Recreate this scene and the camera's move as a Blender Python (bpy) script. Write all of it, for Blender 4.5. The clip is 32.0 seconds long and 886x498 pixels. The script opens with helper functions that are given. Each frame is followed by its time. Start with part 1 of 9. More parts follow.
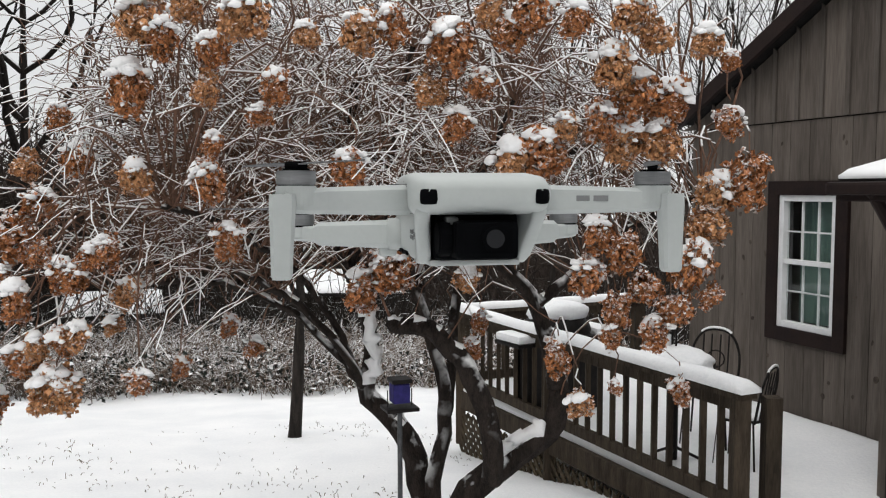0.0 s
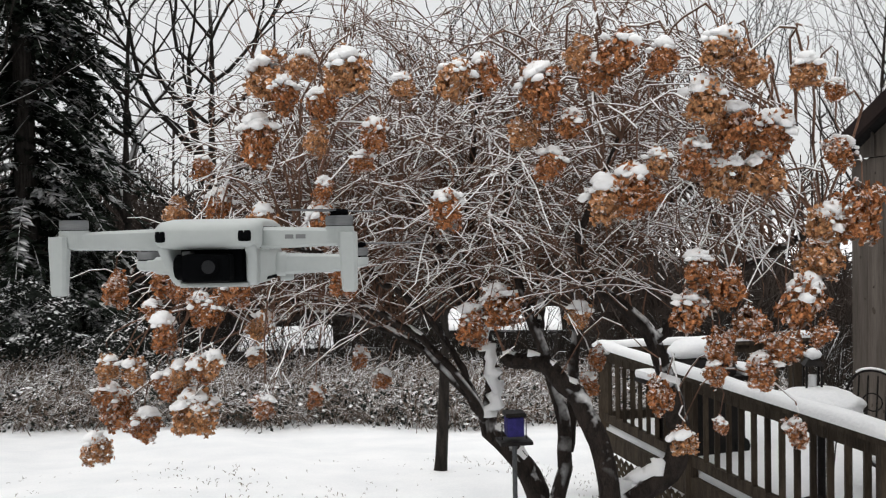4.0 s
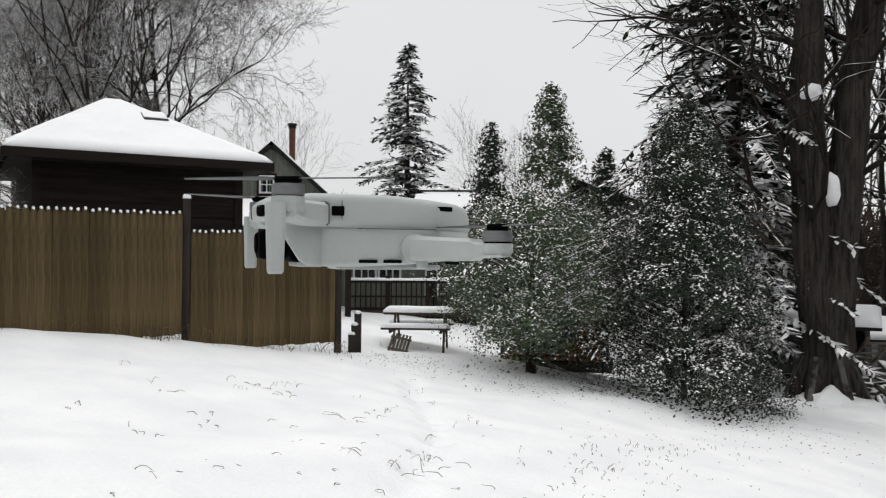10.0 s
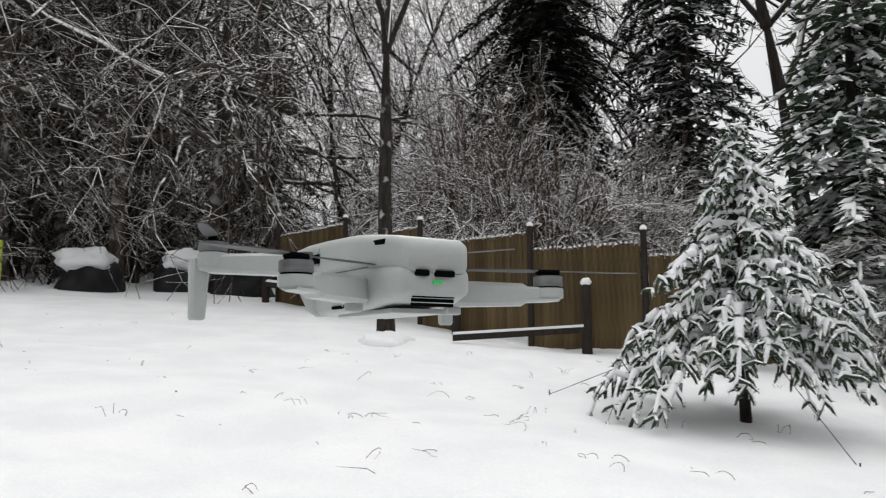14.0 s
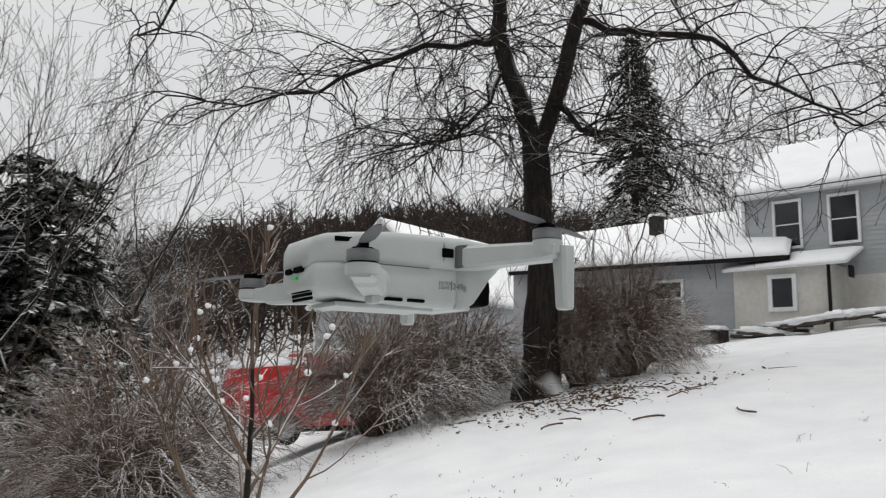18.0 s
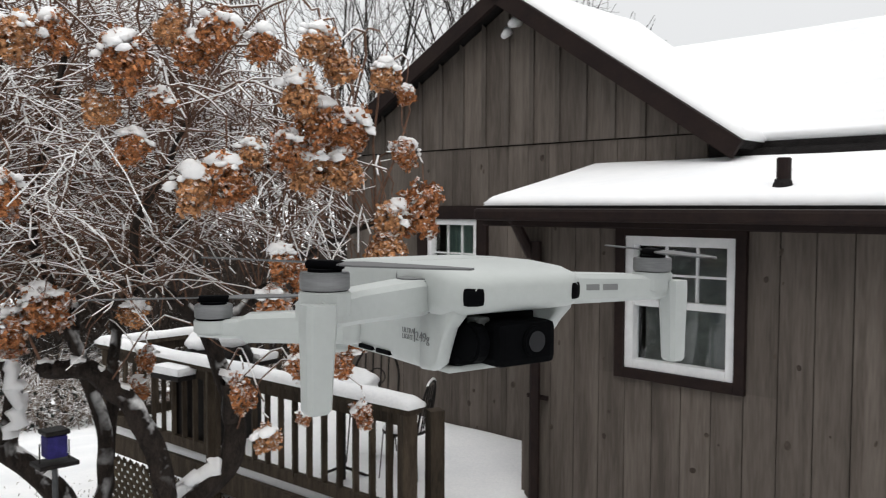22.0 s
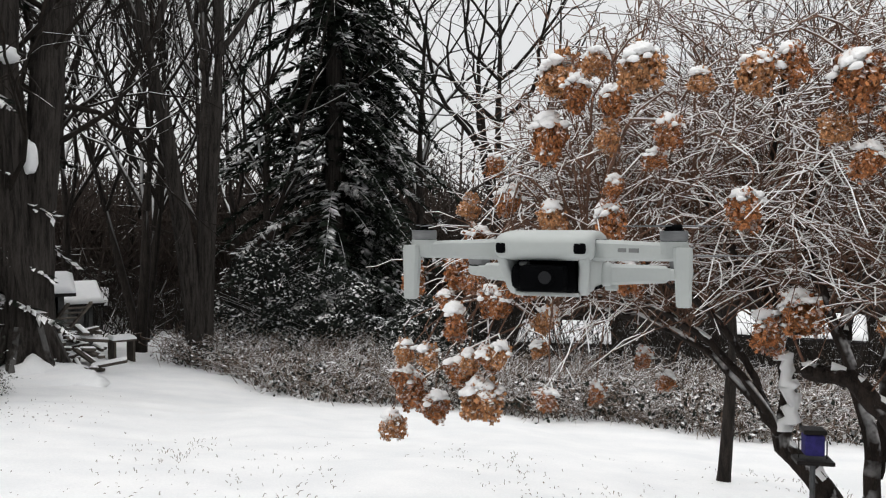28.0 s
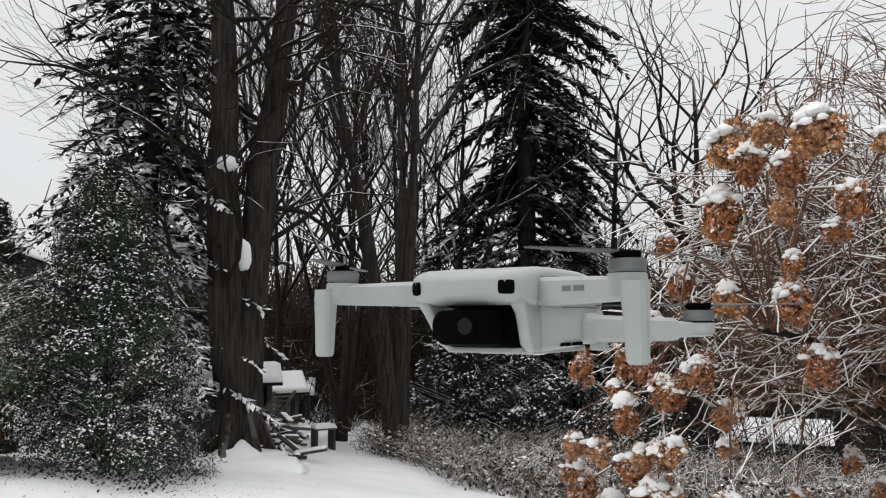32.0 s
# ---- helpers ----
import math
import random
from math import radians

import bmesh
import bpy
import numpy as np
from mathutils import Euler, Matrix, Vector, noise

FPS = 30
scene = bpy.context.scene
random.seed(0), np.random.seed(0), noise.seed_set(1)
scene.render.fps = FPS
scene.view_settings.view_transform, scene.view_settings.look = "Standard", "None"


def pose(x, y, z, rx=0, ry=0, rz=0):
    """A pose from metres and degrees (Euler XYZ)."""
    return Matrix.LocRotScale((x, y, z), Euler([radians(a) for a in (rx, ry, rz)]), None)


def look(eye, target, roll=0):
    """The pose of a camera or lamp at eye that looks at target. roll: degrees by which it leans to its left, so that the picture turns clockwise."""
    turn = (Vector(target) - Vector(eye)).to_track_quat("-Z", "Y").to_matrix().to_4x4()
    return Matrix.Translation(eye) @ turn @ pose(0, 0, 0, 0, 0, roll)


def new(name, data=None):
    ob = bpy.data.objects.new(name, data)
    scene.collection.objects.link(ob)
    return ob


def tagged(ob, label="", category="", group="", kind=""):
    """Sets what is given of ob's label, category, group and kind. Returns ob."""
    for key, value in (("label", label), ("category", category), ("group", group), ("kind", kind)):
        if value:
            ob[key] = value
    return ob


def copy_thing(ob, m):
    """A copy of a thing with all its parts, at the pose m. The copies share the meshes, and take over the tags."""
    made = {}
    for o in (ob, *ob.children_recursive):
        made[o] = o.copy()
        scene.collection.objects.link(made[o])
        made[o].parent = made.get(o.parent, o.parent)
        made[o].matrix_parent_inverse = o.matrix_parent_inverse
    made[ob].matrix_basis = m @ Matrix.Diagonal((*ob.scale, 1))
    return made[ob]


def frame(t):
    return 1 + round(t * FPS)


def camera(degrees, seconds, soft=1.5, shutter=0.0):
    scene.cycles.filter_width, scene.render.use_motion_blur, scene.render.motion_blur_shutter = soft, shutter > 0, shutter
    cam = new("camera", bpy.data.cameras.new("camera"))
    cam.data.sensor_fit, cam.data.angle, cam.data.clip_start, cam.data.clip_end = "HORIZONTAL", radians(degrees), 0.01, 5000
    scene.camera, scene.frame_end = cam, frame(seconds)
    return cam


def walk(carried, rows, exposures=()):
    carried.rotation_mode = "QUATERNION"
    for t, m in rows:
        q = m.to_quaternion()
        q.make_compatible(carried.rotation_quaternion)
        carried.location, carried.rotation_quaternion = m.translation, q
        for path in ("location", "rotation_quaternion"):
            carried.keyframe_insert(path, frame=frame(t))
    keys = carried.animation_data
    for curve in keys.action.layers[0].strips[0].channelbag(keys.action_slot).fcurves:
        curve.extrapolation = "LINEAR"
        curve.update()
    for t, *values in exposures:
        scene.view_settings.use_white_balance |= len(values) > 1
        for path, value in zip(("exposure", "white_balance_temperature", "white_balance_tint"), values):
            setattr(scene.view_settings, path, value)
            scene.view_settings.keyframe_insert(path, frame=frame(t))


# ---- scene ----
EXPOSURE = 0.0
cam = camera(55.77, 32.0, soft=1.2, shutter=0.1)
PATH = [
    (0, (-0.012, -0.441, 1.519), (-0.012, 1.554, 1.376), -0.08),
    (0.5, (-0.013, -0.462, 1.506), (-0.015, 1.535, 1.381), -0.29),
    (1, (-0.010, -0.470, 1.528), (-0.007, 1.525, 1.394), -0.28),
    (1.5, (0.042, -0.531, 1.515), (0.032, 1.465, 1.391), -0.35),
    (2, (0.020, -0.544, 1.522), (0.023, 1.452, 1.396), -0.42),
    (2.5, (0.060, -0.562, 1.532), (0.030, 1.434, 1.413), -0.37),
    (4.5, (0.340, -0.525, 1.504), (-0.329, 1.360, 1.492), -0.30),
    (5, (0.401, -0.459, 1.492), (-0.609, 1.267, 1.486), 0.87),
    (5.5, (0.432, -0.418, 1.500), (-0.892, 1.081, 1.487), 0.86),
    (6, (0.478, -0.376, 1.501), (-1.093, 0.861, 1.487), 1.48),
    (6.5, (0.490, -0.357, 1.542), (-1.256, 0.619, 1.525), 0.86),
    (7, (0.494, -0.238, 1.526), (-1.360, 0.512, 1.511), 0.77),
    (7.5, (0.475, -0.185, 1.527), (-1.427, 0.435, 1.515), 0.66),
    (8, (0.474, -0.168, 1.531), (-1.453, 0.367, 1.526), 0.56),
    (8.5, (0.460, -0.115, 1.534), (-1.486, 0.347, 1.537), 0.55),
    (9, (0.445, -0.073, 1.520), (-1.511, 0.341, 1.530), 0.57),
    (9.5, (0.520, -0.055, 1.493), (-1.447, 0.308, 1.508), 0.56),
    (10, (0.558, 0.013, 1.489), (-1.431, 0.224, 1.504), 0.49),
    (10.5, (0.588, 0.072, 1.485), (-1.409, -0.040, 1.504), 0.43),
    (11, (0.606, 0.169, 1.500), (-1.327, -0.343, 1.541), 0.44),
    (11.5, (0.611, 0.226, 1.494), (-1.206, -0.604, 1.601), 0.02),
    (12, (0.557, 0.278, 1.474), (-1.144, -0.764, 1.626), 0.03),
    (12.5, (0.430, 0.361, 1.462), (-1.128, -0.881, 1.626), -0.17),
    (13, (0.323, 0.445, 1.449), (-1.017, -1.028, 1.636), -0.14),
    (13.5, (0.224, 0.485, 1.435), (-0.855, -1.184, 1.653), -0.10),
    (14, (0.159, 0.520, 1.455), (-0.600, -1.313, 1.709), -0.22),
    (14.5, (0.036, 0.507, 1.461), (-0.256, -1.447, 1.771), -0.19),
    (15, (-0.080, 0.512, 1.448), (0.170, -1.441, 1.800), 0.17),
    (15.5, (-0.170, 0.564, 1.440), (0.574, -1.254, 1.817), 0.12),
    (17.5, (-0.521, 0.263, 1.447), (1.178, -0.724, 1.820), 0.40),
    (18, (-0.525, 0.190, 1.436), (1.311, -0.541, 1.744), 0.61),
    (18.5, (-0.512, 0.086, 1.430), (1.439, -0.296, 1.653), 0.72),
    (19, (-0.529, 0.001, 1.455), (1.467, -0.001, 1.587), 0.80),
    (19.5, (-0.491, -0.037, 1.508), (1.477, 0.320, 1.537), 1.06),
    (20, (-0.377, -0.088, 1.519), (1.519, 0.545, 1.474), 1.13),
    (20.5, (-0.341, -0.159, 1.515), (1.440, 0.748, 1.440), 1.13),
    (21, (-0.327, -0.213, 1.545), (1.257, 1.005, 1.459), 0.88),
    (21.5, (-0.265, -0.304, 1.559), (0.982, 1.257, 1.463), 0.65),
    (22, (-0.164, -0.347, 1.550), (0.658, 1.474, 1.455), 0.23),
    (22.5, (-0.105, -0.432, 1.550), (0.350, 1.513, 1.458), -0.27),
    (23, (-0.018, -0.536, 1.586), (0.139, 1.456, 1.496), -0.40),
    (23.5, (0.077, -0.509, 1.552), (-0.042, 1.485, 1.464), -0.55),
    (24, (0.193, -0.446, 1.534), (-0.308, 1.489, 1.456), 0.53),
    (24.5, (0.121, -0.540, 1.526), (-0.657, 1.301, 1.452), -0.10),
    (25, (0.127, -0.564, 1.551), (-0.824, 1.194, 1.478), -0.05),
    (25.5, (0.071, -0.605, 1.537), (-0.906, 1.139, 1.468), -0.36),
    (27.5, (0.251, -0.568, 1.549), (-0.750, 1.162, 1.485), -0.08),
    (28, (0.239, -0.571, 1.531), (-0.774, 1.153, 1.474), 0.09),
    (28.5, (0.222, -0.449, 1.519), (-0.808, 1.265, 1.462), -0.05),
    (29, (0.221, -0.472, 1.492), (-0.813, 1.240, 1.452), 0.19),
    (29.5, (0.261, -0.360, 1.524), (-0.832, 1.315, 1.507), -0.19),
    (30, (0.275, -0.374, 1.503), (-0.949, 1.206, 1.568), 0.56),
    (30.5, (0.255, -0.380, 1.516), (-1.075, 1.110, 1.621), 0.04),
    (31, (0.226, -0.420, 1.530), (-1.144, 1.031, 1.665), 0.27),
    (31.5, (0.273, -0.363, 1.520), (-1.119, 1.065, 1.674), 0.11),
    (32, (0.304, -0.368, 1.500), (-1.081, 1.066, 1.664), -0.34),
]
walk(cam, [(t, look(eye, target, roll)) for t, eye, target, roll in PATH], [(0, EXPOSURE), (15.0, EXPOSURE), (15.6, EXPOSURE - 0.30), (17.5, EXPOSURE - 0.16), (20.5, EXPOSURE - 0.14), (22, EXPOSURE + 0.06), (23.5, EXPOSURE), (32, EXPOSURE)])

# ---- sky: an even overcast, brighter overhead, with a weak veiled sun ----
world = bpy.data.worlds.new("overcast")
scene.world = world
world.use_nodes = True
wn, wl = world.node_tree.nodes, world.node_tree.links
sky = wn.new("ShaderNodeTexSky")
sky.sky_type, sky.sun_disc = "NISHITA", False
sky.sun_elevation, sky.sun_rotation = radians(32), radians(200)
dim = wn.new("ShaderNodeMix")
dim.data_type, dim.blend_type = "RGBA", "MULTIPLY"
dim.inputs[0].default_value = 1.0
dim.inputs[7].default_value = (0.04, 0.04, 0.04, 1)
wl.new(sky.outputs[0], dim.inputs[6])
cover = wn.new("ShaderNodeMix")
cover.data_type = "RGBA"
cover.inputs[0].default_value = 0.93
wl.new(dim.outputs[2], cover.inputs[6])
coord = wn.new("ShaderNodeTexCoord")
cloud = wn.new("ShaderNodeTexNoise")
cloud.inputs["Scale"].default_value = 1.6
cloud.inputs["Detail"].default_value = 4
wl.new(coord.outputs["Generated"], cloud.inputs["Vector"])
height = wn.new("ShaderNodeSeparateXYZ")
wl.new(coord.outputs["Generated"], height.inputs[0])
tone = wn.new("ShaderNodeValToRGB")
tone.color_ramp.interpolation = "EASE"
tone.color_ramp.elements[0].position, tone.color_ramp.elements[0].color = 0.0, (0.445, 0.447, 0.45, 1)
tone.color_ramp.elements[1].position, tone.color_ramp.elements[1].color = 1.0, (1.0, 0.995, 0.985, 1)
e = tone.color_ramp.elements.new(0.30)
e.color = (0.475, 0.477, 0.479, 1)
wl.new(height.outputs[2], tone.inputs[0])
veil = wn.new("ShaderNodeMix")
veil.data_type, veil.blend_type = "RGBA", "MULTIPLY"
veil.inputs[0].default_value = 0.18
wl.new(tone.outputs[0], veil.inputs[6])
wl.new(cloud.outputs[0], veil.inputs[7])
wl.new(veil.outputs[2], cover.inputs[7])
wl.new(cover.outputs[2], wn["Background"].inputs[0])
wn["Background"].inputs[1].default_value = 1.92

sun_data = bpy.data.lights.new("sun", "SUN")
sun_data.energy, sun_data.angle, sun_data.color = 0.95, radians(25), (1.0, 0.97, 0.93)
sun = new("sun", sun_data)
sun.matrix_world = look((0, 0, 20), (2.5, 7.0, 14.5))


# ---- materials ----
SNOW = (0.87, 0.873, 0.88)


def material(name, colour, second=None, rough=0.7, scale=8.0, bump=0.2, grain=0.0, metal=0.0, snow=None, island=0.0, stretch=(1, 1, 1), spec=0.15, fine=6.0):
    """Two colours mixed by noise, bump at two scales; snow=(low, high, amount) lays snow on faces that look up."""
    m = bpy.data.materials.new(name)
    m.use_nodes = True
    n, k = m.node_tree.nodes, m.node_tree.links
    b = n["Principled BSDF"]
    b.inputs["Roughness"].default_value, b.inputs["Metallic"].default_value = rough, metal
    b.inputs["Specular IOR Level"].default_value = spec
    tc = n.new("ShaderNodeTexCoord")
    mp = n.new("ShaderNodeMapping")
    mp.inputs["Scale"].default_value = stretch
    k.new(tc.outputs["Object"], mp.inputs[0])
    t1, t2 = n.new("ShaderNodeTexNoise"), n.new("ShaderNodeTexNoise")
    t1.inputs["Scale"].default_value, t1.inputs["Detail"].default_value = scale, 5
    t2.inputs["Scale"].default_value, t2.inputs["Detail"].default_value = scale * fine, 4
    for t in (t1, t2):
        k.new(mp.outputs[0], t.inputs["Vector"])
    mx = n.new("ShaderNodeMix")
    mx.data_type = "RGBA"
    second = second or tuple(c * 0.7 for c in colour)
    mx.inputs[6].default_value, mx.inputs[7].default_value = (*colour, 1), (*second, 1)
    add = n.new("ShaderNodeMath")
    add.operation = "MULTIPLY_ADD"
    k.new(t2.outputs[0], add.inputs[0])
    add.inputs[1].default_value = 0.6
    k.new(t1.outputs[0], add.inputs[2])
    rg = n.new("ShaderNodeMapRange")
    rg.inputs[1].default_value, rg.inputs[2].default_value = 0.6, 1.0
    k.new(add.outputs[0], rg.inputs[0])
    k.new(rg.outputs[0], mx.inputs[0])
    col = mx.outputs[2]
    if island:
        oi = n.new("ShaderNodeObjectInfo") if island < 0 else n.new("ShaderNodeNewGeometry")
        r2 = n.new("ShaderNodeMapRange")
        r2.inputs[3].default_value, r2.inputs[4].default_value = 1 - abs(island), 1 + abs(island)
        k.new(oi.outputs["Random" if island < 0 else "Random Per Island"], r2.inputs[0])
        hs = n.new("ShaderNodeHueSaturation")
        k.new(r2.outputs[0], hs.inputs["Value"])
        k.new(col, hs.inputs["Color"])
        col = hs.outputs[0]
    if snow:
        g = n.new("ShaderNodeNewGeometry")
        sx = n.new("ShaderNodeSeparateXYZ")
        k.new(g.outputs["Normal"], sx.inputs[0])
        lo = n.new("ShaderNodeMapRange")
        lo.inputs[1].default_value, lo.inputs[2].default_value = snow[0], snow[1]
        k.new(sx.outputs[2], lo.inputs[0])
        t3 = n.new("ShaderNodeTexNoise")
        t3.inputs["Scale"].default_value, t3.inputs["Detail"].default_value = snow[3] if len(snow) > 3 else 3.0, 3
        k.new(tc.outputs["Object"], t3.inputs["Vector"])
        cut = n.new("ShaderNodeMapRange")
        cut.inputs[1].default_value, cut.inputs[2].default_value = 0.62 - snow[2] * 0.35, 0.72 - snow[2] * 0.35
        k.new(t3.outputs[0], cut.inputs[0])
        mu = n.new("ShaderNodeMath")
        mu.operation = "MULTIPLY"
        k.new(lo.outputs[0], mu.inputs[0])
        k.new(cut.outputs[0], mu.inputs[1])
        ms = n.new("ShaderNodeMix")
        ms.data_type = "RGBA"
        k.new(mu.outputs[0], ms.inputs[0])
        k.new(col, ms.inputs[6])
        ms.inputs[7].default_value = (*SNOW, 1)
        col = ms.outputs[2]
    k.new(col, b.inputs["Base Color"])
    if bump:
        bp = n.new("ShaderNodeBump")
        bp.inputs["Strength"].default_value, bp.inputs["Distance"].default_value = bump, 0.02
        k.new(add.outputs[0], bp.inputs["Height"])
        k.new(bp.outputs[0], b.inputs["Normal"])
    return m


def plain(name, colour, rough=0.5, metal=0.0, spec=0.5):
    m = bpy.data.materials.new(name)
    m.use_nodes = True
    b = m.node_tree.nodes["Principled BSDF"]
    b.inputs["Base Color"].default_value = (*colour, 1)
    b.inputs["Roughness"].default_value, b.inputs["Metallic"].default_value, b.inputs["Specular IOR Level"].default_value = rough, metal, spec
    return m


snow_mat = material("snow", SNOW, (0.77, 0.782, 0.80), rough=0.75, scale=1.5, bump=0.55, spec=0.25, fine=30)
roof_snow = material("roof snow", (0.85, 0.855, 0.865), (0.80, 0.81, 0.83), rough=0.75, scale=2.0, bump=0.2, stretch=(1, 1, 1))
bark = material("bark", (0.036, 0.030, 0.026), (0.012, 0.010, 0.009), rough=0.9, scale=7, bump=0.9, stretch=(3, 3, 0.5), snow=(0.25, 0.6, 1.0, 2.5))
bark_patched = material("dark bark with clinging snow", (0.045, 0.038, 0.033), (0.016, 0.013, 0.012), rough=0.9, scale=7, bump=0.9, stretch=(3, 3, 0.5), snow=(-0.15, 0.2, 0.10, 6))
bark_furrowed = material("furrowed bark", (0.058, 0.051, 0.046), (0.012, 0.010, 0.009), rough=0.95, scale=5, bump=1.0, stretch=(4, 4, 0.35), snow=(0.35, 0.7, 0.6, 3))
twig = material("twig", (0.052, 0.041, 0.034), (0.025, 0.020, 0.017), rough=0.9, scale=5, bump=0, snow=(0.15, 0.55, 0.95, 1.5))
twig_dark = material("wet twig", (0.024, 0.019, 0.016), (0.012, 0.010, 0.008), rough=0.9, scale=5, bump=0, snow=(0.5, 0.85, 0.35, 0.8))
twig_brown = material("brown twig", (0.185, 0.131, 0.096), (0.092, 0.067, 0.052), rough=0.9, scale=3, bump=0, snow=(0.3, 0.75, 0.72, 1.8))
rose_cane = material("rose cane", (0.085, 0.046, 0.040), (0.040, 0.024, 0.021), rough=0.8, scale=6, bump=0, snow=(0.3, 0.7, 0.95, 5))
twig_far = material("far brown scrub", (0.060, 0.046, 0.039), (0.034, 0.026, 0.022), rough=0.9, scale=1, bump=0, snow=(0.6, 0.95, 0.15, 0.8))
cap_snow = material("fresh snow", (0.90, 0.902, 0.905), (0.86, 0.865, 0.872), rough=0.75, scale=8, bump=0.25, spec=0.25)
bark_wood = material("grey-brown forest bark", (0.075, 0.062, 0.053), (0.032, 0.026, 0.022), rough=0.9, scale=7, bump=0.9, stretch=(3, 3, 0.5), snow=(-0.05, 0.4, 0.35, 3))
twig_wood = material("forest twig under snow", (0.070, 0.052, 0.042), (0.034, 0.026, 0.021), rough=0.9, scale=3, bump=0, snow=(0.25, 0.6, 0.95, 2.0))
twig_snowy = material("snow-laden twig", (0.095, 0.066, 0.050), (0.048, 0.034, 0.027), rough=0.9, scale=3, bump=0, snow=(0.0, 0.35, 1.35, 2.0))
hyd_bark = material("hydrangea bark", (0.042, 0.033, 0.028), (0.014, 0.011, 0.010), rough=0.9, scale=14, bump=0.9, stretch=(2, 2, 0.7), snow=(-0.05, 0.30, 0.22, 8))
hyd_twig = material("hydrangea twig", (0.200, 0.112, 0.076), (0.085, 0.050, 0.036), rough=0.8, scale=10, bump=0)
floret = material("dry floret", (0.52, 0.225, 0.092), (0.17, 0.062, 0.030), rough=0.8, scale=26, bump=0, island=0.65, spec=0.1, snow=(0.30, 0.75, 0.75, 14))
floret_pale = material("pale dry floret", (0.60, 0.32, 0.155), (0.30, 0.135, 0.062), rough=0.8, scale=26, bump=0, island=0.55, spec=0.1, snow=(0.35, 0.8, 0.7, 14))
needle = material("spruce needles", (0.014, 0.022, 0.014), (0.007, 0.010, 0.007), rough=0.8, scale=2, bump=0, island=0.4, snow=(0.35, 0.8, 0.75, 1.6), spec=0.2)
needle_pine = material("pine needles", (0.017, 0.026, 0.017), (0.008, 0.012, 0.008), rough=0.8, scale=2, bump=0, island=0.4, snow=(0.4, 0.85, 0.5, 2.2), spec=0.2)
needle_snowy = material("snowy fir needles", (0.045, 0.068, 0.040), (0.020, 0.032, 0.020), rough=0.8, scale=4, bump=0, island=0.4, snow=(0.2, 0.6, 0.85, 5), spec=0.2)
needle_dark = material("hemlock needles", (0.020, 0.027, 0.019), (0.009, 0.012, 0.009), rough=0.85, scale=2, bump=0, island=0.4, snow=(0.6, 0.95, 0.35, 1.2), spec=0.1)
holly = material("holly leaves", (0.024, 0.034, 0.021), (0.010, 0.014, 0.010), rough=0.5, scale=2, bump=0, island=0.5, snow=(0.45, 0.72, 0.55, 3.2), spec=0.2)
holly_pale = material("olive holly leaves", (0.075, 0.100, 0.055), (0.038, 0.054, 0.030), rough=0.5, scale=2, bump=0, island=0.5, snow=(0.45, 0.75, 0.66, 3.2), spec=0.2)
ivy = material("evergreen groundcover", (0.013, 0.018, 0.013), (0.006, 0.008, 0.006), rough=0.7, scale=2, bump=0, island=0.5, snow=(0.5, 0.85, 0.6, 2), spec=0.3)
siding = material("stained board siding", (0.134, 0.114, 0.099), (0.074, 0.062, 0.053), rough=0.8, scale=2.2, bump=0.3, stretch=(6, 6, 0.5), island=-0.15, spec=0.2)
batten_mat = material("stained batten", (0.118, 0.102, 0.090), (0.072, 0.061, 0.053), rough=0.8, scale=3, bump=0.25, stretch=(6, 6, 0.5), spec=0.2)
knot_mat = material("board knot", (0.078, 0.062, 0.052), (0.045, 0.035, 0.029), rough=0.8, scale=30, bump=0.2, island=0.3)
trim_brown = material("dark brown trim", (0.021, 0.013, 0.011), (0.013, 0.008, 0.008), rough=0.6, scale=6, bump=0.1)
white_paint = material("white window paint", (0.75, 0.76, 0.77), (0.65, 0.66, 0.67), rough=0.4, scale=6, bump=0.02)
deck_wood = material("weathered deck wood", (0.074, 0.057, 0.041), (0.030, 0.023, 0.017), rough=0.85, scale=5, bump=0.4, stretch=(4, 4, 0.6), island=-0.3)
lattice_mat = material("stained lattice", (0.090, 0.070, 0.045), (0.05, 0.038, 0.026), rough=0.85, scale=6, bump=0.3)
picket_mat = material("stained stockade picket", (0.108, 0.077, 0.036), (0.038, 0.028, 0.016), rough=0.85, scale=1.6, bump=0.4, stretch=(7, 7, 0.45), island=-0.30, spec=0.15)
post_mat = material("weathered post", (0.038, 0.032, 0.028), (0.021, 0.017, 0.015), rough=0.9, scale=6, bump=0.4, stretch=(4, 4, 0.5))
black_siding = material("black-stained siding", (0.020, 0.014, 0.012), (0.010, 0.008, 0.007), rough=0.85, scale=3, bump=0.3, stretch=(0.5, 0.5, 5), spec=0.15)
green_siding = material("grey-green board siding", (0.17, 0.18, 0.155), (0.10, 0.105, 0.09), rough=0.85, scale=3, bump=0.2, stretch=(5, 5, 0.5), island=-0.12)
grey_siding = material("grey wall boards", (0.12, 0.12, 0.115), (0.07, 0.07, 0.07), rough=0.85, scale=3, bump=0.2)
vinyl = material("pale grey vinyl siding", (0.40, 0.415, 0.425), (0.35, 0.365, 0.375), rough=0.55, scale=1.5, bump=0.05, island=-0.05)
render_wall = material("white painted block", (0.62, 0.61, 0.57), (0.50, 0.49, 0.45), rough=0.85, scale=1.5, bump=0.15)
brick_mat = material("dark chimney brick", (0.05, 0.045, 0.042), (0.03, 0.027, 0.025), rough=0.9, scale=6, bump=0.4)
shingle = material("dark shingle edge", (0.022, 0.020, 0.020), (0.012, 0.011, 0.011), rough=0.9, scale=14, bump=0.4)
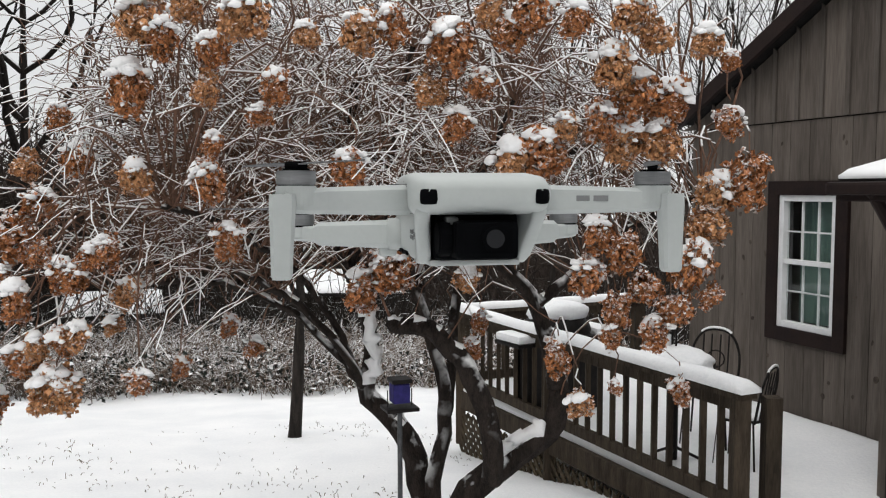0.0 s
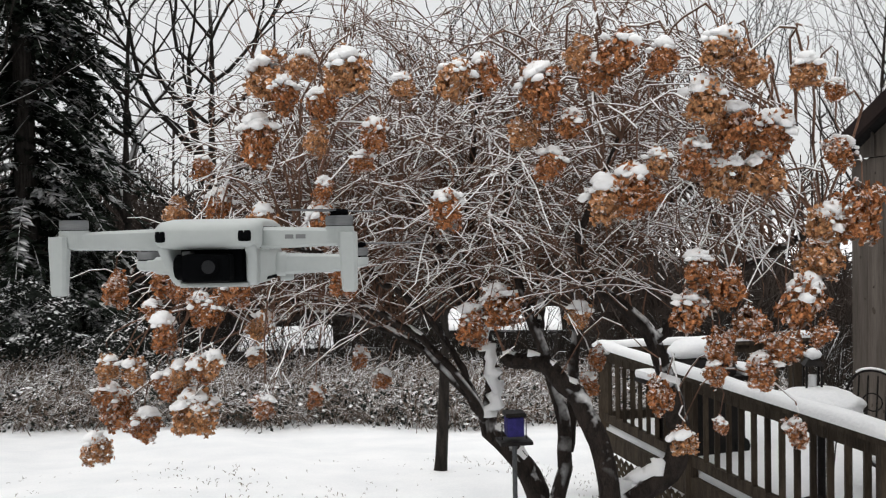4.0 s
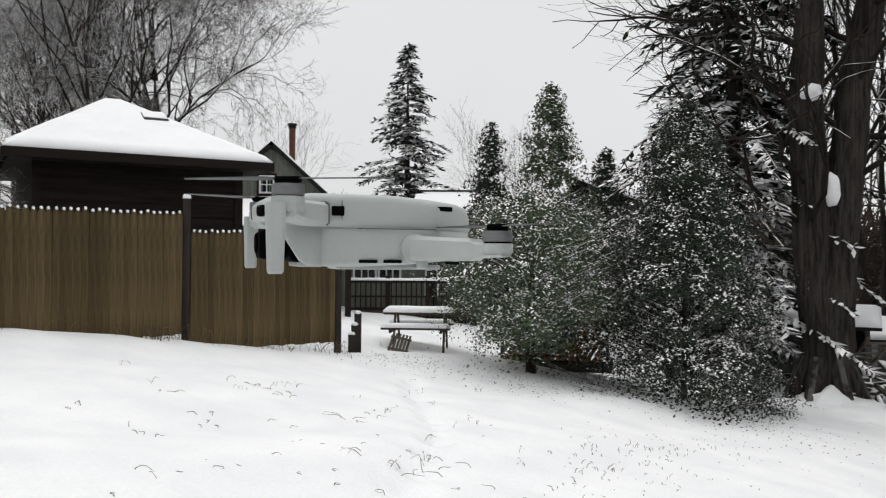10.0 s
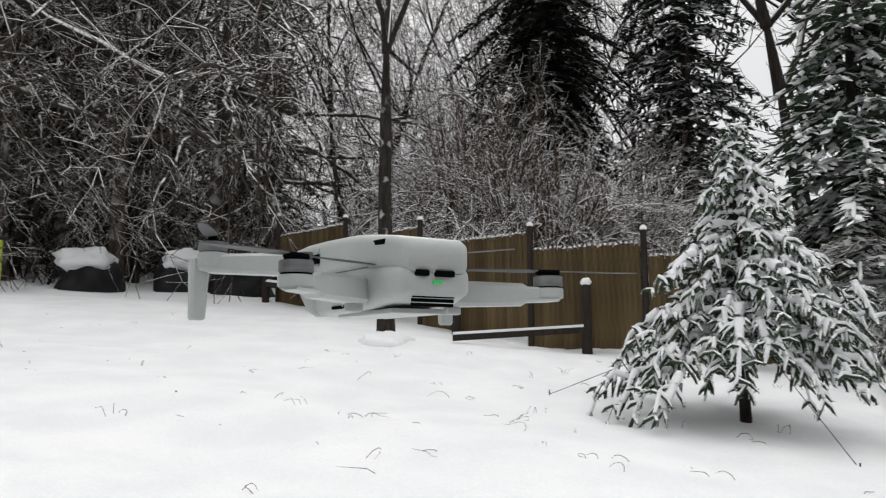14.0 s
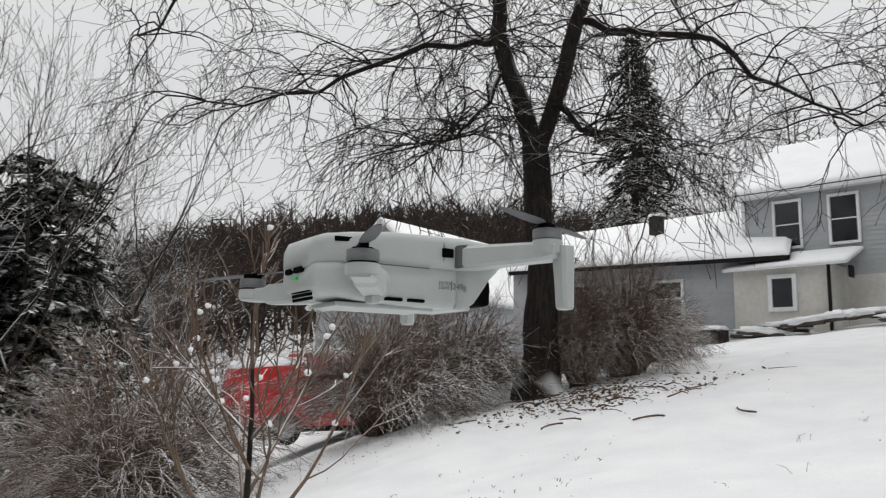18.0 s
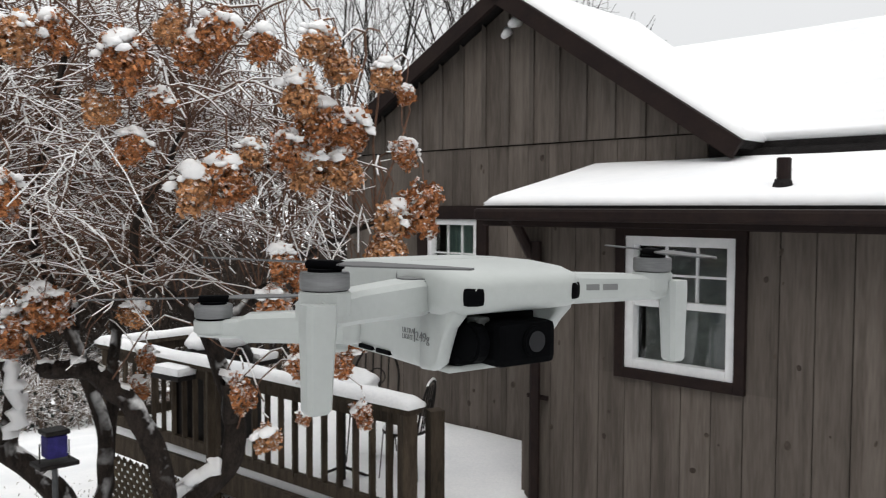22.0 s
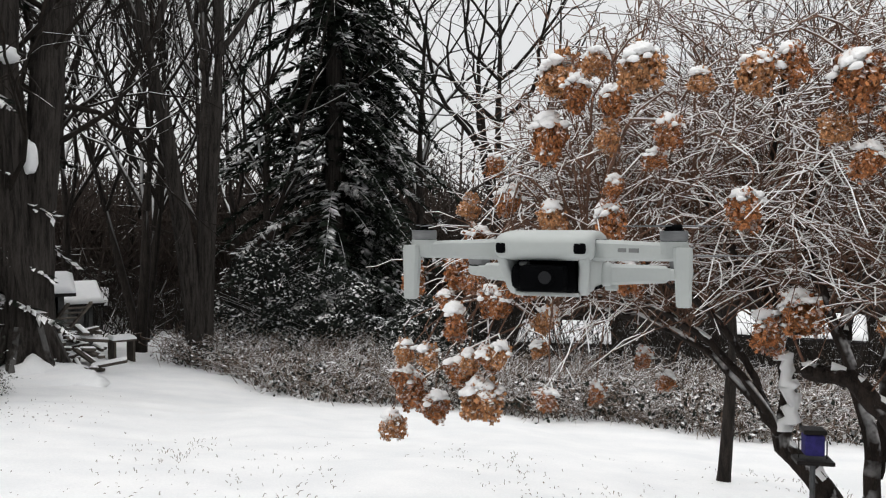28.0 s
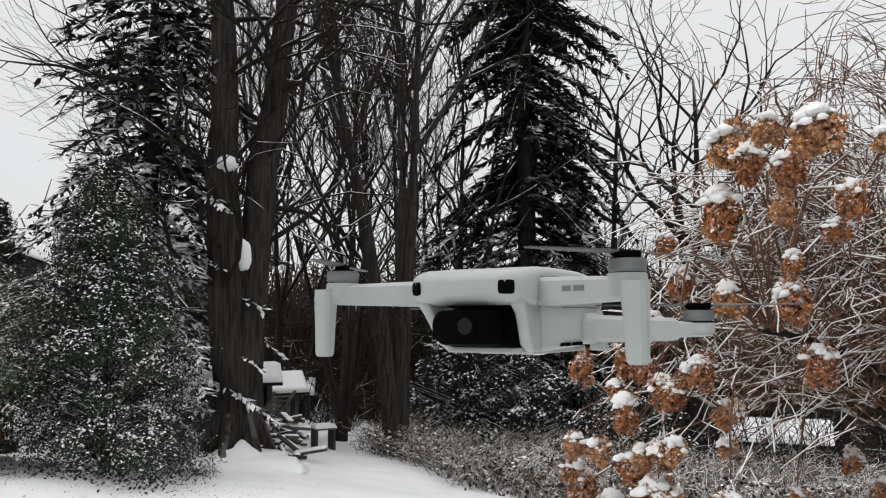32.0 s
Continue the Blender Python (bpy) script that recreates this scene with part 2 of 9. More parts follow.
iron = material("black wrought iron", (0.012, 0.011, 0.011), (0.02, 0.017, 0.016), rough=0.55, scale=30, bump=0.1, metal=0.3)
red_paint = material("red truck paint", (0.55, 0.018, 0.022), (0.42, 0.012, 0.016), rough=0.35, scale=2, bump=0.02, spec=0.5)
rubber = material("black rubber", (0.012, 0.012, 0.012), (0.02, 0.02, 0.02), rough=0.8, scale=10, bump=0.1)
car_paint = material("silver car paint", (0.30, 0.32, 0.34), (0.26, 0.28, 0.30), rough=0.3, scale=2, bump=0, metal=0.5)
log_bark = material("split log side", (0.12, 0.065, 0.035), (0.06, 0.035, 0.02), rough=0.9, scale=10, bump=0.4)
log_end = material("split log end", (0.34, 0.19, 0.085), (0.20, 0.10, 0.045), rough=0.85, scale=12, bump=0.3, island=-0.35)
drone_grey = material("pale grey drone plastic", (0.420, 0.446, 0.437), (0.395, 0.42, 0.411), rough=0.45, scale=60, bump=0.015, spec=0.4)
drone_seam = plain("dark grey plastic seam", (0.10, 0.105, 0.105), 0.5)
drone_black = material("black gimbal plastic", (0.0016, 0.0018, 0.0022), (0.0026, 0.0028, 0.0034), rough=0.8, scale=60, bump=0.02, spec=0.03)
lens_glass = plain("camera lens glass", (0.002, 0.0025, 0.004), 0.12, 0.0, 0.25)
motor_metal = material("brushed motor aluminium", (0.24, 0.245, 0.25), (0.17, 0.175, 0.18), rough=0.5, scale=30, bump=0.02, metal=0.55, stretch=(1, 1, 9))
blade_mat = plain("dark grey propeller plastic", (0.11, 0.112, 0.115), 0.6, 0.0, 0.2)
pole_metal = material("dull grey pole metal", (0.10, 0.105, 0.11), (0.06, 0.062, 0.065), rough=0.5, scale=20, bump=0.05, metal=0.5)
ink = plain("printed grey ink", (0.16, 0.165, 0.165), 0.6)
yellow_net = plain("yellow-green plastic tube", (0.45, 0.58, 0.05), 0.5)
net_mat = plain("white goal net", (0.5, 0.5, 0.48), 0.9)
purple = material("purple feeder cloth", (0.035, 0.03, 0.16), (0.02, 0.018, 0.09), rough=0.7, scale=30, bump=0.2)
chimney_metal = material("rusty flue pipe", (0.16, 0.075, 0.05), (0.08, 0.04, 0.03), rough=0.7, scale=8, bump=0.2, metal=0.3)
pot_mat = material("dark glazed pot", (0.06, 0.05, 0.045), (0.03, 0.028, 0.026), rough=0.6, scale=12, bump=0.2)
stone = material("bank stone", (0.12, 0.105, 0.09), (0.06, 0.055, 0.05), rough=0.9, scale=10, bump=0.6, snow=(0.3, 0.7, 0.9, 3))
red_plastic = plain("red shovel shaft", (0.35, 0.03, 0.025), 0.45)
curtain = material("pale green curtain", (0.20, 0.30, 0.26), (0.12, 0.19, 0.17), rough=0.9, scale=3, bump=0.2, stretch=(14, 14, 0.4))
curtain_grey = material("dull grey blind", (0.19, 0.20, 0.19), (0.13, 0.14, 0.135), rough=0.9, scale=3, bump=0.2, stretch=(2, 2, 9))
# the dimness of unlit rooms is put into this dark grey
dark_room = plain("room grey with shade painted in", (0.075, 0.08, 0.078), 0.9)
straw = material("dead grass", (0.15, 0.108, 0.068), (0.075, 0.055, 0.037), rough=0.9, scale=6, bump=0, island=0.4)


def glass_material():
    m = bpy.data.materials.new("window glass")
    m.use_nodes = True
    n, k = m.node_tree.nodes, m.node_tree.links
    b = n["Principled BSDF"]
    b.inputs["Base Color"].default_value = (0.9, 0.95, 0.95, 1)
    b.inputs["Roughness"].default_value = 0.02
    b.inputs["Transmission Weight"].default_value = 1.0
    b.inputs["IOR"].default_value = 1.45
    return m


glass = glass_material()
ice = plain("clear ice", (0.7, 0.75, 0.78), 0.1, 0.0, 0.6)


# ---- building blocks ----
def mesh_data(name, verts, faces, mat, smooth=False):
    """A mesh from arrays; faces: one array of equal-sized faces, or a list."""
    me = bpy.data.meshes.new(name)
    if isinstance(faces, np.ndarray):
        v, f = np.asarray(verts, np.float32), faces.astype(np.int32)
        n, k = f.shape
        me.vertices.add(len(v))
        me.vertices.foreach_set("co", v.ravel())
        me.loops.add(n * k)
        me.loops.foreach_set("vertex_index", f.ravel())
        me.polygons.add(n)
        me.polygons.foreach_set("loop_start", np.arange(0, n * k, k, dtype=np.int32))
        me.polygons.foreach_set("loop_total", np.full(n, k, np.int32))
        me.update(calc_edges=True)
    else:
        me.from_pydata([tuple(v) for v in verts], [], faces)
        me.update()
    if smooth:
        me.polygons.foreach_set("use_smooth", [True] * len(me.polygons))
    me.materials.append(mat)
    return me


def thing(name, x=0, y=0, z=0, rz=0, label="", category="", group="", kind=""):
    ob = new(name)
    ob.matrix_basis = pose(x, y, z, 0, 0, rz)
    return tagged(ob, label, category, group, kind)


def add_mesh(name, me, parent=None, m=None, label="", kind=""):
    ob = new(name, me)
    ob.parent = parent
    if m is not None:
        ob.matrix_basis = m
    return tagged(ob, label, "", "", kind)


def part(name, bm, mat, parent=None, label="", smooth=False):
    me = bpy.data.meshes.new(name)
    bm.to_mesh(me)
    bm.free()
    if smooth:
        me.polygons.foreach_set("use_smooth", [True] * len(me.polygons))
    me.materials.append(mat)
    return add_mesh(name, me, parent, None, label)


def box_bm(sx, sy, sz, cx=0, cy=0, cz=0, bevel=0.0, bm=None, rot=None):
    bm = bm or bmesh.new()
    r = bmesh.ops.create_cube(bm, size=1.0)
    m = Matrix.Translation((cx, cy, cz)) @ (rot or Matrix.Identity(4)) @ Matrix.Diagonal((sx, sy, sz, 1))
    bmesh.ops.transform(bm, matrix=m, verts=r["verts"])
    if bevel:
        edges = {e for v in r["verts"] for e in v.link_edges}
        bmesh.ops.bevel(bm, geom=list(edges), offset=bevel, segments=2, profile=0.6, affect="EDGES")
    return bm


def cyl_bm(r, h, cx=0, cy=0, cz=0, seg=16, r2=None, bm=None, rot=None, bevel=0.0):
    bm = bm or bmesh.new()
    g = bmesh.ops.create_cone(bm, cap_ends=True, segments=seg, radius1=r, radius2=r if r2 is None else r2, depth=h)
    bmesh.ops.transform(bm, matrix=Matrix.Translation((cx, cy, cz)) @ (rot or Matrix.Identity(4)), verts=g["verts"])
    if bevel:
        edges = {e for v in g["verts"] for e in v.link_edges if abs(e.calc_face_angle(0)) > 0.9}
        bmesh.ops.bevel(bm, geom=list(edges), offset=bevel, segments=2, affect="EDGES")
    return bm


def loft_bm(rings, bm=None, cap=True):
    bm = bm or bmesh.new()
    rows = [[bm.verts.new(p) for p in ring] for ring in rings]
    for a, b in zip(rows, rows[1:]):
        for i in range(len(a)):
            j = (i + 1) % len(a)
            bm.faces.new((a[i], a[j], b[j], b[i]))
    if cap:
        bm.faces.new(rows[0][::-1])
        bm.faces.new(rows[-1])
    bmesh.ops.recalc_face_normals(bm, faces=bm.faces[:])
    return bm


def tubes(segs, k=4):
    """Tapered prisms: rows of x0, y0, z0, x1, y1, z1, r0, r1."""
    s = np.asarray(segs, float).reshape(-1, 8)
    p0, p1, r0, r1 = s[:, :3], s[:, 3:6], s[:, 6], s[:, 7]
    d = p1 - p0
    d /= np.linalg.norm(d, axis=1, keepdims=True) + 1e-9
    ref = np.where(np.abs(d[:, 2:3]) > 0.9, [[1.0, 0, 0]], [[0, 0, 1.0]])
    a = np.cross(d, ref)
    a /= np.linalg.norm(a, axis=1, keepdims=True) + 1e-9
    b = np.cross(a, d)
    ang = np.arange(k) * 2 * np.pi / k
    ring = np.cos(ang)[None, :, None] * a[:, None] + np.sin(ang)[None, :, None] * b[:, None]
    v = np.concatenate([p0[:, None] + r0[:, None, None] * ring, p1[:, None] + r1[:, None, None] * ring], 1)
    base = (np.arange(len(s)) * 2 * k)[:, None, None]
    i = np.arange(k)
    j = (i + 1) % k
    f = base + np.stack([i, j, j + k, i + k], 1)[None]
    return v.reshape(-1, 3), f.reshape(-1, 4)


def limbs(segs, k=8, ridge=None):
    """Like tubes(), but rows that follow on from one another share their rings, with no gaps at the bends."""
    s = np.asarray(segs, float)[:, :8]
    verts, faces = [], []
    ang = np.arange(k) * 2 * np.pi / k
    n, i = 0, 0
    while i < len(s):
        j = i
        while j + 1 < len(s) and np.abs(s[j + 1, :3] - s[j, 3:6]).max() < 1e-6:
            j += 1
        pts = np.concatenate([s[i:j + 1, :3], s[j:j + 1, 3:6]])
        rad = np.concatenate([s[i:j + 1, 6], s[j:j + 1, 7]])
        d = unit(np.diff(pts, axis=0))
        t = unit(np.concatenate([d[:1], d[:-1] + d[1:], d[-1:]]))
        a = unit(np.cross(t[0], [0.31, 0.95, 0.05] if abs(t[0][2]) > 0.7 else [0.0, 0.0, 1.0]))
        for m in range(len(pts)):
            a = unit(a - t[m] * (a @ t[m]))
            b = np.cross(t[m], a)
            r = np.full(k, rad[m])
            if ridge is not None:
                r = r * (1 + ridge(ang, pts[m][2]))
            verts.append(pts[m] + r[:, None] * (np.cos(ang)[:, None] * a + np.sin(ang)[:, None] * b))
            if m:
                p, q = n - k + np.arange(k), n - k + (np.arange(k) + 1) % k
                faces.append(np.stack([p, q, q + k, p + k], 1))
            n += k
        i = j + 1
    return np.concatenate(verts), np.concatenate(faces)


def cards(c, along, side, length, width):
    """Diamond leaves: centre, direction, sideways direction, size."""
    al, si = along * np.reshape(length, (-1, 1)) / 2, side * np.reshape(width, (-1, 1)) / 2
    v = np.stack([c - al, c + si - al * 0.1, c + al, c - si - al * 0.1], 1)
    return v.reshape(-1, 3), np.arange(len(c) * 4).reshape(-1, 4)


def unit(v):
    return v / (np.linalg.norm(v, axis=-1, keepdims=True) + 1e-9)


def join(pieces):
    vs, fs, n = [], [], 0
    for v, f in pieces:
        vs.append(v)
        fs.append(f + n)
        n += len(v)
    return np.concatenate(vs), np.concatenate(fs)


def smooth_step(a, b, x):
    t = np.clip((np.asarray(x, float) - a) / (b - a), 0, 1)
    return t * t * (3 - 2 * t)


def ground_z(x, y):
    """The lawn: it falls to the north, and to the north-east beyond the house."""
    x, y = np.asarray(x, float), np.asarray(y, float)
    far = np.clip(y, -30, 24) + 8 * np.tanh((y - np.clip(y, -30, 24)) / 30)
    z = 0.12 - 0.142 * far + 0.03 * far * smooth_step(-8, -20, x) - 0.1 * smooth_step(-3, -9, x)
    east = np.minimum(np.maximum(x - 5, 0), 26)
    z = z - 0.08 * east * smooth_step(-9, 0, y)
    z = z + 13 * smooth_step(34, 105, x) + 0.27 * smooth_step(5, 11, x) * smooth_step(-1, -5, y)
    z = z + 0.8 * smooth_step(-21, -33, y) * smooth_step(0, 6, x)
    z = z - 0.50 * smooth_step(13.5, 17, x) * smooth_step(26, 21, x) * smooth_step(-10.5, -7.5, y) * smooth_step(1.5, -1.5, y)  # the drive lies lower
    z = z + 0.035 * np.sin(x * 0.9 + 1.3) * np.sin(y * 0.7 + 0.4) + 0.02 * np.sin(x * 2.1 + y * 1.3)
    return z


def gz(x, y):
    return float(ground_z(x, y))


def grow(rng, p, d, length, r, level, out, wander=0.18, up=0.05, ratio=0.62, kids=3, angle=0.75, steps=5, least=0.004, droop=0.0, taper=0.55):
    """A limb and its branches, as rows for tubes() with the level last."""
    step = length / steps
    q, dirn, rad = np.array(p, float), np.array(d, float), r
    nodes = []
    for i in range(steps):
        dirn = unit(dirn + rng.normal(0, wander, 3) + [0, 0, up - droop * (i / steps)])
        q2 = q + dirn * step
        r2 = max(r * (1 - (1 - taper) * (i + 1) / steps), least)
        out.append((*q, *q2, rad, r2, level))
        q, rad = q2, r2
        nodes.append((q.copy(), dirn.copy(), rad, (i + 1) / steps))
    if level <= 0:
        return
    for c in range(kids):
        f = 0.35 + 0.65 * (c + rng.random() * 0.8) / kids
        q, dirn, rad, _ = nodes[min(int(f * steps), steps - 1)]
        a = unit(np.cross(dirn, rng.normal(0, 1, 3)))
        nd = unit(dirn * np.cos(angle) + a * np.sin(angle) * (0.7 + 0.6 * rng.random()))
        grow(rng, q, nd, length * ratio * (0.75 + 0.5 * rng.random()), max(rad * 0.68, least), level - 1, out, wander * 1.1, up, ratio, kids, angle, max(3, steps - 1), least, droop * 1.3, taper)
    q, dirn, rad, _ = nodes[-1]
    grow(rng, q, dirn, length * ratio, rad * 0.9, level - 1, out, wander, up, ratio, kids, angle, max(3, steps - 1), least, droop * 1.2, taper)


# ---- the ground: one sheet of snow ----
def axis_steps(fine=()):
    a = [0.0]
    while a[-1] < 420:
        a.append(a[-1] + (0.22 if a[-1] < 9 else 0.5 if a[-1] < 26 else a[-1] * 0.06))
    a = np.array([-v for v in a[:0:-1]] + a)
    return np.unique(np.concatenate([a, np.arange(*fine)])) if fine else a


gx, gy = np.meshgrid(axis_steps((-10.6, -4.2, 0.07)), axis_steps((-0.2, 1.5, 0.06)), indexing="ij")
rg = np.random.default_rng(3)
gh = ground_z(gx, gy)
near = np.exp(-(gx**2 + gy**2) / 900)
for fx, fy, ph, amp in ((3.1, 2.3, 0.2, 0.012), (5.7, -4.4, 1.9, 0.008), (-7.9, 6.1, 0.7, 0.006), (1.3, 1.9, 2.4, 0.02)):
    gh = gh + amp * near * np.sin(fx * gx + fy * gy + ph)
# footprints across the lawn
for i in range(26):
    s = i / 25
    fx0 = -4.6 - 5.6 * s + (0.11 if i % 2 else -0.11)
    fy0 = 0.3 + 0.2 * math.sin(s * 5) + s * 0.7
    gh = gh - 0.085 * np.exp(-(((gx - fx0) / 0.14) ** 2 + ((gy - fy0) / 0.10) ** 2))
gi = np.arange(gx.size).reshape(gx.shape)
gf = np.stack([gi[:-1, :-1], gi[1:, :-1], gi[1:, 1:], gi[:-1, 1:]], -1).reshape(-1, 4)
ground = add_mesh("ground", mesh_data("ground", np.stack([gx, gy, gh], -1).reshape(-1, 3), gf, snow_mat, True))
tagged(ground, "snow-covered sloping lawn with footprints", "ground", "", "structure")


def snow_slab(name, corners, thick, parent, n=(24, 16), mat=None, seed=0, lump=0.25, label="", ripple=0.0):
    """Settled snow on a flat or sloping quad, rounded off at the edges. Corners in order round the quad."""
    a, b, c, d = (np.array(p, float) for p in corners)
    up = unit(np.cross(b - a, d - a))
    up = up if up[2] > 0 else -up
    s, t = np.meshgrid(np.linspace(0, 1, n[0]), np.linspace(0, 1, n[1]), indexing="ij")
    base = a * ((1 - s) * (1 - t))[..., None] + b * (s * (1 - t))[..., None] + c * (s * t)[..., None] + d * ((1 - s) * t)[..., None]
    ls, lt = np.linalg.norm(b - a), np.linalg.norm(d - a)
    edge = np.minimum(np.minimum(s, 1 - s) * ls, np.minimum(t, 1 - t) * lt) / (thick * 0.9)
    e = np.sqrt(np.clip(1 - (1 - np.clip(edge, 0, 1)) ** 2, 0, 1))
    r = np.random.default_rng(seed)
    w = sum(np.sin(base @ r.normal(0, f, 3) + r.random() * 6) for f in (1.2, 2.5, 5, 9)) / 4
    h = thick * (0.35 + 0.65 * e) * (1 + lump * w)
    h = h + ripple * np.sin(t * lt * 2 * np.pi / 0.145 + 0.8 * np.sin(s * ls * 3)) * np.clip(0.4 + w, 0, 1)
    top = base + up * h[..., None]
    k = n[0] * n[1]
    i = np.arange(k).reshape(n)
    f = [np.stack([i[:-1, :-1], i[1:, :-1], i[1:, 1:], i[:-1, 1:]], -1).reshape(-1, 4)]
    for line in (i[0], i[-1], i[:, 0], i[:, -1]):
        f.append(np.stack([line[:-1], line[1:], line[1:] + k, line[:-1] + k], -1))
    me = mesh_data(name, np.concatenate([top.reshape(-1, 3), base.reshape(-1, 3)]), np.concatenate(f), mat or roof_snow, True)
    bm = bmesh.new()
    bm.from_mesh(me)
    bmesh.ops.recalc_face_normals(bm, faces=bm.faces[:])
    bm.to_mesh(me)
    bm.free()
    return add_mesh(name, me, parent, None, label)


def slab(name, corners, thick, mat, parent, label=""):
    a = [Vector(p) for p in corners]
    up = (a[1] - a[0]).cross(a[3] - a[0]).normalized()
    up = up if up.z > 0 else -up
    bm = loft_bm([[p - up * thick for p in a], a])
    return part(name, bm, mat, parent, label)


def board(u0, u1, z0, zl, zr, v, thick=0.022):
    """One upright board with a level or raked top, standing proud of v."""
    return loft_bm([[(u0, v, z0), (u1, v, z0), (u1, v, zr), (u0, v, zl)], [(u0, v - thick, z0), (u1, v - thick, z0), (u1, v - thick, zr), (u0, v - thick, zl)]])


def boarding(parent, u0, u1, z0, top, v, width, holes=(), mat=None, gap=0.006, name="board", thick=0.022):
    """Upright boards from u0 to u1, cut round the holes (ua, ub, za, zb)."""
    count = max(1, round((u1 - u0) / width))
    w = (u1 - u0) / count
    for i in range(count):
        a, b = u0 + i * w + gap / 2, u0 + (i + 1) * w - gap / 2
        spans = [(a, b, z0, top(a), top(b))]
        for ua, ub, za, zb in holes:
            cut = []
            for sa, sb, lo, tl, tr in spans:
                if sb <= ua or sa >= ub or min(tl, tr) <= za or lo >= zb:
                    cut.append((sa, sb, lo, tl, tr))
                    continue
                cut.append((sa, sb, lo, za, za))
                cut.append((sa, sb, zb, tl, tr))
                if sa < ua:
                    cut.append((sa, ua, za, zb, zb))
                if sb > ub:
                    cut.append((ub, sb, za, zb, zb))
            spans = cut
        for sa, sb, lo, tl, tr in spans:
            if min(tl, tr) > lo + 0.01 and sb > sa + 0.004:
                part(name, board(sa, sb, lo, tl, tr, v, thick), mat or siding, parent)


def backing(parent, u0, u1, z0, z1, v, holes, mat=None, thick=0.12):
    """The wall behind the boards, open at the holes."""
    us = sorted({u0, u1, *(x for h in holes for x in h[:2])})
    bm = bmesh.new()
    for a, b in zip(us, us[1:]):
        cuts = sorted((h[2], h[3]) for h in holes if h[0] <= a + 1e-6 and h[1] >= b - 1e-6)
        lo = z0
        for za, zb in [*cuts, (z1, z1)]:
            if za > lo + 1e-4:
                box_bm(b - a, thick, za - lo, (a + b) / 2, v + thick / 2, (za + lo) / 2, bm=bm)
            lo = zb
    return part("wall", bm, mat or shingle, parent)


def window(parent, u0, u1, z0, z1, v, grid=(3, 2), casing=0.07, frame_w=0.045, case_mat=None, name="window", lower=None, sash=True):
    """A double-hung window in an opening of the wall at v: dark casing, white frame, two sashes, bars and glass."""
    w = new(name)
    w.parent = parent
    tagged(w, "double-hung window with white frame and dark brown casing" if case_mat is None else "window with painted frame")
    cu, cz, su, sz = (u0 + u1) / 2, (z0 + z1) / 2, u1 - u0, z1 - z0
    if casing:
        for nm, x, z, a, b in (("casing_board", u0 - casing / 2, cz, casing, sz + 2 * casing), ("casing_board", u1 + casing / 2, cz, casing, sz + 2 * casing), ("head_casing", cu, z1 + casing / 2, su, casing), ("sill_board", cu, z0 - casing / 2, su, casing)):
            part(nm, box_bm(a, 0.05, b, x, v - 0.03, z, 0.004), case_mat or trim_brown, w)
    for nm, x, z, a, b in (("stile", u0 + frame_w / 2, cz, frame_w, sz), ("stile", u1 - frame_w / 2, cz, frame_w, sz), ("head", cu, z1 - frame_w / 2, su - 2 * frame_w, frame_w), ("sill", cu, z0 + frame_w / 2, su - 2 * frame_w, frame_w)):
        part(nm, box_bm(a, 0.07, b, x, v, z, 0.004), white_paint, w)
    bm = bmesh.new()
    a0, a1, b0, b1 = u0 + frame_w, u1 - frame_w, z0 + frame_w, z1 - frame_w
    mid = (b0 + b1) / 2
    if sash:
        box_bm(a1 - a0, 0.045, 0.04, cu, v + 0.005, mid, 0.003, bm)
    for lo, hi, cells, dv in ((mid if sash else b0, b1, grid, 0.01), (b0, mid, lower, 0.03)):
        if not cells:
            continue
        for i in range(1, cells[0]):
            box_bm(0.012, 0.02, hi - lo, a0 + (a1 - a0) * i / cells[0], v + dv, (lo + hi) / 2, 0, bm)
        for i in range(1, cells[1]):
            box_bm(a1 - a0, 0.02, 0.012, cu, v + dv, lo + (hi - lo) * i / cells[1], 0, bm)
    part("glazing_bar", bm, white_paint, w)
    for lo, hi in ((mid, b1), (b0, mid)):
        p = part("pane", box_bm(a1 - a0, 0.004, hi - lo, cu, v + 0.02, (lo + hi) / 2), glass, w)
        p.visible_shadow = False
    return w


# ---- the board-sided house beside the deck; its own axes: u along the wall, v into the house ----
house = thing("house", 0, 0, 0, -68.6, "low house with grey-brown board siding and snow-covered roofs", "house")
V1, V2 = 4.02, 5.0
h2 = (-2.40, -1.72, 0.625, 1.40)
backing(house, -3.13, -0.22, -0.6, 1.62, V1, [h2])
boarding(house, -3.13, -0.22, -0.6, lambda u: 1.56, V1, 0.186, [(h2[0] - 0.05, h2[1] + 0.05, h2[2] - 0.05, h2[3] + 0.05)])
window(house, *h2, V1, (3, 2), 0.06, 0.055)
APEX_U, APEX_Z = -4.08, 3.31
GABLE_ENDS = ((-6.25, 2.17), (-2.06, 1.99))
gable_top = lambda u: APEX_Z - 0.1 - abs(u - APEX_U) * (0.525 if u < APEX_U else 0.653)
h1 = (-5.05, -4.45, 0.375, 1.465)
backing(house, -6.2, -0.3, -0.9, 1.95, V2, [h1])
part("gable_wall", loft_bm([[(-6.2, V2, 1.95), (-2.2, V2, 1.95), (APEX_U, V2, 3.2)], [(-6.2, V2 + 0.1, 1.95), (-2.2, V2 + 0.1, 1.95), (APEX_U, V2 + 0.1, 3.2)]]), shingle, house)
boarding(house, -6.2, -3.1, -0.9, lambda u: 2.06, V2, 0.21, [(h1[0] - 0.05, h1[1] + 0.05, h1[2] - 0.05, h1[3] + 0.05)])
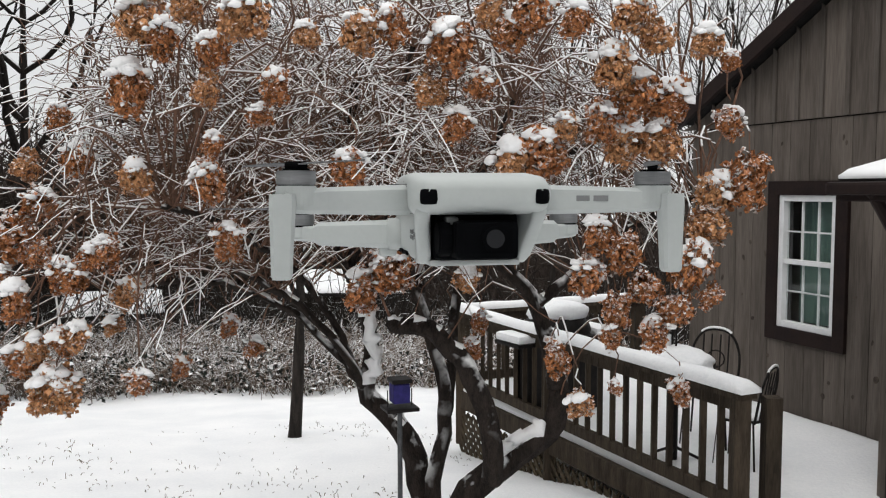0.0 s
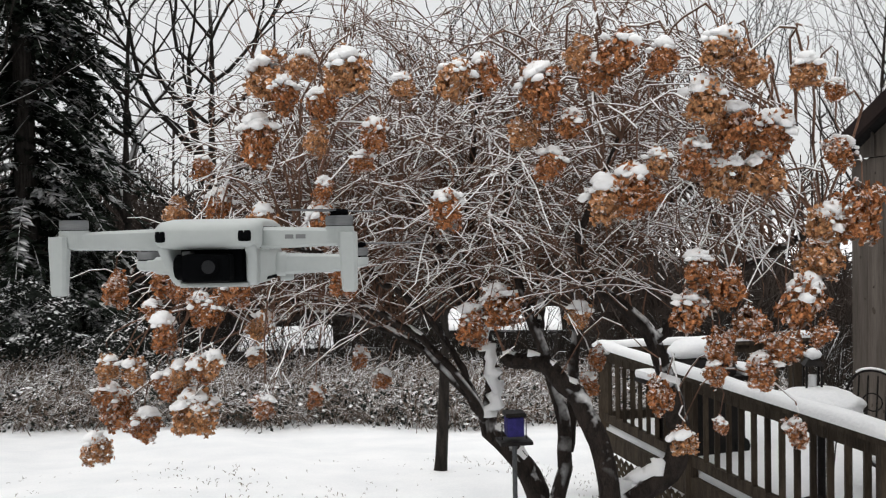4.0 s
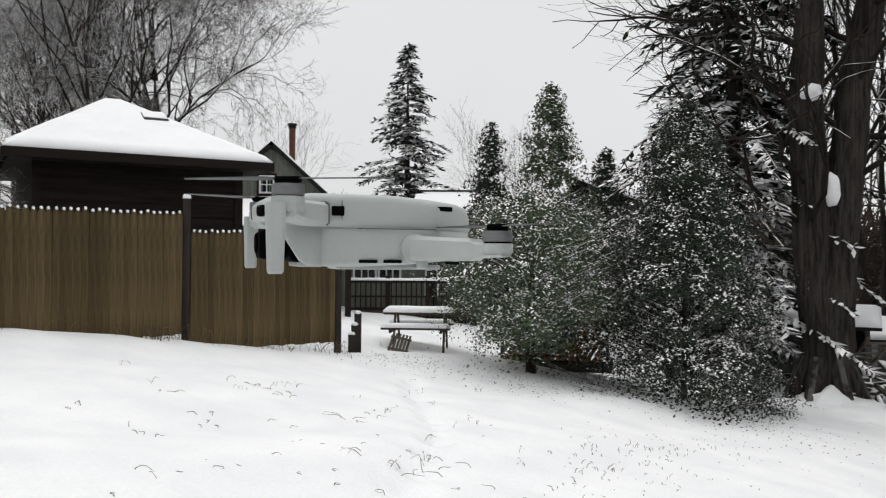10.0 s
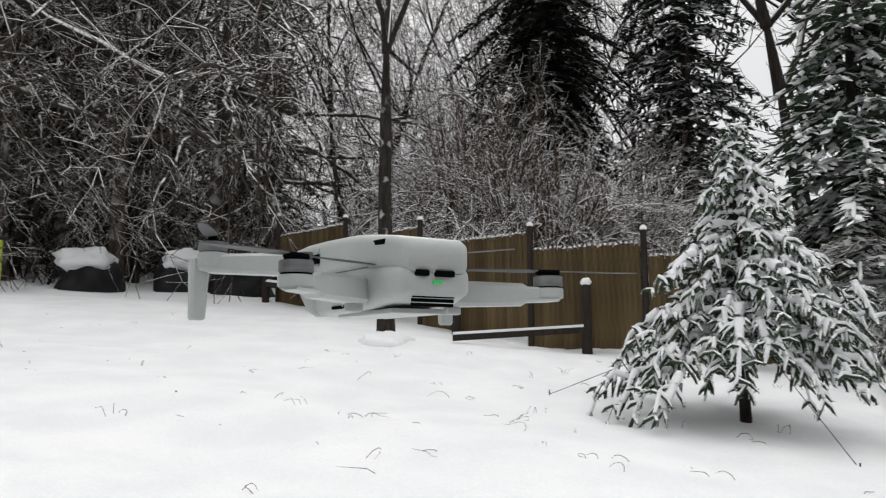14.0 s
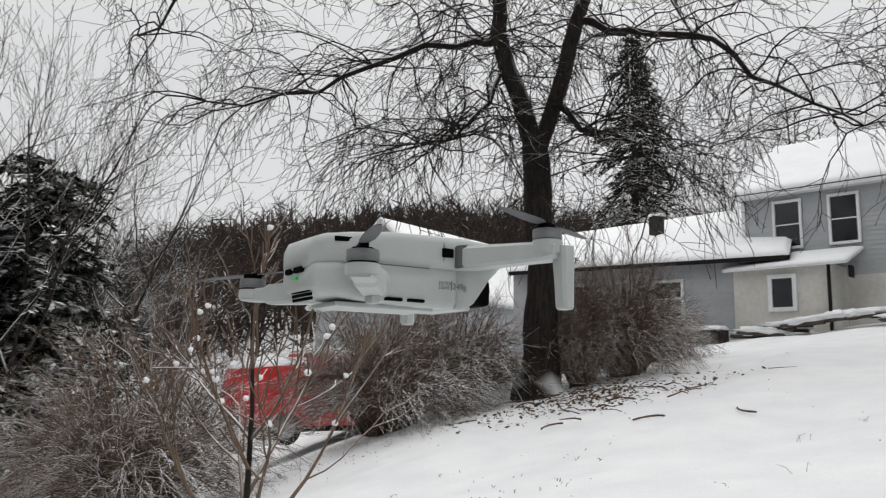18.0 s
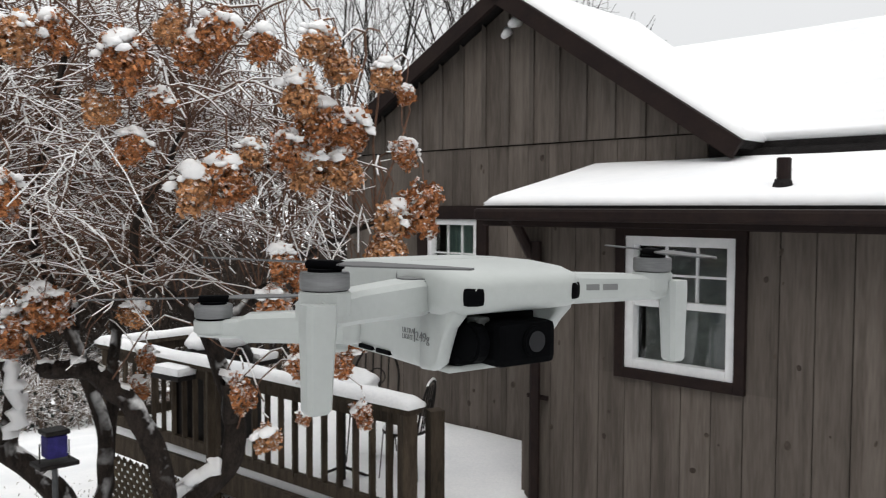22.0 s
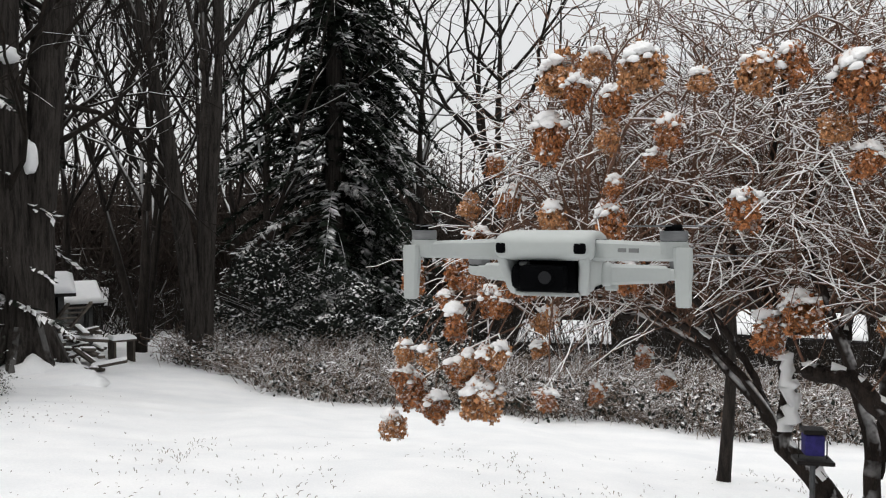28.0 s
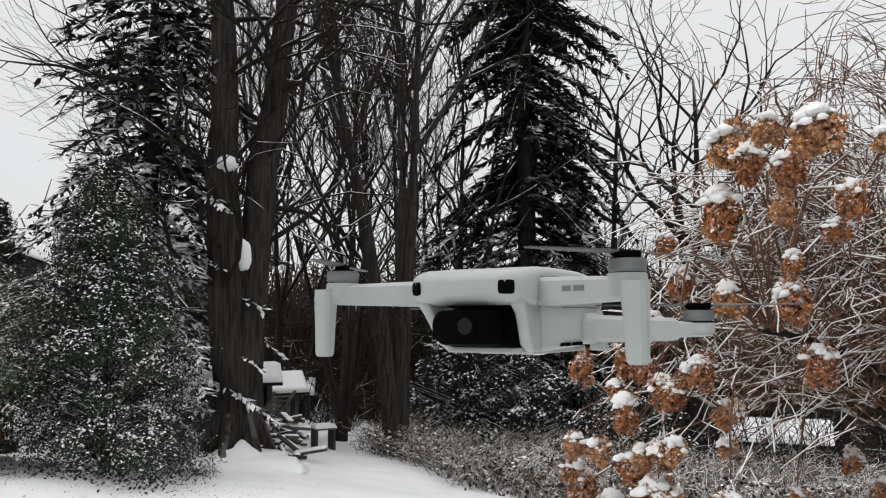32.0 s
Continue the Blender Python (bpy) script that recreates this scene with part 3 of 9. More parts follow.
boarding(house, -3.1, -2.4, 1.72, lambda u: 2.06, V2, 0.21)
window(house, *h1, V2, (3, 2), 0.115, 0.05, lower=(3, 2))
for k in range(17):
    a = -6.377 + k * 0.25
    if gable_top(a) > 2.1 or gable_top(a + 0.25) > 2.1:
        lo = 2.07
        za, zb = max(gable_top(a), lo), max(gable_top(a + 0.25), lo)
        part("gable_board", board(a + 0.002, a + 0.248, lo, za, zb, V2 - 0.012, 0.022), siding, house)
        if za > lo + 0.05:
            part("batten", board(a - 0.02, a + 0.02, lo, za + 0.02, za - 0.02, V2 - 0.034, 0.02), batten_mat, house)
part("house_end_wall", loft_bm([[(-0.33, 5.1, -1.0), (-0.33, 7.4, -1.0), (-0.33, 7.4, 1.9), (-0.33, 6.32, 2.78), (-0.33, 5.1, 1.85)], [(-0.25, 5.1, -1.0), (-0.25, 7.4, -1.0), (-0.25, 7.4, 1.9), (-0.25, 6.32, 2.78), (-0.25, 5.1, 1.85)]]), siding, house)
part("house_end_wall", box_bm(0.1, 1.0, 2.1, -0.271, 4.60, 0.40), siding, house)
part("house_back_wall", box_bm(6.0, 0.12, 3.0, -3.2, 7.4, 0.5), siding, house)
part("house_side_wall", box_bm(0.12, 2.4, 3.0, -6.14, 6.2, 0.5), siding, house)
# floor and inner wall coloured dark to stand for the room's shade
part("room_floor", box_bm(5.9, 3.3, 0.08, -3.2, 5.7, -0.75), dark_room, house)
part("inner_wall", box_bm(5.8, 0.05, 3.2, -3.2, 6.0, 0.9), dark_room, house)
part("blind", box_bm(0.66, 0.02, 0.76, (h2[0] + h2[1]) / 2, V1 + 0.20, 1.01), curtain_grey, house, "dull grey blind behind the glass")
part("curtain", box_bm(0.60, 0.02, 1.10, -4.75, V2 + 0.22, 0.95), curtain, house, "pale green curtain behind the glass")
# corner boards
part("corner_board", box_bm(0.10, 0.03, 2.15, -3.08, V1 - 0.037, 0.5), siding, house)
part("corner_board", box_bm(0.03, 0.09, 2.15, -3.16, V1 + 0.02, 0.5), siding, house)
part("return_wall", box_bm(0.03, 1.0, 2.3, -3.135, 4.52, 0.45), siding, house)
# lean-to roof
lean = [(-3.32, 3.77, 1.575), (-0.05, 3.77, 1.575), (-0.05, 5.02, 1.86), (-3.32, 5.02, 1.86)]
slab("lean_to_roof", lean, 0.05, shingle, house)
snow_slab("roof_snow", lean, 0.05, house, (80, 30), seed=1, lump=0.16, label="thick even snow on the lean-to roof")
part("fascia", box_bm(3.26, 0.035, 0.10, -1.685, 3.765, 1.50, 0.004), trim_brown, house)
part("gutter", box_bm(3.26, 0.09, 0.075, -1.685, 3.70, 1.519, 0.02), trim_brown, house)
part("soffit", box_bm(3.2, 0.28, 0.02, -1.70, 3.90, 1.455), trim_brown, house)
dp = bmesh.new()
cyl_bm(0.035, 2.1, -3.02, V1 - 0.09, 0.30, 10, bm=dp)
cyl_bm(0.035, 0.30, -3.07, V1 - 0.17, 1.38, 10, bm=dp, rot=Matrix.Rotation(radians(38), 4, "X"))
part("downpipe", dp, trim_brown, house, "brown metal downpipe")
for z in (0.35, 1.1):
    part("pipe_strap", box_bm(0.16, 0.02, 0.025, -3.02, V1 - 0.06, z), trim_brown, house)
# main roof and cross gable
ridge_v, ridge_z = 6.32, 2.915
slab("main_roof", [(-3.4, 5.12, 2.0), (-0.17, 5.12, 2.0), (-0.22, ridge_v, ridge_z), (-3.9, ridge_v, ridge_z)], 0.06, shingle, house)
slab("main_roof", [(-0.22, ridge_v, ridge_z), (-6.3, ridge_v, ridge_z), (-6.3, 7.6, 1.95), (-0.18, 7.6, 1.95)], 0.06, shingle, house)
snow_slab("roof_snow", [(-2.2, 5.1, 2.0), (-0.17, 5.1, 2.0), (-0.22, ridge_v, ridge_z), (-3.9, ridge_v, ridge_z)], 0.055, house, (70, 120), seed=2, lump=0.10, ripple=0.0034)
part("eave_board", box_bm(2.2, 0.04, 0.11, -1.28, 5.10, 1.945), shingle, house)
for s, (e_u, e_z) in zip((-1, 1), GABLE_ENDS):
    q = [(APEX_U, V2 - 0.22, APEX_Z), (APEX_U, 6.8, APEX_Z), (e_u, 6.8 if s < 0 else 5.6, e_z), (e_u, V2 - 0.22, e_z)]
    slab("gable_roof", q, 0.06, shingle, house)
    snow_slab("roof_snow", q, 0.055, house, (30, 40), seed=4 + s, lump=0.1)
    slab("rake_board", [(APEX_U, V2 - 0.25, APEX_Z - 0.005), (APEX_U, V2 - 0.21, APEX_Z - 0.005), (e_u, V2 - 0.21, e_z - 0.005), (e_u, V2 - 0.25, e_z - 0.005)], 0.13, trim_brown, house)
for name, u, v, z, h in (("vent_pipe", -1.164, 5.30, 2.10, 0.27), ("vent_pipe", -1.486, 4.00, 1.60, 0.22)):
    b = cyl_bm(0.037, h, u, v, z + h / 2, 14, bevel=0.004)
    vp = part(name, b, trim_brown, house, "dark roof vent pipe with flashing")
    fb_ = cyl_bm(0.056, 0.05, u, v - 0.01, z + 0.085, 14, 0.040)
    cyl_bm(0.105, 0.012, u, v - 0.03, z + 0.066, 12, 0.085, bm=fb_, rot=Matrix.Rotation(radians(30 if v > 5 else 13), 4, "X"))
    part("flashing", fb_, shingle, vp)
fl = cyl_bm(0.05, 0.09, -4.0, V2 - 0.12, 3.02, 16, 0.03, rot=Matrix.Rotation(radians(115), 4, "X"))
cyl_bm(0.04, 0.08, -4.10, V2 - 0.10, 2.95, 16, 0.025, bm=fl, rot=Matrix.Rotation(radians(130), 4, "X"))
part("flood_lamp", fl, white_paint, house, "white twin flood lamp under the gable", True)
ri = random.Random(8)
for i in range(22):
    u, L = ri.uniform(-2.2, -0.3), ri.uniform(0.015, 0.05)
    part("icicle", cyl_bm(0.001, L, u, 5.085, 1.95 - L / 2, 5, 0.004), ice, house)
rk = random.Random(5)
kb = bmesh.new()
for i in range(150):
    u = rk.uniform(-6.1, -0.3)
    v = V1 if u > -3.05 else V2
    z = rk.uniform(-0.5, 1.45 if v == V1 else 2.0)
    if (h2[0] - 0.15 < u < h2[1] + 0.15 and z > 0.45) or (h1[0] - 0.15 < u < h1[1] + 0.15 and 0.2 < z < 1.7):
        continue
    rr = rk.uniform(0.006, 0.017)
    cyl_bm(rr, 0.002, 0, 0, 0, 9, bm=kb, rot=Matrix.Translation((u, v - 0.0235, z)) @ Matrix.Rotation(radians(rk.uniform(-25, 25)), 4, "Y") @ Matrix.Rotation(radians(90), 4, "X") @ Matrix.Diagonal((rk.uniform(0.7, 1.5), rk.uniform(0.9, 2.2), 1, 1)))
tagged(part("board_knot", kb, knot_mat, house), kind="stuff")

# ---- the deck ----
deck = thing("deck", 0, 0, 0, 0, "raised wooden deck with baluster railing, lattice skirt and snow", "deck")
D1, D2 = Vector((1.67, 4.22, 0)), Vector((0.155, 7.42, 0))
hp = lambda u, v, z=0: Vector((0.3649 * u + 0.9311 * v, -0.9311 * u + 0.3649 * v, z))
D3, D4, D5 = hp(-6.95, 4.98), hp(-3.1, 4.98), hp(-3.1, 3.2)
FLOOR = -0.40
DN = Vector((1.85, 3.98, 0))
slab("deck_floor", [(*DN.xy, FLOOR), (*D2.xy, FLOOR), (*D3.xy, FLOOR), (*D4.xy, FLOOR)], 0.14, deck_wood, deck)
snow_slab("deck_snow", [(*DN.xy, FLOOR), (*D2.xy, FLOOR), (*D3.xy, FLOOR), (*D4.xy, FLOOR)], 0.10, deck, (50, 40), snow_mat, 7, 0.12)


def beam(a, b, w, h, bm=None):
    """A straight timber from a to b, w wide and h high."""
    a, b = Vector(a), Vector(b)
    d = b - a
    s = Vector((-d.y, d.x, 0)).normalized() * w / 2 if d.xy.length > 1e-6 else Vector((w / 2, 0, 0))
    t = Vector((0, 0, h / 2)) if d.xy.length > 1e-6 else Vector((0, h / 2, 0))
    return loft_bm([[p - s - t, p + s - t, p + s + t, p - s + t] for p in (a, b)], bm)


def railing(parent, a, b, posts, spacing=0.145, top=0.36, low=-0.27, seed=0):
    a, b = Vector(a), Vector(b)
    d = (b - a).normalized()
    z = lambda h: Vector((0, 0, h))
    part("top_rail", beam(a - d * 0.06 + z(top), b + d * 0.06 + z(top), 0.13, 0.035), deck_wood, parent)
    part("under_rail", beam(a + z(top - 0.06), b + z(top - 0.06), 0.04, 0.08), deck_wood, parent)
    part("bottom_rail", beam(a + z(low), b + z(low), 0.04, 0.08), deck_wood, parent)
    s = Vector((-d.y, d.x, 0)) * 0.075
    e0, e1 = a - d * 0.08 + z(top + 0.018), b + d * 0.08 + z(top + 0.018)
    snow_slab("rail_snow", [e0 - s, e1 - s, e1 + s, e0 + s], 0.065, parent, (60, 8), snow_mat, seed, 0.2)
    n = int((b - a).length / spacing)
    for i in range(1, n):
        p = a + (b - a) * i / n
        part("baluster", beam(p + z(low), p + z(top - 0.02), 0.036, 0.036), deck_wood, parent)
    for f in posts:
        p = a + (b - a) * f
        part("post", beam(p + z(FLOOR - 0.5), p + z(top - 0.01), 0.092, 0.092), deck_wood, parent)


railing(deck, D1, D2, (0, 0.56, 1.0), seed=11)
railing(deck, D2, D3, (0.45, 0.97), seed=12)
part("post", beam((1.84, 4.20, FLOOR - 0.5), (1.84, 4.20, 0.35), 0.09, 0.09), deck_wood, deck)
part("rim_joist", beam(D1 + Vector((0, 0, FLOOR - 0.07)), D2 + Vector((0, 0, FLOOR - 0.07)), 0.05, 0.16), deck_wood, deck)
part("rim_joist", beam(D2 + Vector((0, 0, FLOOR - 0.07)), D3 + Vector((0, 0, FLOOR - 0.07)), 0.05, 0.16), deck_wood, deck)
lat = new("lattice_panel")
lat.parent = deck
tagged(lat, "diagonal wooden lattice skirt")
dd = (D2 - D1).normalized()
length = (D2 - D1).length
for s in (1, -1):
    for i in range(-7, int(length / 0.10) + 8):
        x0 = i * 0.10
        ax, bx = max(x0, 0), min(x0 + 0.75, length)
        if bx - ax < 0.05:
            continue
        za, zb = (ax - x0, bx - x0) if s > 0 else (0.75 - (ax - x0), 0.75 - (bx - x0))
        p = D1 + dd * ax + Vector((0, 0, FLOOR - 0.95 + za)) + Vector((-dd.y, dd.x, 0)) * 0.008 * s
        q = D1 + dd * bx + Vector((0, 0, FLOOR - 0.95 + zb)) + Vector((-dd.y, dd.x, 0)) * 0.008 * s
        part("slat", beam(p, q, 0.012, 0.05), lattice_mat, lat)


# ---- stockade fence ----
def picket_mesh():
    w, t, h = 0.0825, 0.022, 1.60
    prof = [(-w / 2, 0), (w / 2, 0), (w / 2, h - 0.07), (w * 0.28, h - 0.02), (0, h), (-w * 0.28, h - 0.02), (-w / 2, h - 0.07)]
    bm = loft_bm([[(x, t / 2, z) for x, z in prof], [(x, -t / 2 - (0.012 if abs(x) < 0.02 else 0), z) for x, z in prof]])
    me = bpy.data.meshes.new("picket")
    bm.to_mesh(me)
    bm.free()
    me.materials.append(picket_mat)
    return me


def tip_mesh():
    bm = bmesh.new()
    bmesh.ops.create_icosphere(bm, subdivisions=1, radius=1)
    bmesh.ops.transform(bm, matrix=Matrix.Translation((0, 0, 1.59)) @ Matrix.Diagonal((0.022, 0.018, 0.028, 1)), verts=bm.verts[:])
    me = bpy.data.meshes.new("picket_snow")
    bm.to_mesh(me)
    bm.free()
    me.materials.append(snow_mat)
    return me


picket, picket_tip = picket_mesh(), tip_mesh()


def fence_post(parent, x, y, h=1.95):
    z = gz(x, y) - 0.15
    p = part("post", cyl_bm(0.055, h + 0.15, x, y, z + (h + 0.15) / 2, 12, 0.05, bevel=0.01), post_mat, parent)
    b = bmesh.new()
    bmesh.ops.create_uvsphere(b, u_segments=12, v_segments=6, radius=1)
    bmesh.ops.transform(b, matrix=Matrix.Translation((x, y, z + h + 0.14)) @ Matrix.Diagonal((0.055, 0.055, 0.055, 1)), verts=b.verts[:])
    part("post_snow", b, snow_mat, p, "", True)


def fence_run(name, pts, label, lifts, heights):
    fence = thing(name, 0, 0, 0, 0, label, "fence", "stockade fence")
    rr = random.Random(len(pts))
    for i, (x, y) in enumerate(pts):
        fence_post(fence, x, y, heights[i])
    for i, ((x0, y0), (x1, y1)) in enumerate(zip(pts, pts[1:])):
        panel = new("fence_panel")
        panel.parent = fence
        L = math.hypot(x1 - x0, y1 - y0)
        n = round((L - 0.12) / 0.083)
        ang = math.degrees(math.atan2(y1 - y0, x1 - x0))
        base = max(gz(x0, y0), gz(x1, y1)) * 0.5 + min(gz(x0, y0), gz(x1, y1)) * 0.5 + lifts[i]
        for k in range(n):
            f = (0.06 + (k + 0.5) * (L - 0.12) / n) / L
            x, y = x0 + (x1 - x0) * f, y0 + (y1 - y0) * f
            m = pose(x, y, base + rr.uniform(-0.012, 0.012), rr.uniform(-0.5, 0.5), 0, ang)
            ob = add_mesh("picket", picket, panel, m)
            add_mesh("picket_snow", picket_tip, panel, m)
        for h in (0.25, 0.9, 1.4):
            n2 = Vector((-(y1 - y0), x1 - x0, 0)).normalized() * -0.04
            part("back_rail", beam(Vector((x0, y0, base + h)) + n2, Vector((x1, y1, base + h)) + n2, 0.04, 0.07), post_mat, panel)
    return fence


fence_run("stockade_fence", [(-12.0, -0.22), (-10.74, -2.18), (-9.42, -4.08), (-8.45, -6.2)], "brown stained stockade fence with pointed pickets and snow tips", (0.0, -0.06, -0.02), (1.81, 1.89, 1.87, 1.91))
fence_run("stockade_fence", [(-8.5, -8.2), (-7.4, -9.85), (-6.25, -11.3), (-5.2, -13.5), (-4.4, -15.6), (-3.5, -17.8)], "brown stockade fence stepping up the slope", (0.03,) * 5, (1.93,) * 6)


# ---- the hovering camera drone; its own axes: x to its left, y to its back ----
drone = thing("camera_drone", -0.0051, 0.0207, 1.5147, 10.8, "small pale grey folding quadcopter drone hovering in the air", "drone")


def ring(y, hw, zb, zt, r, n=5, dx=0.0):
    """A rounded rectangle across the body at y."""
    pts = []
    r = min(r, hw * 0.95, (zt - zb) * 0.48)
    for cx, cz, a0 in ((hw - r, zt - r, 0), (-hw + r, zt - r, 90), (-hw + r, zb + r, 180), (hw - r, zb + r, 270)):
        for i in range(n):
            a = radians(a0 + 90 * i / (n - 1))
            pts.append((dx + cx + r * math.cos(a), y, cz + r * math.sin(a)))
    return pts


shell = [(-0.0735, 0.020, -0.001, 0.0045, 0.004), (-0.0725, 0.0275, -0.0035, 0.0065, 0.005), (-0.068, 0.0325, -0.006, 0.0088, 0.006), (-0.058, 0.0345, -0.008, 0.0108, 0.006),
         (-0.040, 0.0335, -0.0085, 0.0124, 0.0055), (-0.015, 0.0315, -0.009, 0.0128, 0.0052), (0.015, 0.0302, -0.009, 0.0122, 0.005), (0.040, 0.0285, -0.010, 0.0100, 0.005),
         (0.056, 0.0255, -0.011, 0.0080, 0.005), (0.063, 0.0225, -0.012, 0.0055, 0.0045), (0.066, 0.0195, -0.013, 0.001, 0.004)]
part("top_shell", loft_bm([ring(*s) for s in shell]), drone_grey, drone, "", True)
lower = [(-0.036, 0.0280, -0.0330, -0.006, 0.004), (-0.030, 0.0282, -0.0335, -0.006, 0.005), (-0.010, 0.0282, -0.0335, -0.006, 0.006), (0.025, 0.0280, -0.032, -0.006, 0.006),
         (0.050, 0.0265, -0.0295, -0.007, 0.007), (0.062, 0.0240, -0.0265, -0.009, 0.006), (0.065, 0.021, -0.024, -0.011, 0.005)]
part("lower_body", loft_bm([ring(*s) for s in lower]), drone_grey, drone, "", True)
# cheeks that flank the camera bay
for s in (-1, 1):
    ck = [ring(y, 0.0035, zb, -0.004, 0.0022, 4, s * dx) for y, zb, dx in ((-0.034, -0.0335, 0.0246), (-0.042, -0.0330, 0.0247), (-0.0475, -0.0300, 0.0255), (-0.0525, -0.0225, 0.0270), (-0.058, -0.0140, 0.0285), (-0.064, -0.0085, 0.0285))]
    part("cheek", loft_bm(ck), drone_grey, drone, "", True)
part("belly_lip", box_bm(0.046, 0.016, 0.003, 0, -0.0405, -0.0322, 0.001), drone_grey, drone)
bay = box_bm(0.0425, 0.018, 0.0245, 0, -0.044, -0.0185, 0.004)
part("camera_bay", bay, drone_black, drone, "black recess behind the camera")
gim = new("gimbal_camera")
gim.parent = drone
tagged(gim, "black gimbal camera with a round lens")
part("camera_body", box_bm(0.031, 0.018, 0.0185, 0.001, -0.0625, -0.0200, 0.0035), drone_black, gim)
lens = cyl_bm(0.0066, 0.002, 0.004, -0.0720, -0.0190, 24, rot=Matrix.Rotation(radians(90), 4, "X"), bevel=0.0006)
part("lens_ring", lens, drone_black, gim)
part("lens", cyl_bm(0.0044, 0.002, 0.004, -0.0724, -0.0190, 24, rot=Matrix.Rotation(radians(90), 4, "X")), lens_glass, gim)
part("roll_motor", cyl_bm(0.0085, 0.007, -0.0178, -0.058, -0.0195, 20, rot=Matrix.Rotation(radians(90), 4, "Y"), bevel=0.001), drone_black, gim)
part("gimbal_arm", box_bm(0.006, 0.022, 0.006, -0.014, -0.050, -0.012, 0.001), drone_seam, gim)
for s in (-1, 1):
    part("distance_sensor", box_bm(0.0092, 0.005, 0.0080, s * 0.0268, -0.0702, 0.0008, 0.0026, rot=Matrix.Rotation(radians(s * 28), 4, "Z")), drone_black, drone, "dark front sensor window", True)
    # front arm
    hinge, tip = Vector((s * 0.0315, -0.038, -0.0005)), Vector((s * 0.0872, -0.0615, -0.0005))
    arm = new("front_arm")
    arm.parent = drone
    d = (tip - hinge).normalized()
    n = Vector((-d.y, d.x, 0))
    rings = []
    for f, w, zb, zt in ((0, 0.0085, -0.0075, 0.0065), (0.12, 0.0090, -0.0080, 0.0068), (0.8, 0.0075, -0.0068, 0.0055), (1.0, 0.0085, -0.0065, 0.0045), (1.13, 0.0070, -0.005, 0.0035)):
        p = hinge.lerp(tip, f)
        rings.append([p + n * w * a + Vector((0, 0, (zt + zb) / 2 + (zt - zb) / 2 * b)) for a, b in ((-1, -0.7), (-0.75, -1), (0.75, -1), (1, -0.7), (1, 0.7), (0.75, 1), (-0.75, 1), (-1, 0.7))])
    part("arm_beam", loft_bm(rings), drone_grey, arm)
    part("arm_hinge", cyl_bm(0.0088, 0.0145, s * 0.0335, -0.0385, -0.0005, 20, bevel=0.001), drone_seam, arm)
    part("motor_mount", cyl_bm(0.0094, 0.0090, s * 0.0872, -0.0615, 0.0014, 36, bevel=0.0005), drone_grey, arm)
    legr = []
    for f, w, t in ((0, 0.0058, 0.0052), (0.15, 0.0060, 0.0052), (0.6, 0.0052, 0.0046), (0.96, 0.0048, 0.0042), (1, 0.0038, 0.0034)):
        c = Vector((s * (0.0935 + 0.0008 * f), -0.0688, 0.002 - 0.0385 * f))
        legr.append([c + Vector((w * a, t * b, 0)) for a, b in ((-1, -0.6), (-0.7, -1), (0.7, -1), (1, -0.6), (1, 0.6), (0.7, 1), (-0.7, 1), (-1, 0.6))])
    part("landing_leg", loft_bm(legr), drone_grey, arm)
    # rear arm
    hinge, tip = Vector((s * 0.0285, 0.026, -0.0215)), Vector((s * 0.0838, 0.0625, -0.0225))
    rear = new("rear_arm")
    rear.parent = drone
    d = (tip - hinge).normalized()
    n = Vector((-d.y, d.x, 0))
    rings = []
    for f, w, h in ((0, 0.0075, 0.0075), (0.1, 0.0080, 0.0080), (0.75, 0.0070, 0.0068), (0.8, 0.0068, 0.0048), (1.0, 0.0075, 0.0042), (1.10, 0.0055, 0.0036)):
        p = hinge.lerp(tip, f)
        rings.append([p + n * w * a + Vector((0, 0, h * b)) for a, b in ((-1, -0.7), (-0.75, -1), (0.75, -1), (1, -0.7), (1, 0.7), (0.75, 1), (-0.75, 1), (-1, 0.7))])
    part("arm_beam", loft_bm(rings), drone_grey, rear)
    part("arm_hinge", cyl_bm(0.0092, 0.014, s * 0.0285, 0.026, -0.0215, 24, rot=Matrix.Rotation(radians(90), 4, "Y") , bevel=0.0015), drone_grey, rear, "", True)
    part("hinge_gap", cyl_bm(0.0086, 0.0152, s * 0.0262, 0.0262, -0.0215, 24, rot=Matrix.Rotation(radians(90), 4, "Y")), drone_seam, rear)
    part("motor_mount", cyl_bm(0.0094, 0.0062, s * 0.0838, 0.0625, -0.0215, 36, bevel=0.0005), drone_grey, rear)
    part("rear_foot", box_bm(0.010, 0.006, 0.006, s * 0.034, 0.030, -0.0315, 0.0015), drone_grey, rear)
    part("side_vent", box_bm(0.0016, 0.0125, 0.0032, s * 0.0268, 0.046, 0.0045, 0.0005, rot=Matrix.Rotation(radians(s * 6), 4, "Z")), drone_black, drone)
    for y in (-0.004, 0.012):
        part("louvre", box_bm(0.003, 0.012, 0.0020, s * 0.0274, y, -0.0300, 0.0004), drone_black, drone)
    part("front_hinge_gap", box_bm(0.004, 0.008, 0.006, s * 0.0318, -0.0245, 0.0015, 0.0008), drone_black, drone)
    part("seam", box_bm(0.0006, 0.052, 0.0006, s * 0.0302, 0.014, -0.0092), drone_seam, drone)
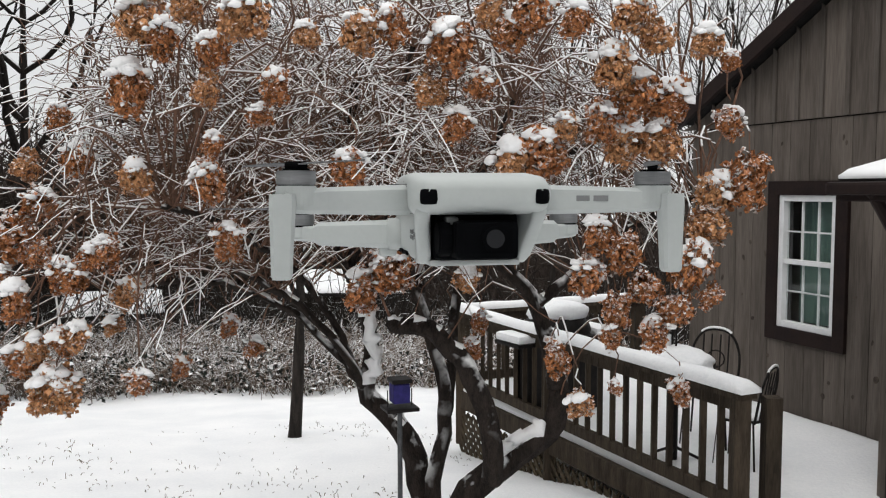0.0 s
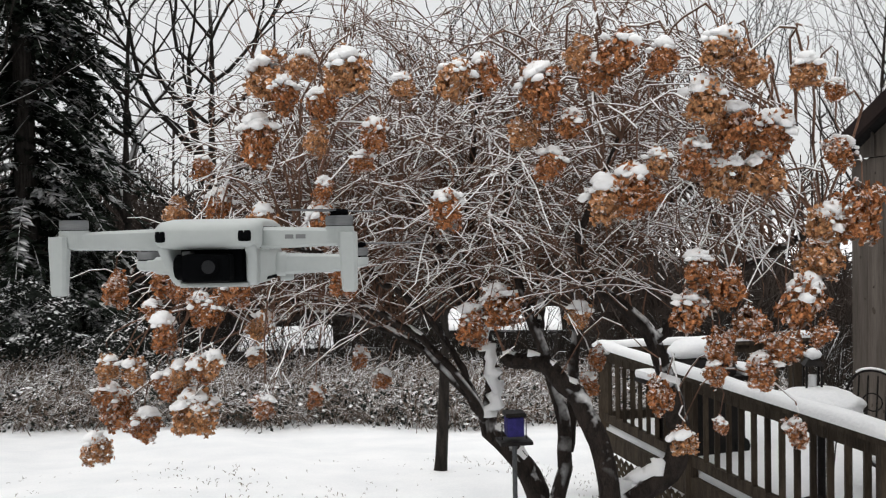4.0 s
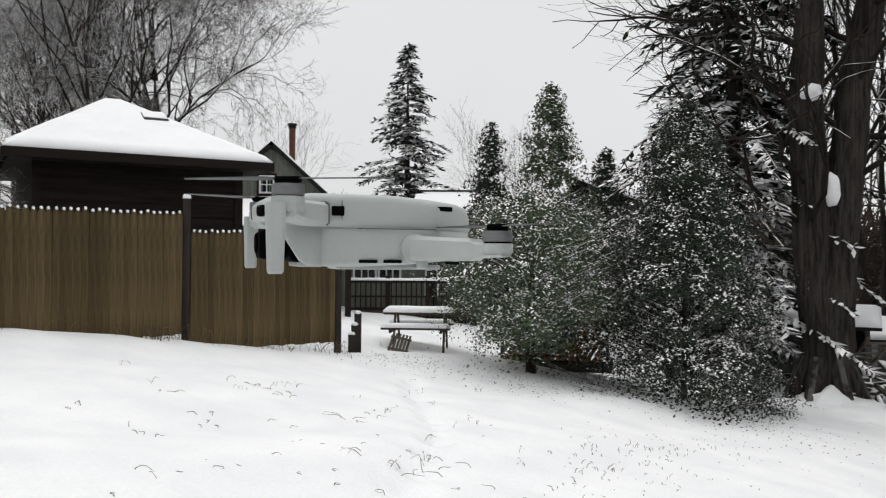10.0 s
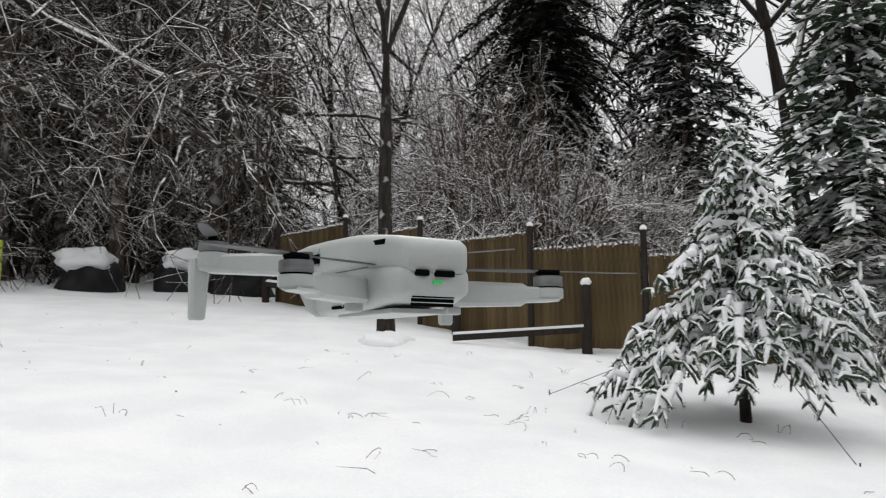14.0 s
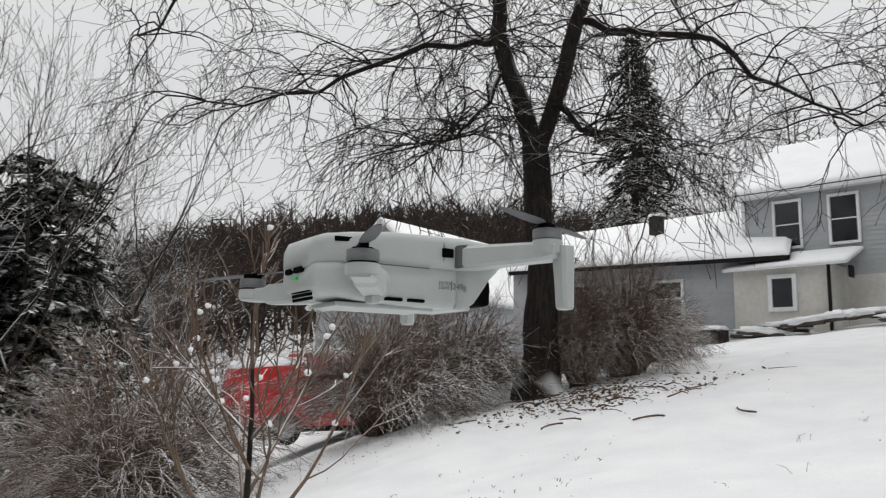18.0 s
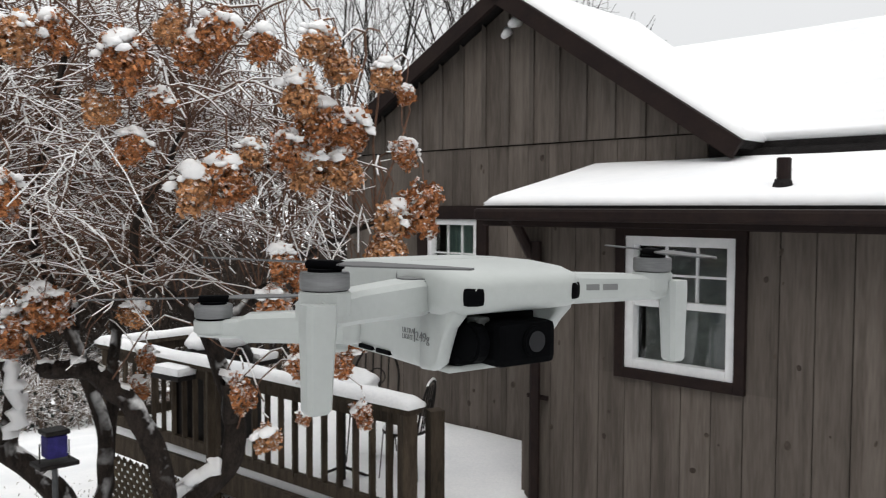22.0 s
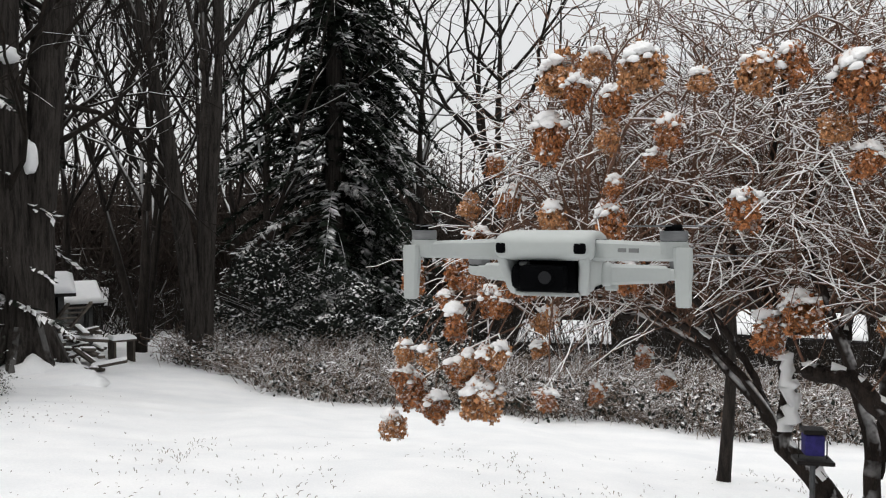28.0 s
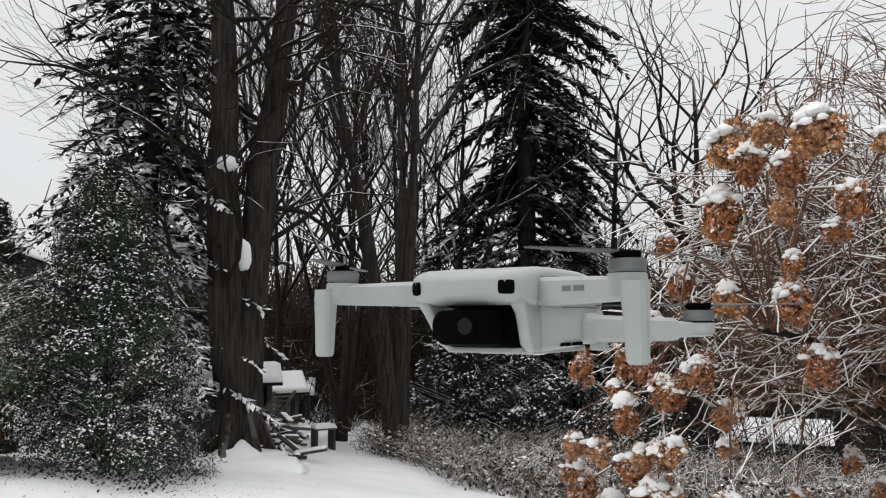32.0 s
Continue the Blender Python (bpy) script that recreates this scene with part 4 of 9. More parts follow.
    # motors and two-bladed propellers at rest
    for mx, my, mz, turn in ((0.0872, -0.0615, 0.0055, 65), (0.0838, 0.0625, -0.0182, 20)):
        mo = new("motor")
        mo.parent = drone
        tagged(mo, "brushed aluminium motor with a two-bladed propeller")
        part("motor_gap", cyl_bm(0.0082, 0.0012, s * mx, my, mz + 0.0004, 24), drone_black, mo)
        part("motor_bell", cyl_bm(0.0090, 0.0064, s * mx, my, mz + 0.0040, 40, bevel=0.0004), motor_metal, mo)
        part("motor_cap", cyl_bm(0.0062, 0.0012, s * mx, my, mz + 0.0077, 20), drone_black, mo)
        part("propeller_hub", box_bm(0.0150, 0.0052, 0.0034, s * mx, my, mz + 0.0098, 0.0012, rot=Matrix.Rotation(radians(turn * s), 4, "Z")), drone_black, mo)
        for k in (0, 180):
            a = radians(turn * s + k)
            bl = []
            for f, w, tw in ((0.08, 0.0020, 8), (0.25, 0.0040, 7), (0.5, 0.0042, 4), (0.8, 0.0032, 3), (1.0, 0.0012, 2)):
                c = Vector((s * mx, my, mz + 0.0104)) + Vector((math.cos(a), math.sin(a), 0)) * 0.060 * f
                e = Vector((-math.sin(a), math.cos(a), math.tan(radians(tw)))) * w
                up = Vector((0, 0, 0.0003))
                bl.append([c - e - up, c + e - up, c + e + up, c - e + up])
            part("propeller_blade", loft_bm(bl), blade_mat, mo)
part("belly_plate", box_bm(0.036, 0.070, 0.003, 0, 0.012, -0.0338, 0.001), drone_grey, drone)
for i in range(4):
    part("belly_louvre", box_bm(0.028, 0.0016, 0.002, 0, 0.062 - 0.0005 * i, -0.0235 - 0.0025 * i, 0.0003), drone_black, drone)
for x in (-0.010, 0.005):
    part("rear_port", box_bm(0.009 if x < 0 else 0.013, 0.003, 0.0035, -x, 0.0655, -0.0135, 0.0008), drone_black, drone)
led = plain("green status light", (0.05, 0.6, 0.15), 0.3)
part("status_light", box_bm(0.006, 0.002, 0.002, 0.0, 0.0660, -0.0185, 0.0004), led, drone)
part("battery_seam", loft_bm([ring(-0.0222, 0.0324, -0.0088, 0.0127, 0.007), ring(-0.0216, 0.0324, -0.0088, 0.0127, 0.007)]), drone_seam, drone)


def lettering(name, body, size, m, parent):
    cu = bpy.data.curves.new(name, "FONT")
    cu.body, cu.size, cu.extrude = body, size, 0.00008
    cu.materials.append(ink)
    ob = new(name, cu)
    ob.parent = parent
    ob.matrix_basis = m
    return ob


side = Matrix(((0, 0, -1, -0.0284), (-1, 0, 0, -0.0205), (0, 1, 0, -0.0215), (0, 0, 0, 1)))
lettering("printed_word", "ULTRA", 0.0031, side @ Matrix.Translation((0, 0.0029, 0)), drone)
lettering("printed_word", "LIGHT", 0.0031, side, drone)
lettering("printed_word", "249g", 0.0056, side @ Matrix.Translation((0.0106, 0.0004, 0)), drone)
part("printed_bar", box_bm(0.0004, 0.0004, 0.0058, -0.0284, -0.0304, -0.0190), ink, drone)
fd = Vector((0.0557, -0.0235, 0)).normalized()
fn = Vector((fd.y, -fd.x, 0))
for a, b in ((0.36, 0.50), (0.53, 0.65)):
    c = Vector((0.0315, -0.038, -0.0004)).lerp(Vector((0.0872, -0.0615, -0.0004)), (a + b) / 2) + fn * 0.0078
    part("printed_bar", box_bm(0.060 * (b - a), 0.0012, 0.0028, *c, rot=Matrix.Rotation(math.atan2(fd.y, fd.x), 4, "Z")), ink, drone)


# ---- the old hydrangea tree with its dried flower heads: place of each head and its width ----
HEADS_WEST = [ (-2.33, 3.26, 0.43, 0.17), (-2.21, 3.17, 0.73, 0.15), (-2.17, 3.21, 0.65, 0.18), (-2.13, 3.07, 0.88, 0.13), (-2.04, 3.03, 1.27, 0.17), (-2.0, 3.17, 0.59, 0.16), (-1.97, 3.04, 0.87, 0.13), (-1.83, 2.98, 1.17, 0.11), (-1.8, 3.05, 1.33, 0.19), (-1.77, 3.1, 1.63, 0.15), (-1.73, 2.91, 1.08, 0.15), (-1.73, 2.94, 0.84, 0.16), (-1.73, 3.87, 0.82, 0.12), (-1.7, 3.07, 1.46, 0.16), (-1.7, 2.98, 1.26, 0.11), (-1.65, 2.89, 0.89, 0.12), (-1.64, 2.95, 1.27, 0.12), (-1.62, 3.09, 1.83, 0.11), (-1.58, 2.88, 0.72, 0.2), (-1.54, 3.07, 1.65, 0.16), (-1.54, 2.87, 1.19, 0.12), (-1.54, 2.86, 0.71, 0.12), (-1.52, 2.82, 0.93, 0.12), (-1.48, 2.85, 1.18, 0.13) ]
HEADS_LEFT = [ (-1.45, 2.8, 0.95, 0.12), (-1.42, 2.87, 1.25, 0.12), (-1.41, 3.97, 0.58, 0.12), (-1.38, 3.18, 1.08, 0.13), (-1.34, 2.87, 1.28, 0.15), (-1.23, 2.83, 1.92, 0.2), (-1.23, 2.89, 1.57, 0.14), (-1.18, 2.72, 0.79, 0.13), (-1.17, 4.06, 0.79, 0.14), (-1.16, 2.83, 2.18, 0.21), (-1.05, 2.71, 2.09, 0.14), (-1.04, 4.07, 0.67, 0.12), (-0.93, 2.61, 2.18, 0.13), (-0.88, 2.65, 1.55, 0.16), (-0.83, 2.76, 1.33, 0.13), (-0.82, 2.44, 1.87, 0.12), (-0.82, 2.51, 1.68, 0.1), (-0.8, 2.44, 2.0, 0.13), (-0.68, 2.38, 2.1, 0.17), (-0.62, 2.37, 1.77, 0.1), (-0.56, 2.34, 1.86, 0.11), (-0.46, 2.36, 2.03, 0.1), (-0.37, 3.26, 1.09, 0.21), (-0.34, 2.54, 1.6, 0.14) ]
HEADS_MIDDLE = [ (-0.29, 2.45, 2.06, 0.15), (-0.25, 3.24, 1.16, 0.21), (-0.18, 2.5, 2.09, 0.12), (-0.06, 2.56, 1.87, 0.12), (0.01, 2.53, 2.03, 0.19), (0.04, 2.58, 1.76, 0.13), (0.1, 3.48, 1.1, 0.15), (0.12, 2.55, 1.89, 0.12), (0.14, 3.81, 0.71, 0.11), (0.16, 2.48, 2.13, 0.14), (0.18, 3.81, 0.85, 0.11), (0.22, 2.47, 2.06, 0.13), (0.24, 2.63, 1.62, 0.17), (0.29, 2.45, 2.12, 0.16), (0.35, 2.63, 1.66, 0.2), (0.43, 2.6, 1.75, 0.12), (0.43, 2.83, 0.86, 0.12), (0.44, 2.45, 2.1, 0.13), (0.52, 2.79, 0.68, 0.11), (0.55, 2.82, 1.18, 0.16), (0.56, 2.64, 1.77, 0.15), (0.59, 2.55, 1.96, 0.18), (0.59, 2.8, 1.35, 0.14), (0.64, 2.81, 0.95, 0.1) ]
HEADS_RIGHT = [ (0.64, 2.5, 2.13, 0.15), (0.66, 2.78, 0.75, 0.06), (0.67, 2.82, 1.05, 0.13), (0.68, 2.74, 1.71, 0.2), (0.69, 2.66, 1.88, 0.18), (0.69, 2.82, 1.29, 0.16), (0.74, 2.57, 2.07, 0.16), (0.78, 2.82, 1.14, 0.16), (0.81, 2.78, 0.96, 0.14), (0.82, 2.8, 1.72, 0.17), (0.85, 2.76, 1.85, 0.21), (0.89, 2.79, 1.07, 0.14), (0.95, 2.66, 2.06, 0.13), (0.96, 2.82, 1.22, 0.17), (0.97, 3.0, 0.68, 0.11), (1.03, 2.86, 1.4, 0.17), (1.03, 2.79, 1.11, 0.1), (1.06, 2.72, 2.0, 0.08), (1.06, 2.87, 1.51, 0.15), (1.1, 2.83, 1.78, 0.14), (1.18, 2.84, 1.56, 0.18) ]


def floret_head(seed, mat):
    """A ragged cluster of small dry florets in several bunches, 1 unit wide, hanging below its stem."""
    r = np.random.default_rng(seed)
    bunch = unit(r.normal(0, 1, (11, 3))) * [1.0, 1.0, 1.1]
    n = 620
    nrm = unit(r.normal(0, 1, (n, 3)))
    knob = np.exp(((unit(bunch) @ nrm.T).max(0) - 1) * 7)
    c = nrm * (0.21 + 0.27 * knob + r.normal(0, 0.045, n))[:, None] * [1.0, 1.0, 1.12] + [0, 0, -0.08]
    nrm = unit(nrm + r.normal(0, 0.55, (n, 3)))
    a = unit(np.cross(nrm, r.normal(0, 1, (n, 3))))
    b = np.cross(nrm, a)
    out = []
    for al, si in ((a, b), (b, a)):
        tilt = unit(al + nrm * r.normal(0, 0.6, (n, 1)))
        out.append(cards(c, tilt, si, r.uniform(0.10, 0.17, n), r.uniform(0.07, 0.11, n)))
    v, f = join(out)
    return mesh_data("flower_head", v, f, mat)


def snow_cap(seed):
    """Lumps of snow settled on the upper bunches of a flower head 1 unit wide."""
    r = np.random.default_rng(seed)
    bm = bmesh.new()
    for i in range(15):
        g = bmesh.ops.create_icosphere(bm, subdivisions=2, radius=1)
        off = Vector(r.uniform(-9, 9, 3))
        a = i * 1.5 + r.random()
        d = r.uniform(0.0, 0.14) if i < 2 else r.uniform(0.14, 0.46)
        w = r.uniform(0.20, 0.28) if i < 2 else r.uniform(0.05, 0.16)
        at = Vector((math.cos(a) * d, math.sin(a) * d, 0.36 - d * 0.2 - 0.55 * d * d - 0.10 * r.random()))
        for v in g["verts"]:
            p = v.co.copy()
            k = 1 + 0.45 * noise.noise(p * 1.7 + off) + 0.30 * noise.noise(p * 4 + off)
            v.co = at + Vector((p.x * w * k, p.y * w * k, (p.z * w * 0.62 if p.z > 0 else p.z * w * 0.4) * k))
    me = bpy.data.meshes.new("snow_cap")
    bm.to_mesh(me)
    bm.free()
    me.polygons.foreach_set("use_smooth", [True] * len(me.polygons))
    me.materials.append(cap_snow)
    return me


hyd = thing("hydrangea_tree", 0, 0, 0, 0, "old hydrangea tree with dried rust-brown flower heads and snowy twigs", "tree")
head_meshes = [floret_head(i, floret if i % 3 else floret_pale) for i in range(6)]
cap_meshes = [snow_cap(40 + i) for i in range(5)]
hr = np.random.default_rng(12)
trunk_segs, twig_segs = [], []


def curve(points, r0, r1, out, n=10, wob=0.0, rng=hr):
    """A smooth limb through the points, as rows for tubes()."""
    p = np.array(points, float)
    t = np.linspace(0, len(p) - 1, n + 1)
    i = np.clip(t.astype(int), 0, len(p) - 2)
    f = (t - i)[:, None]
    a, b, c, d = p[np.maximum(i - 1, 0)], p[i], p[i + 1], p[np.minimum(i + 2, len(p) - 1)]
    q = 0.5 * (2 * b + (c - a) * f + (2 * a - 5 * b + 4 * c - d) * f**2 + (3 * b - a - 3 * c + d) * f**3)
    q = q + rng.normal(0, wob, q.shape) * (np.arange(n + 1)[:, None] > 0)
    r = np.linspace(r0, r1, n + 1)
    for k in range(n):
        out.append((*q[k], *q[k + 1], r[k], r[k + 1]))
    return q


MAIN_BOUGHS = [
    [(-0.12, 4.05, -0.6), (-0.12, 4.05, -0.2), (-0.19, 4.05, 0.11), (-0.30, 4.05, 0.28), (-0.43, 4.05, 0.42), (-0.40, 4.03, 0.67), (-0.43, 4.0, 0.86), (-0.48, 3.95, 1.03), (-0.57, 3.85, 1.25), (-0.75, 3.5, 1.75)],
    [(-0.48, 3.95, 1.03), (-0.50, 4.0, 1.35), (-0.50, 4.0, 1.8), (-0.4, 3.8, 2.3)],
    [(-0.07, 3.95, -0.6), (-0.07, 3.95, -0.2), (-0.01, 3.95, 0.26), (-0.03, 3.95, 0.57), (-0.14, 3.95, 0.93), (-0.24, 3.95, 1.2), (-0.30, 3.9, 1.5), (-0.15, 3.6, 2.2)],
    [(0.02, 3.78, -0.6), (0.08, 3.75, -0.1), (0.27, 3.75, 0.09), (0.46, 3.75, 0.24), (0.57, 3.75, 0.37), (0.57, 3.75, 0.55), (0.52, 3.75, 0.73), (0.46, 3.75, 0.93), (0.36, 3.72, 1.07), (0.22, 3.65, 1.18), (0.10, 3.5, 1.40), (0.3, 3.2, 1.9)],
    [(0.23, 3.60, 0.08), (0.20, 3.55, 0.42), (0.08, 3.55, 0.68), (-0.07, 3.55, 0.84), (-0.18, 3.55, 0.86), (-0.26, 3.55, 0.86)],
    [(-0.43, 4.03, 0.44), (-0.58, 3.9, 0.73), (-0.76, 3.9, 0.91), (-0.88, 3.9, 1.0), (-1.08, 3.9, 1.09), (-1.35, 3.85, 1.13), (-1.67, 3.75, 1.16)],
    [(-0.45, 4.03, 0.46), (-0.56, 3.95, 0.75), (-0.68, 3.9, 0.97), (-0.80, 3.75, 1.15), (-1.0, 3.4, 1.35), (-1.2, 3.1, 1.45)],
    [(0.0, 4.1, 0.28), (0.04, 4.1, 0.6), (0.06, 4.1, 0.91), (0.14, 4.1, 1.13), (0.4, 4.05, 1.5), (0.8, 3.8, 1.8), (1.05, 3.4, 1.95)],
    [(0.46, 3.75, 0.93), (0.75, 3.7, 1.2), (0.95, 3.6, 1.35), (1.15, 3.3, 1.5)],
    [(-0.57, 3.95, 1.2), (-1.0, 4.15, 1.55), (-1.4, 4.1, 1.8), (-1.8, 3.8, 1.9)],
    [(-0.14, 3.95, 0.93), (-0.15, 4.35, 1.3), (-0.3, 4.5, 1.8), (-0.2, 4.4, 2.3)],
    [(0.14, 4.1, 1.13), (0.35, 4.4, 1.7), (0.6, 4.4, 2.2)],
    [(-0.45, 4.03, 0.46), (-0.80, 4.0, 0.85), (-1.3, 3.9, 1.05), (-1.75, 3.9, 0.98)],
    [(0.56, 3.72, 0.55), (0.54, 3.66, 0.66), (0.52, 3.62, 0.74)],
]
limb_pts = []
stem_segs = [[], [], []]
for i, limb in enumerate(MAIN_BOUGHS):
    r0 = (0.076, 0.040, 0.050, 0.082, 0.054, 0.022, 0.021, 0.034, 0.028, 0.028, 0.030, 0.028, 0.021, 0.055)[i]
    own = []
    stem_segs[(0, 0, 1, 2, 2, 0, 0, 1, 2, 0, 1, 1, 0, 2)[i]].append(own)
    q = curve(limb, r0, 0.013 if i not in (4, 13) else 0.036, own, 26 if i != 13 else 4, 0.006)
    trunk_segs.extend(own)
    if i != 13:
        limb_pts.extend(q[6:])
limb_pts = np.array(limb_pts)
heads = HEADS_WEST + HEADS_LEFT + HEADS_MIDDLE + HEADS_RIGHT
for i, (x, y, z, w) in enumerate(heads):
    tilt = hr.normal(0, 12, 2)
    s = w * hr.uniform(0.92, 1.08) * (1.05 if x > 0.45 and z < 1.6 else 1.0)
    m = pose(x, y, z, tilt[0], tilt[1], hr.uniform(0, 360)) @ Matrix.Diagonal((s, s, s * hr.uniform(0.95, 1.2), 1))
    h = add_mesh("flower_head", head_meshes[i % 6], hyd, m)
    if hr.random() < 0.8:
        add_mesh("snow_cap", cap_meshes[i % 5], h, pose(0, 0, 0, 0, 0, hr.uniform(0, 360)))
    # the arching stem that carries the head
    tip = np.array([x, y, z + 0.38 * s])
    d = np.linalg.norm(limb_pts - tip - [0, 0.25, 0.0], axis=1) + hr.random(len(limb_pts)) * 0.6
    root = limb_pts[d.argmin()]
    top = tip + [0, 0.05, 0.05 + 0.10 * hr.random()]
    if np.linalg.norm(top - root) > 1.3:
        root = limb_pts[np.linalg.norm(limb_pts - top, axis=1).argmin()]
    mid = (root + top) / 2 + [hr.normal(0, 0.08), hr.normal(0, 0.08), 0.12 + 0.18 * hr.random()]
    thin = x > 0.05 and z < 1.25
    curve([root, mid, top, tip], 0.0042 if thin else 0.0065, 0.0022, twig_segs, 9, 0.010)
# the dense dome of snow-laden twigs
high = limb_pts[(limb_pts[:, 2] > 1.0) | (limb_pts[:, 0] < -0.85)]
for i in range(1350):
    root = high[hr.integers(len(high))]
    a, e = hr.uniform(0, 2 * np.pi), hr.uniform(0.0, 1.0)
    out = np.array([np.cos(a) * 1.15, np.sin(a) * 1.0 - 0.18, 0]) * hr.uniform(0.45, 1.0)
    if a > np.pi * 0.5 and a < np.pi * 1.5:
        out[0] *= 1.35
    tip = np.array([-0.35, 3.75, 1.05]) + out * 1.35 * np.sqrt(1 - (e * 0.8) ** 2) + [0, 0, e * 1.80 - 0.15]
    if np.linalg.norm(tip[:2]) < 1.9 or (tip[0] > -0.9 and tip[2] < 1.15) or not 0.3 < np.linalg.norm(tip - root) < 1.6:
        continue
    if tip[0] > 1.3:
        tip[0] = 1.3 - 0.25 * hr.random()
    mid = (root + tip) / 2 + [hr.normal(0, 0.06), hr.normal(0, 0.06), 0.12 + 0.22 * hr.random()]
    q = curve([root, mid, tip], 0.0046, 0.0018, twig_segs, 9, 0.013)
    for k in range(hr.integers(4, 9)):
        j = hr.integers(2, 8)
        p = q[j]
        d = unit(unit(q[j + 1] - q[j - 1]) + hr.normal(0, 0.5, 3) * [1, 1, 0.7])
        L = hr.uniform(0.14, 0.5)
        curve([p, p + d * L * 0.5 + [0, 0, 0.03], p + d * L + [0, 0, -0.03]], 0.0028, 0.0013, twig_segs, 5, 0.011)
for group in stem_segs:
    tv, tf = limbs([row for own in group for row in own], 14, lambda a, z: 0.10 * np.sin(3 * a + 5 * np.sin(z * 3)) + 0.06 * np.sin(7 * a - z * 9))
    add_mesh("stem", mesh_data("stem", tv, tf, hyd_bark, True), hyd)
tw = np.array(twig_segs)
tv, tf = tubes(tw, 4)
add_mesh("twig_tangle", mesh_data("twigs", tv, tf, hyd_twig), hyd, None, "", "stuff")
flat = np.abs(unit(tw[:, 3:6] - tw[:, :3])[:, 2]) < 0.75
sn = tw[flat & (np.random.default_rng(4).random(len(tw)) < 0.72)].copy()
lift = sn[:, 6:7] * 0.7
sn[:, 2:3] += lift
sn[:, 5:6] += lift
sn[:, 6:] = sn[:, 6:] * 0.72 + 0.0012
tv, tf = tubes(sn, 4)
add_mesh("twig_snow", mesh_data("twig_snow", tv, tf, cap_snow), hyd, None, "", "stuff")
tr = np.array(trunk_segs)
low = (np.abs(unit(tr[:, 3:6] - tr[:, :3])[:, 2]) < 0.86) & (np.random.default_rng(6).random(len(tr)) < 0.6)
sn = tr[low].copy()
sn[:, 2] += sn[:, 6] * 0.75
sn[:, 5] += sn[:, 7] * 0.75
sn[:, 6:] *= np.random.default_rng(7).uniform(0.35, 0.75, (len(sn), 2))
caked = []
curve([(-0.42, 4.015, 0.47), (-0.385, 3.995, 0.66), (-0.42, 3.97, 0.86), (-0.47, 3.93, 1.02)], 0.044, 0.026, caked, 18, 0.013, np.random.default_rng(15))
curve([(0.22, 3.70, 0.165), (0.33, 3.70, 0.245), (0.46, 3.70, 0.325)], 0.030, 0.034, caked, 12, 0.012, np.random.default_rng(16))
curve([(0.52, 3.61, 0.76), (0.53, 3.615, 0.79)], 0.050, 0.040, caked, 2, 0.0, np.random.default_rng(17))
sn = np.concatenate([sn, np.array(caked)])
tv, tf = limbs(sn, 12, lambda a, z: 0.16 * np.sin(3 * a + z * 31) + 0.12 * np.sin(5 * a - z * 57))
add_mesh("limb_snow", mesh_data("limb_snow", tv, tf, cap_snow, True), hyd, None, "", "stuff")
# purple nectar feeder hung in the tree
fd_thing = thing("bird_feeder", -0.22, 3.50, 0.55, 20, "small purple bird feeder with dark tray on a pole", "bird feeder")
part("reservoir", box_bm(0.085, 0.085, 0.095, 0, 0, 0, 0.01), purple, fd_thing)
part("feeder_roof", box_bm(0.10, 0.10, 0.02, 0, 0, 0.06, 0.006), iron, fd_thing)
part("tray", box_bm(0.16, 0.13, 0.018, 0, 0, -0.075, 0.004), iron, fd_thing)
part("pole", cyl_bm(0.012, 1.05, 0, 0, -0.60, 10), pole_metal, fd_thing, "thin grey metal pole")
for s in (-1, 1):
    part("tray_hook", cyl_bm(0.003, 0.09, s * 0.06, 0, -0.03, 6), iron, fd_thing)


# ---- plant kinds; each returns a thing standing at the origin ----
def bare_tree(name, label, seed, h=9.0, r=0.16, levels=4, spread=0.75, kids=3, droop=0.0, up=0.06, clear=0.35, stems=1, mats=None, wander=0.10, ratio=0.62, least=0.006, gk=3, limb=0.55, lean=None):
    rng = np.random.default_rng(seed)
    t = thing(name, label=label, category="tree")
    out = []
    for s in range(stems):
        d0 = unit(np.array([rng.normal(0, 0.05), rng.normal(0, 0.05), 1]) + ((lean or (0.28 if r < 0.3 else 0.13)) * np.array([np.cos(s * 2.2 + seed), np.sin(s * 2.2 + seed), 0]) if stems > 1 else 0))
        q, rad, n = np.array([0, 0, -0.3]), r * (1 if stems == 1 else 0.72), 9
        for i in range(n):
            d0 = unit(d0 + rng.normal(0, wander * 0.35, 3) + [0, 0, 0.06])
            q2 = q + d0 * h * 0.85 / n
            r2 = r * (1 if stems == 1 else 0.72) * (1 - 0.80 * (i + 1) / n)
            out.append((*q, *q2, rad * (1.25 if i == 0 else 1), r2, 9))
            if (i + 1) / n > clear:
                for k in range(kids):
                    a = rng.uniform(0, 2 * np.pi)
                    bd = unit(np.array([np.cos(a) * spread, np.sin(a) * spread, 0.75 - 0.5 * droop]))
                    grow(rng, q2, bd, h * 0.34 * (1.15 - 0.5 * i / n) * rng.uniform(0.7, 1.2), max(r2 * limb, least * 2), levels - 2, out, wander * 1.6, up, ratio, gk, 0.7, 5, least, droop)
            q, rad = q2, r2
    s = np.array(out)
    mats = mats or (bark, twig)
    big = s[:, 6] > 0.022
    v, f = limbs(s[big], 7, lambda a, z: 0.05 * np.sin(3 * a + z * 2))
    add_mesh("trunk", mesh_data("trunk", v, f, mats[0], True), t)
    if (~big).any():
        v, f = tubes(s[~big][:, :8], 3)
        add_mesh("crown", mesh_data("crown", v, f, mats[1]), t)
    return t


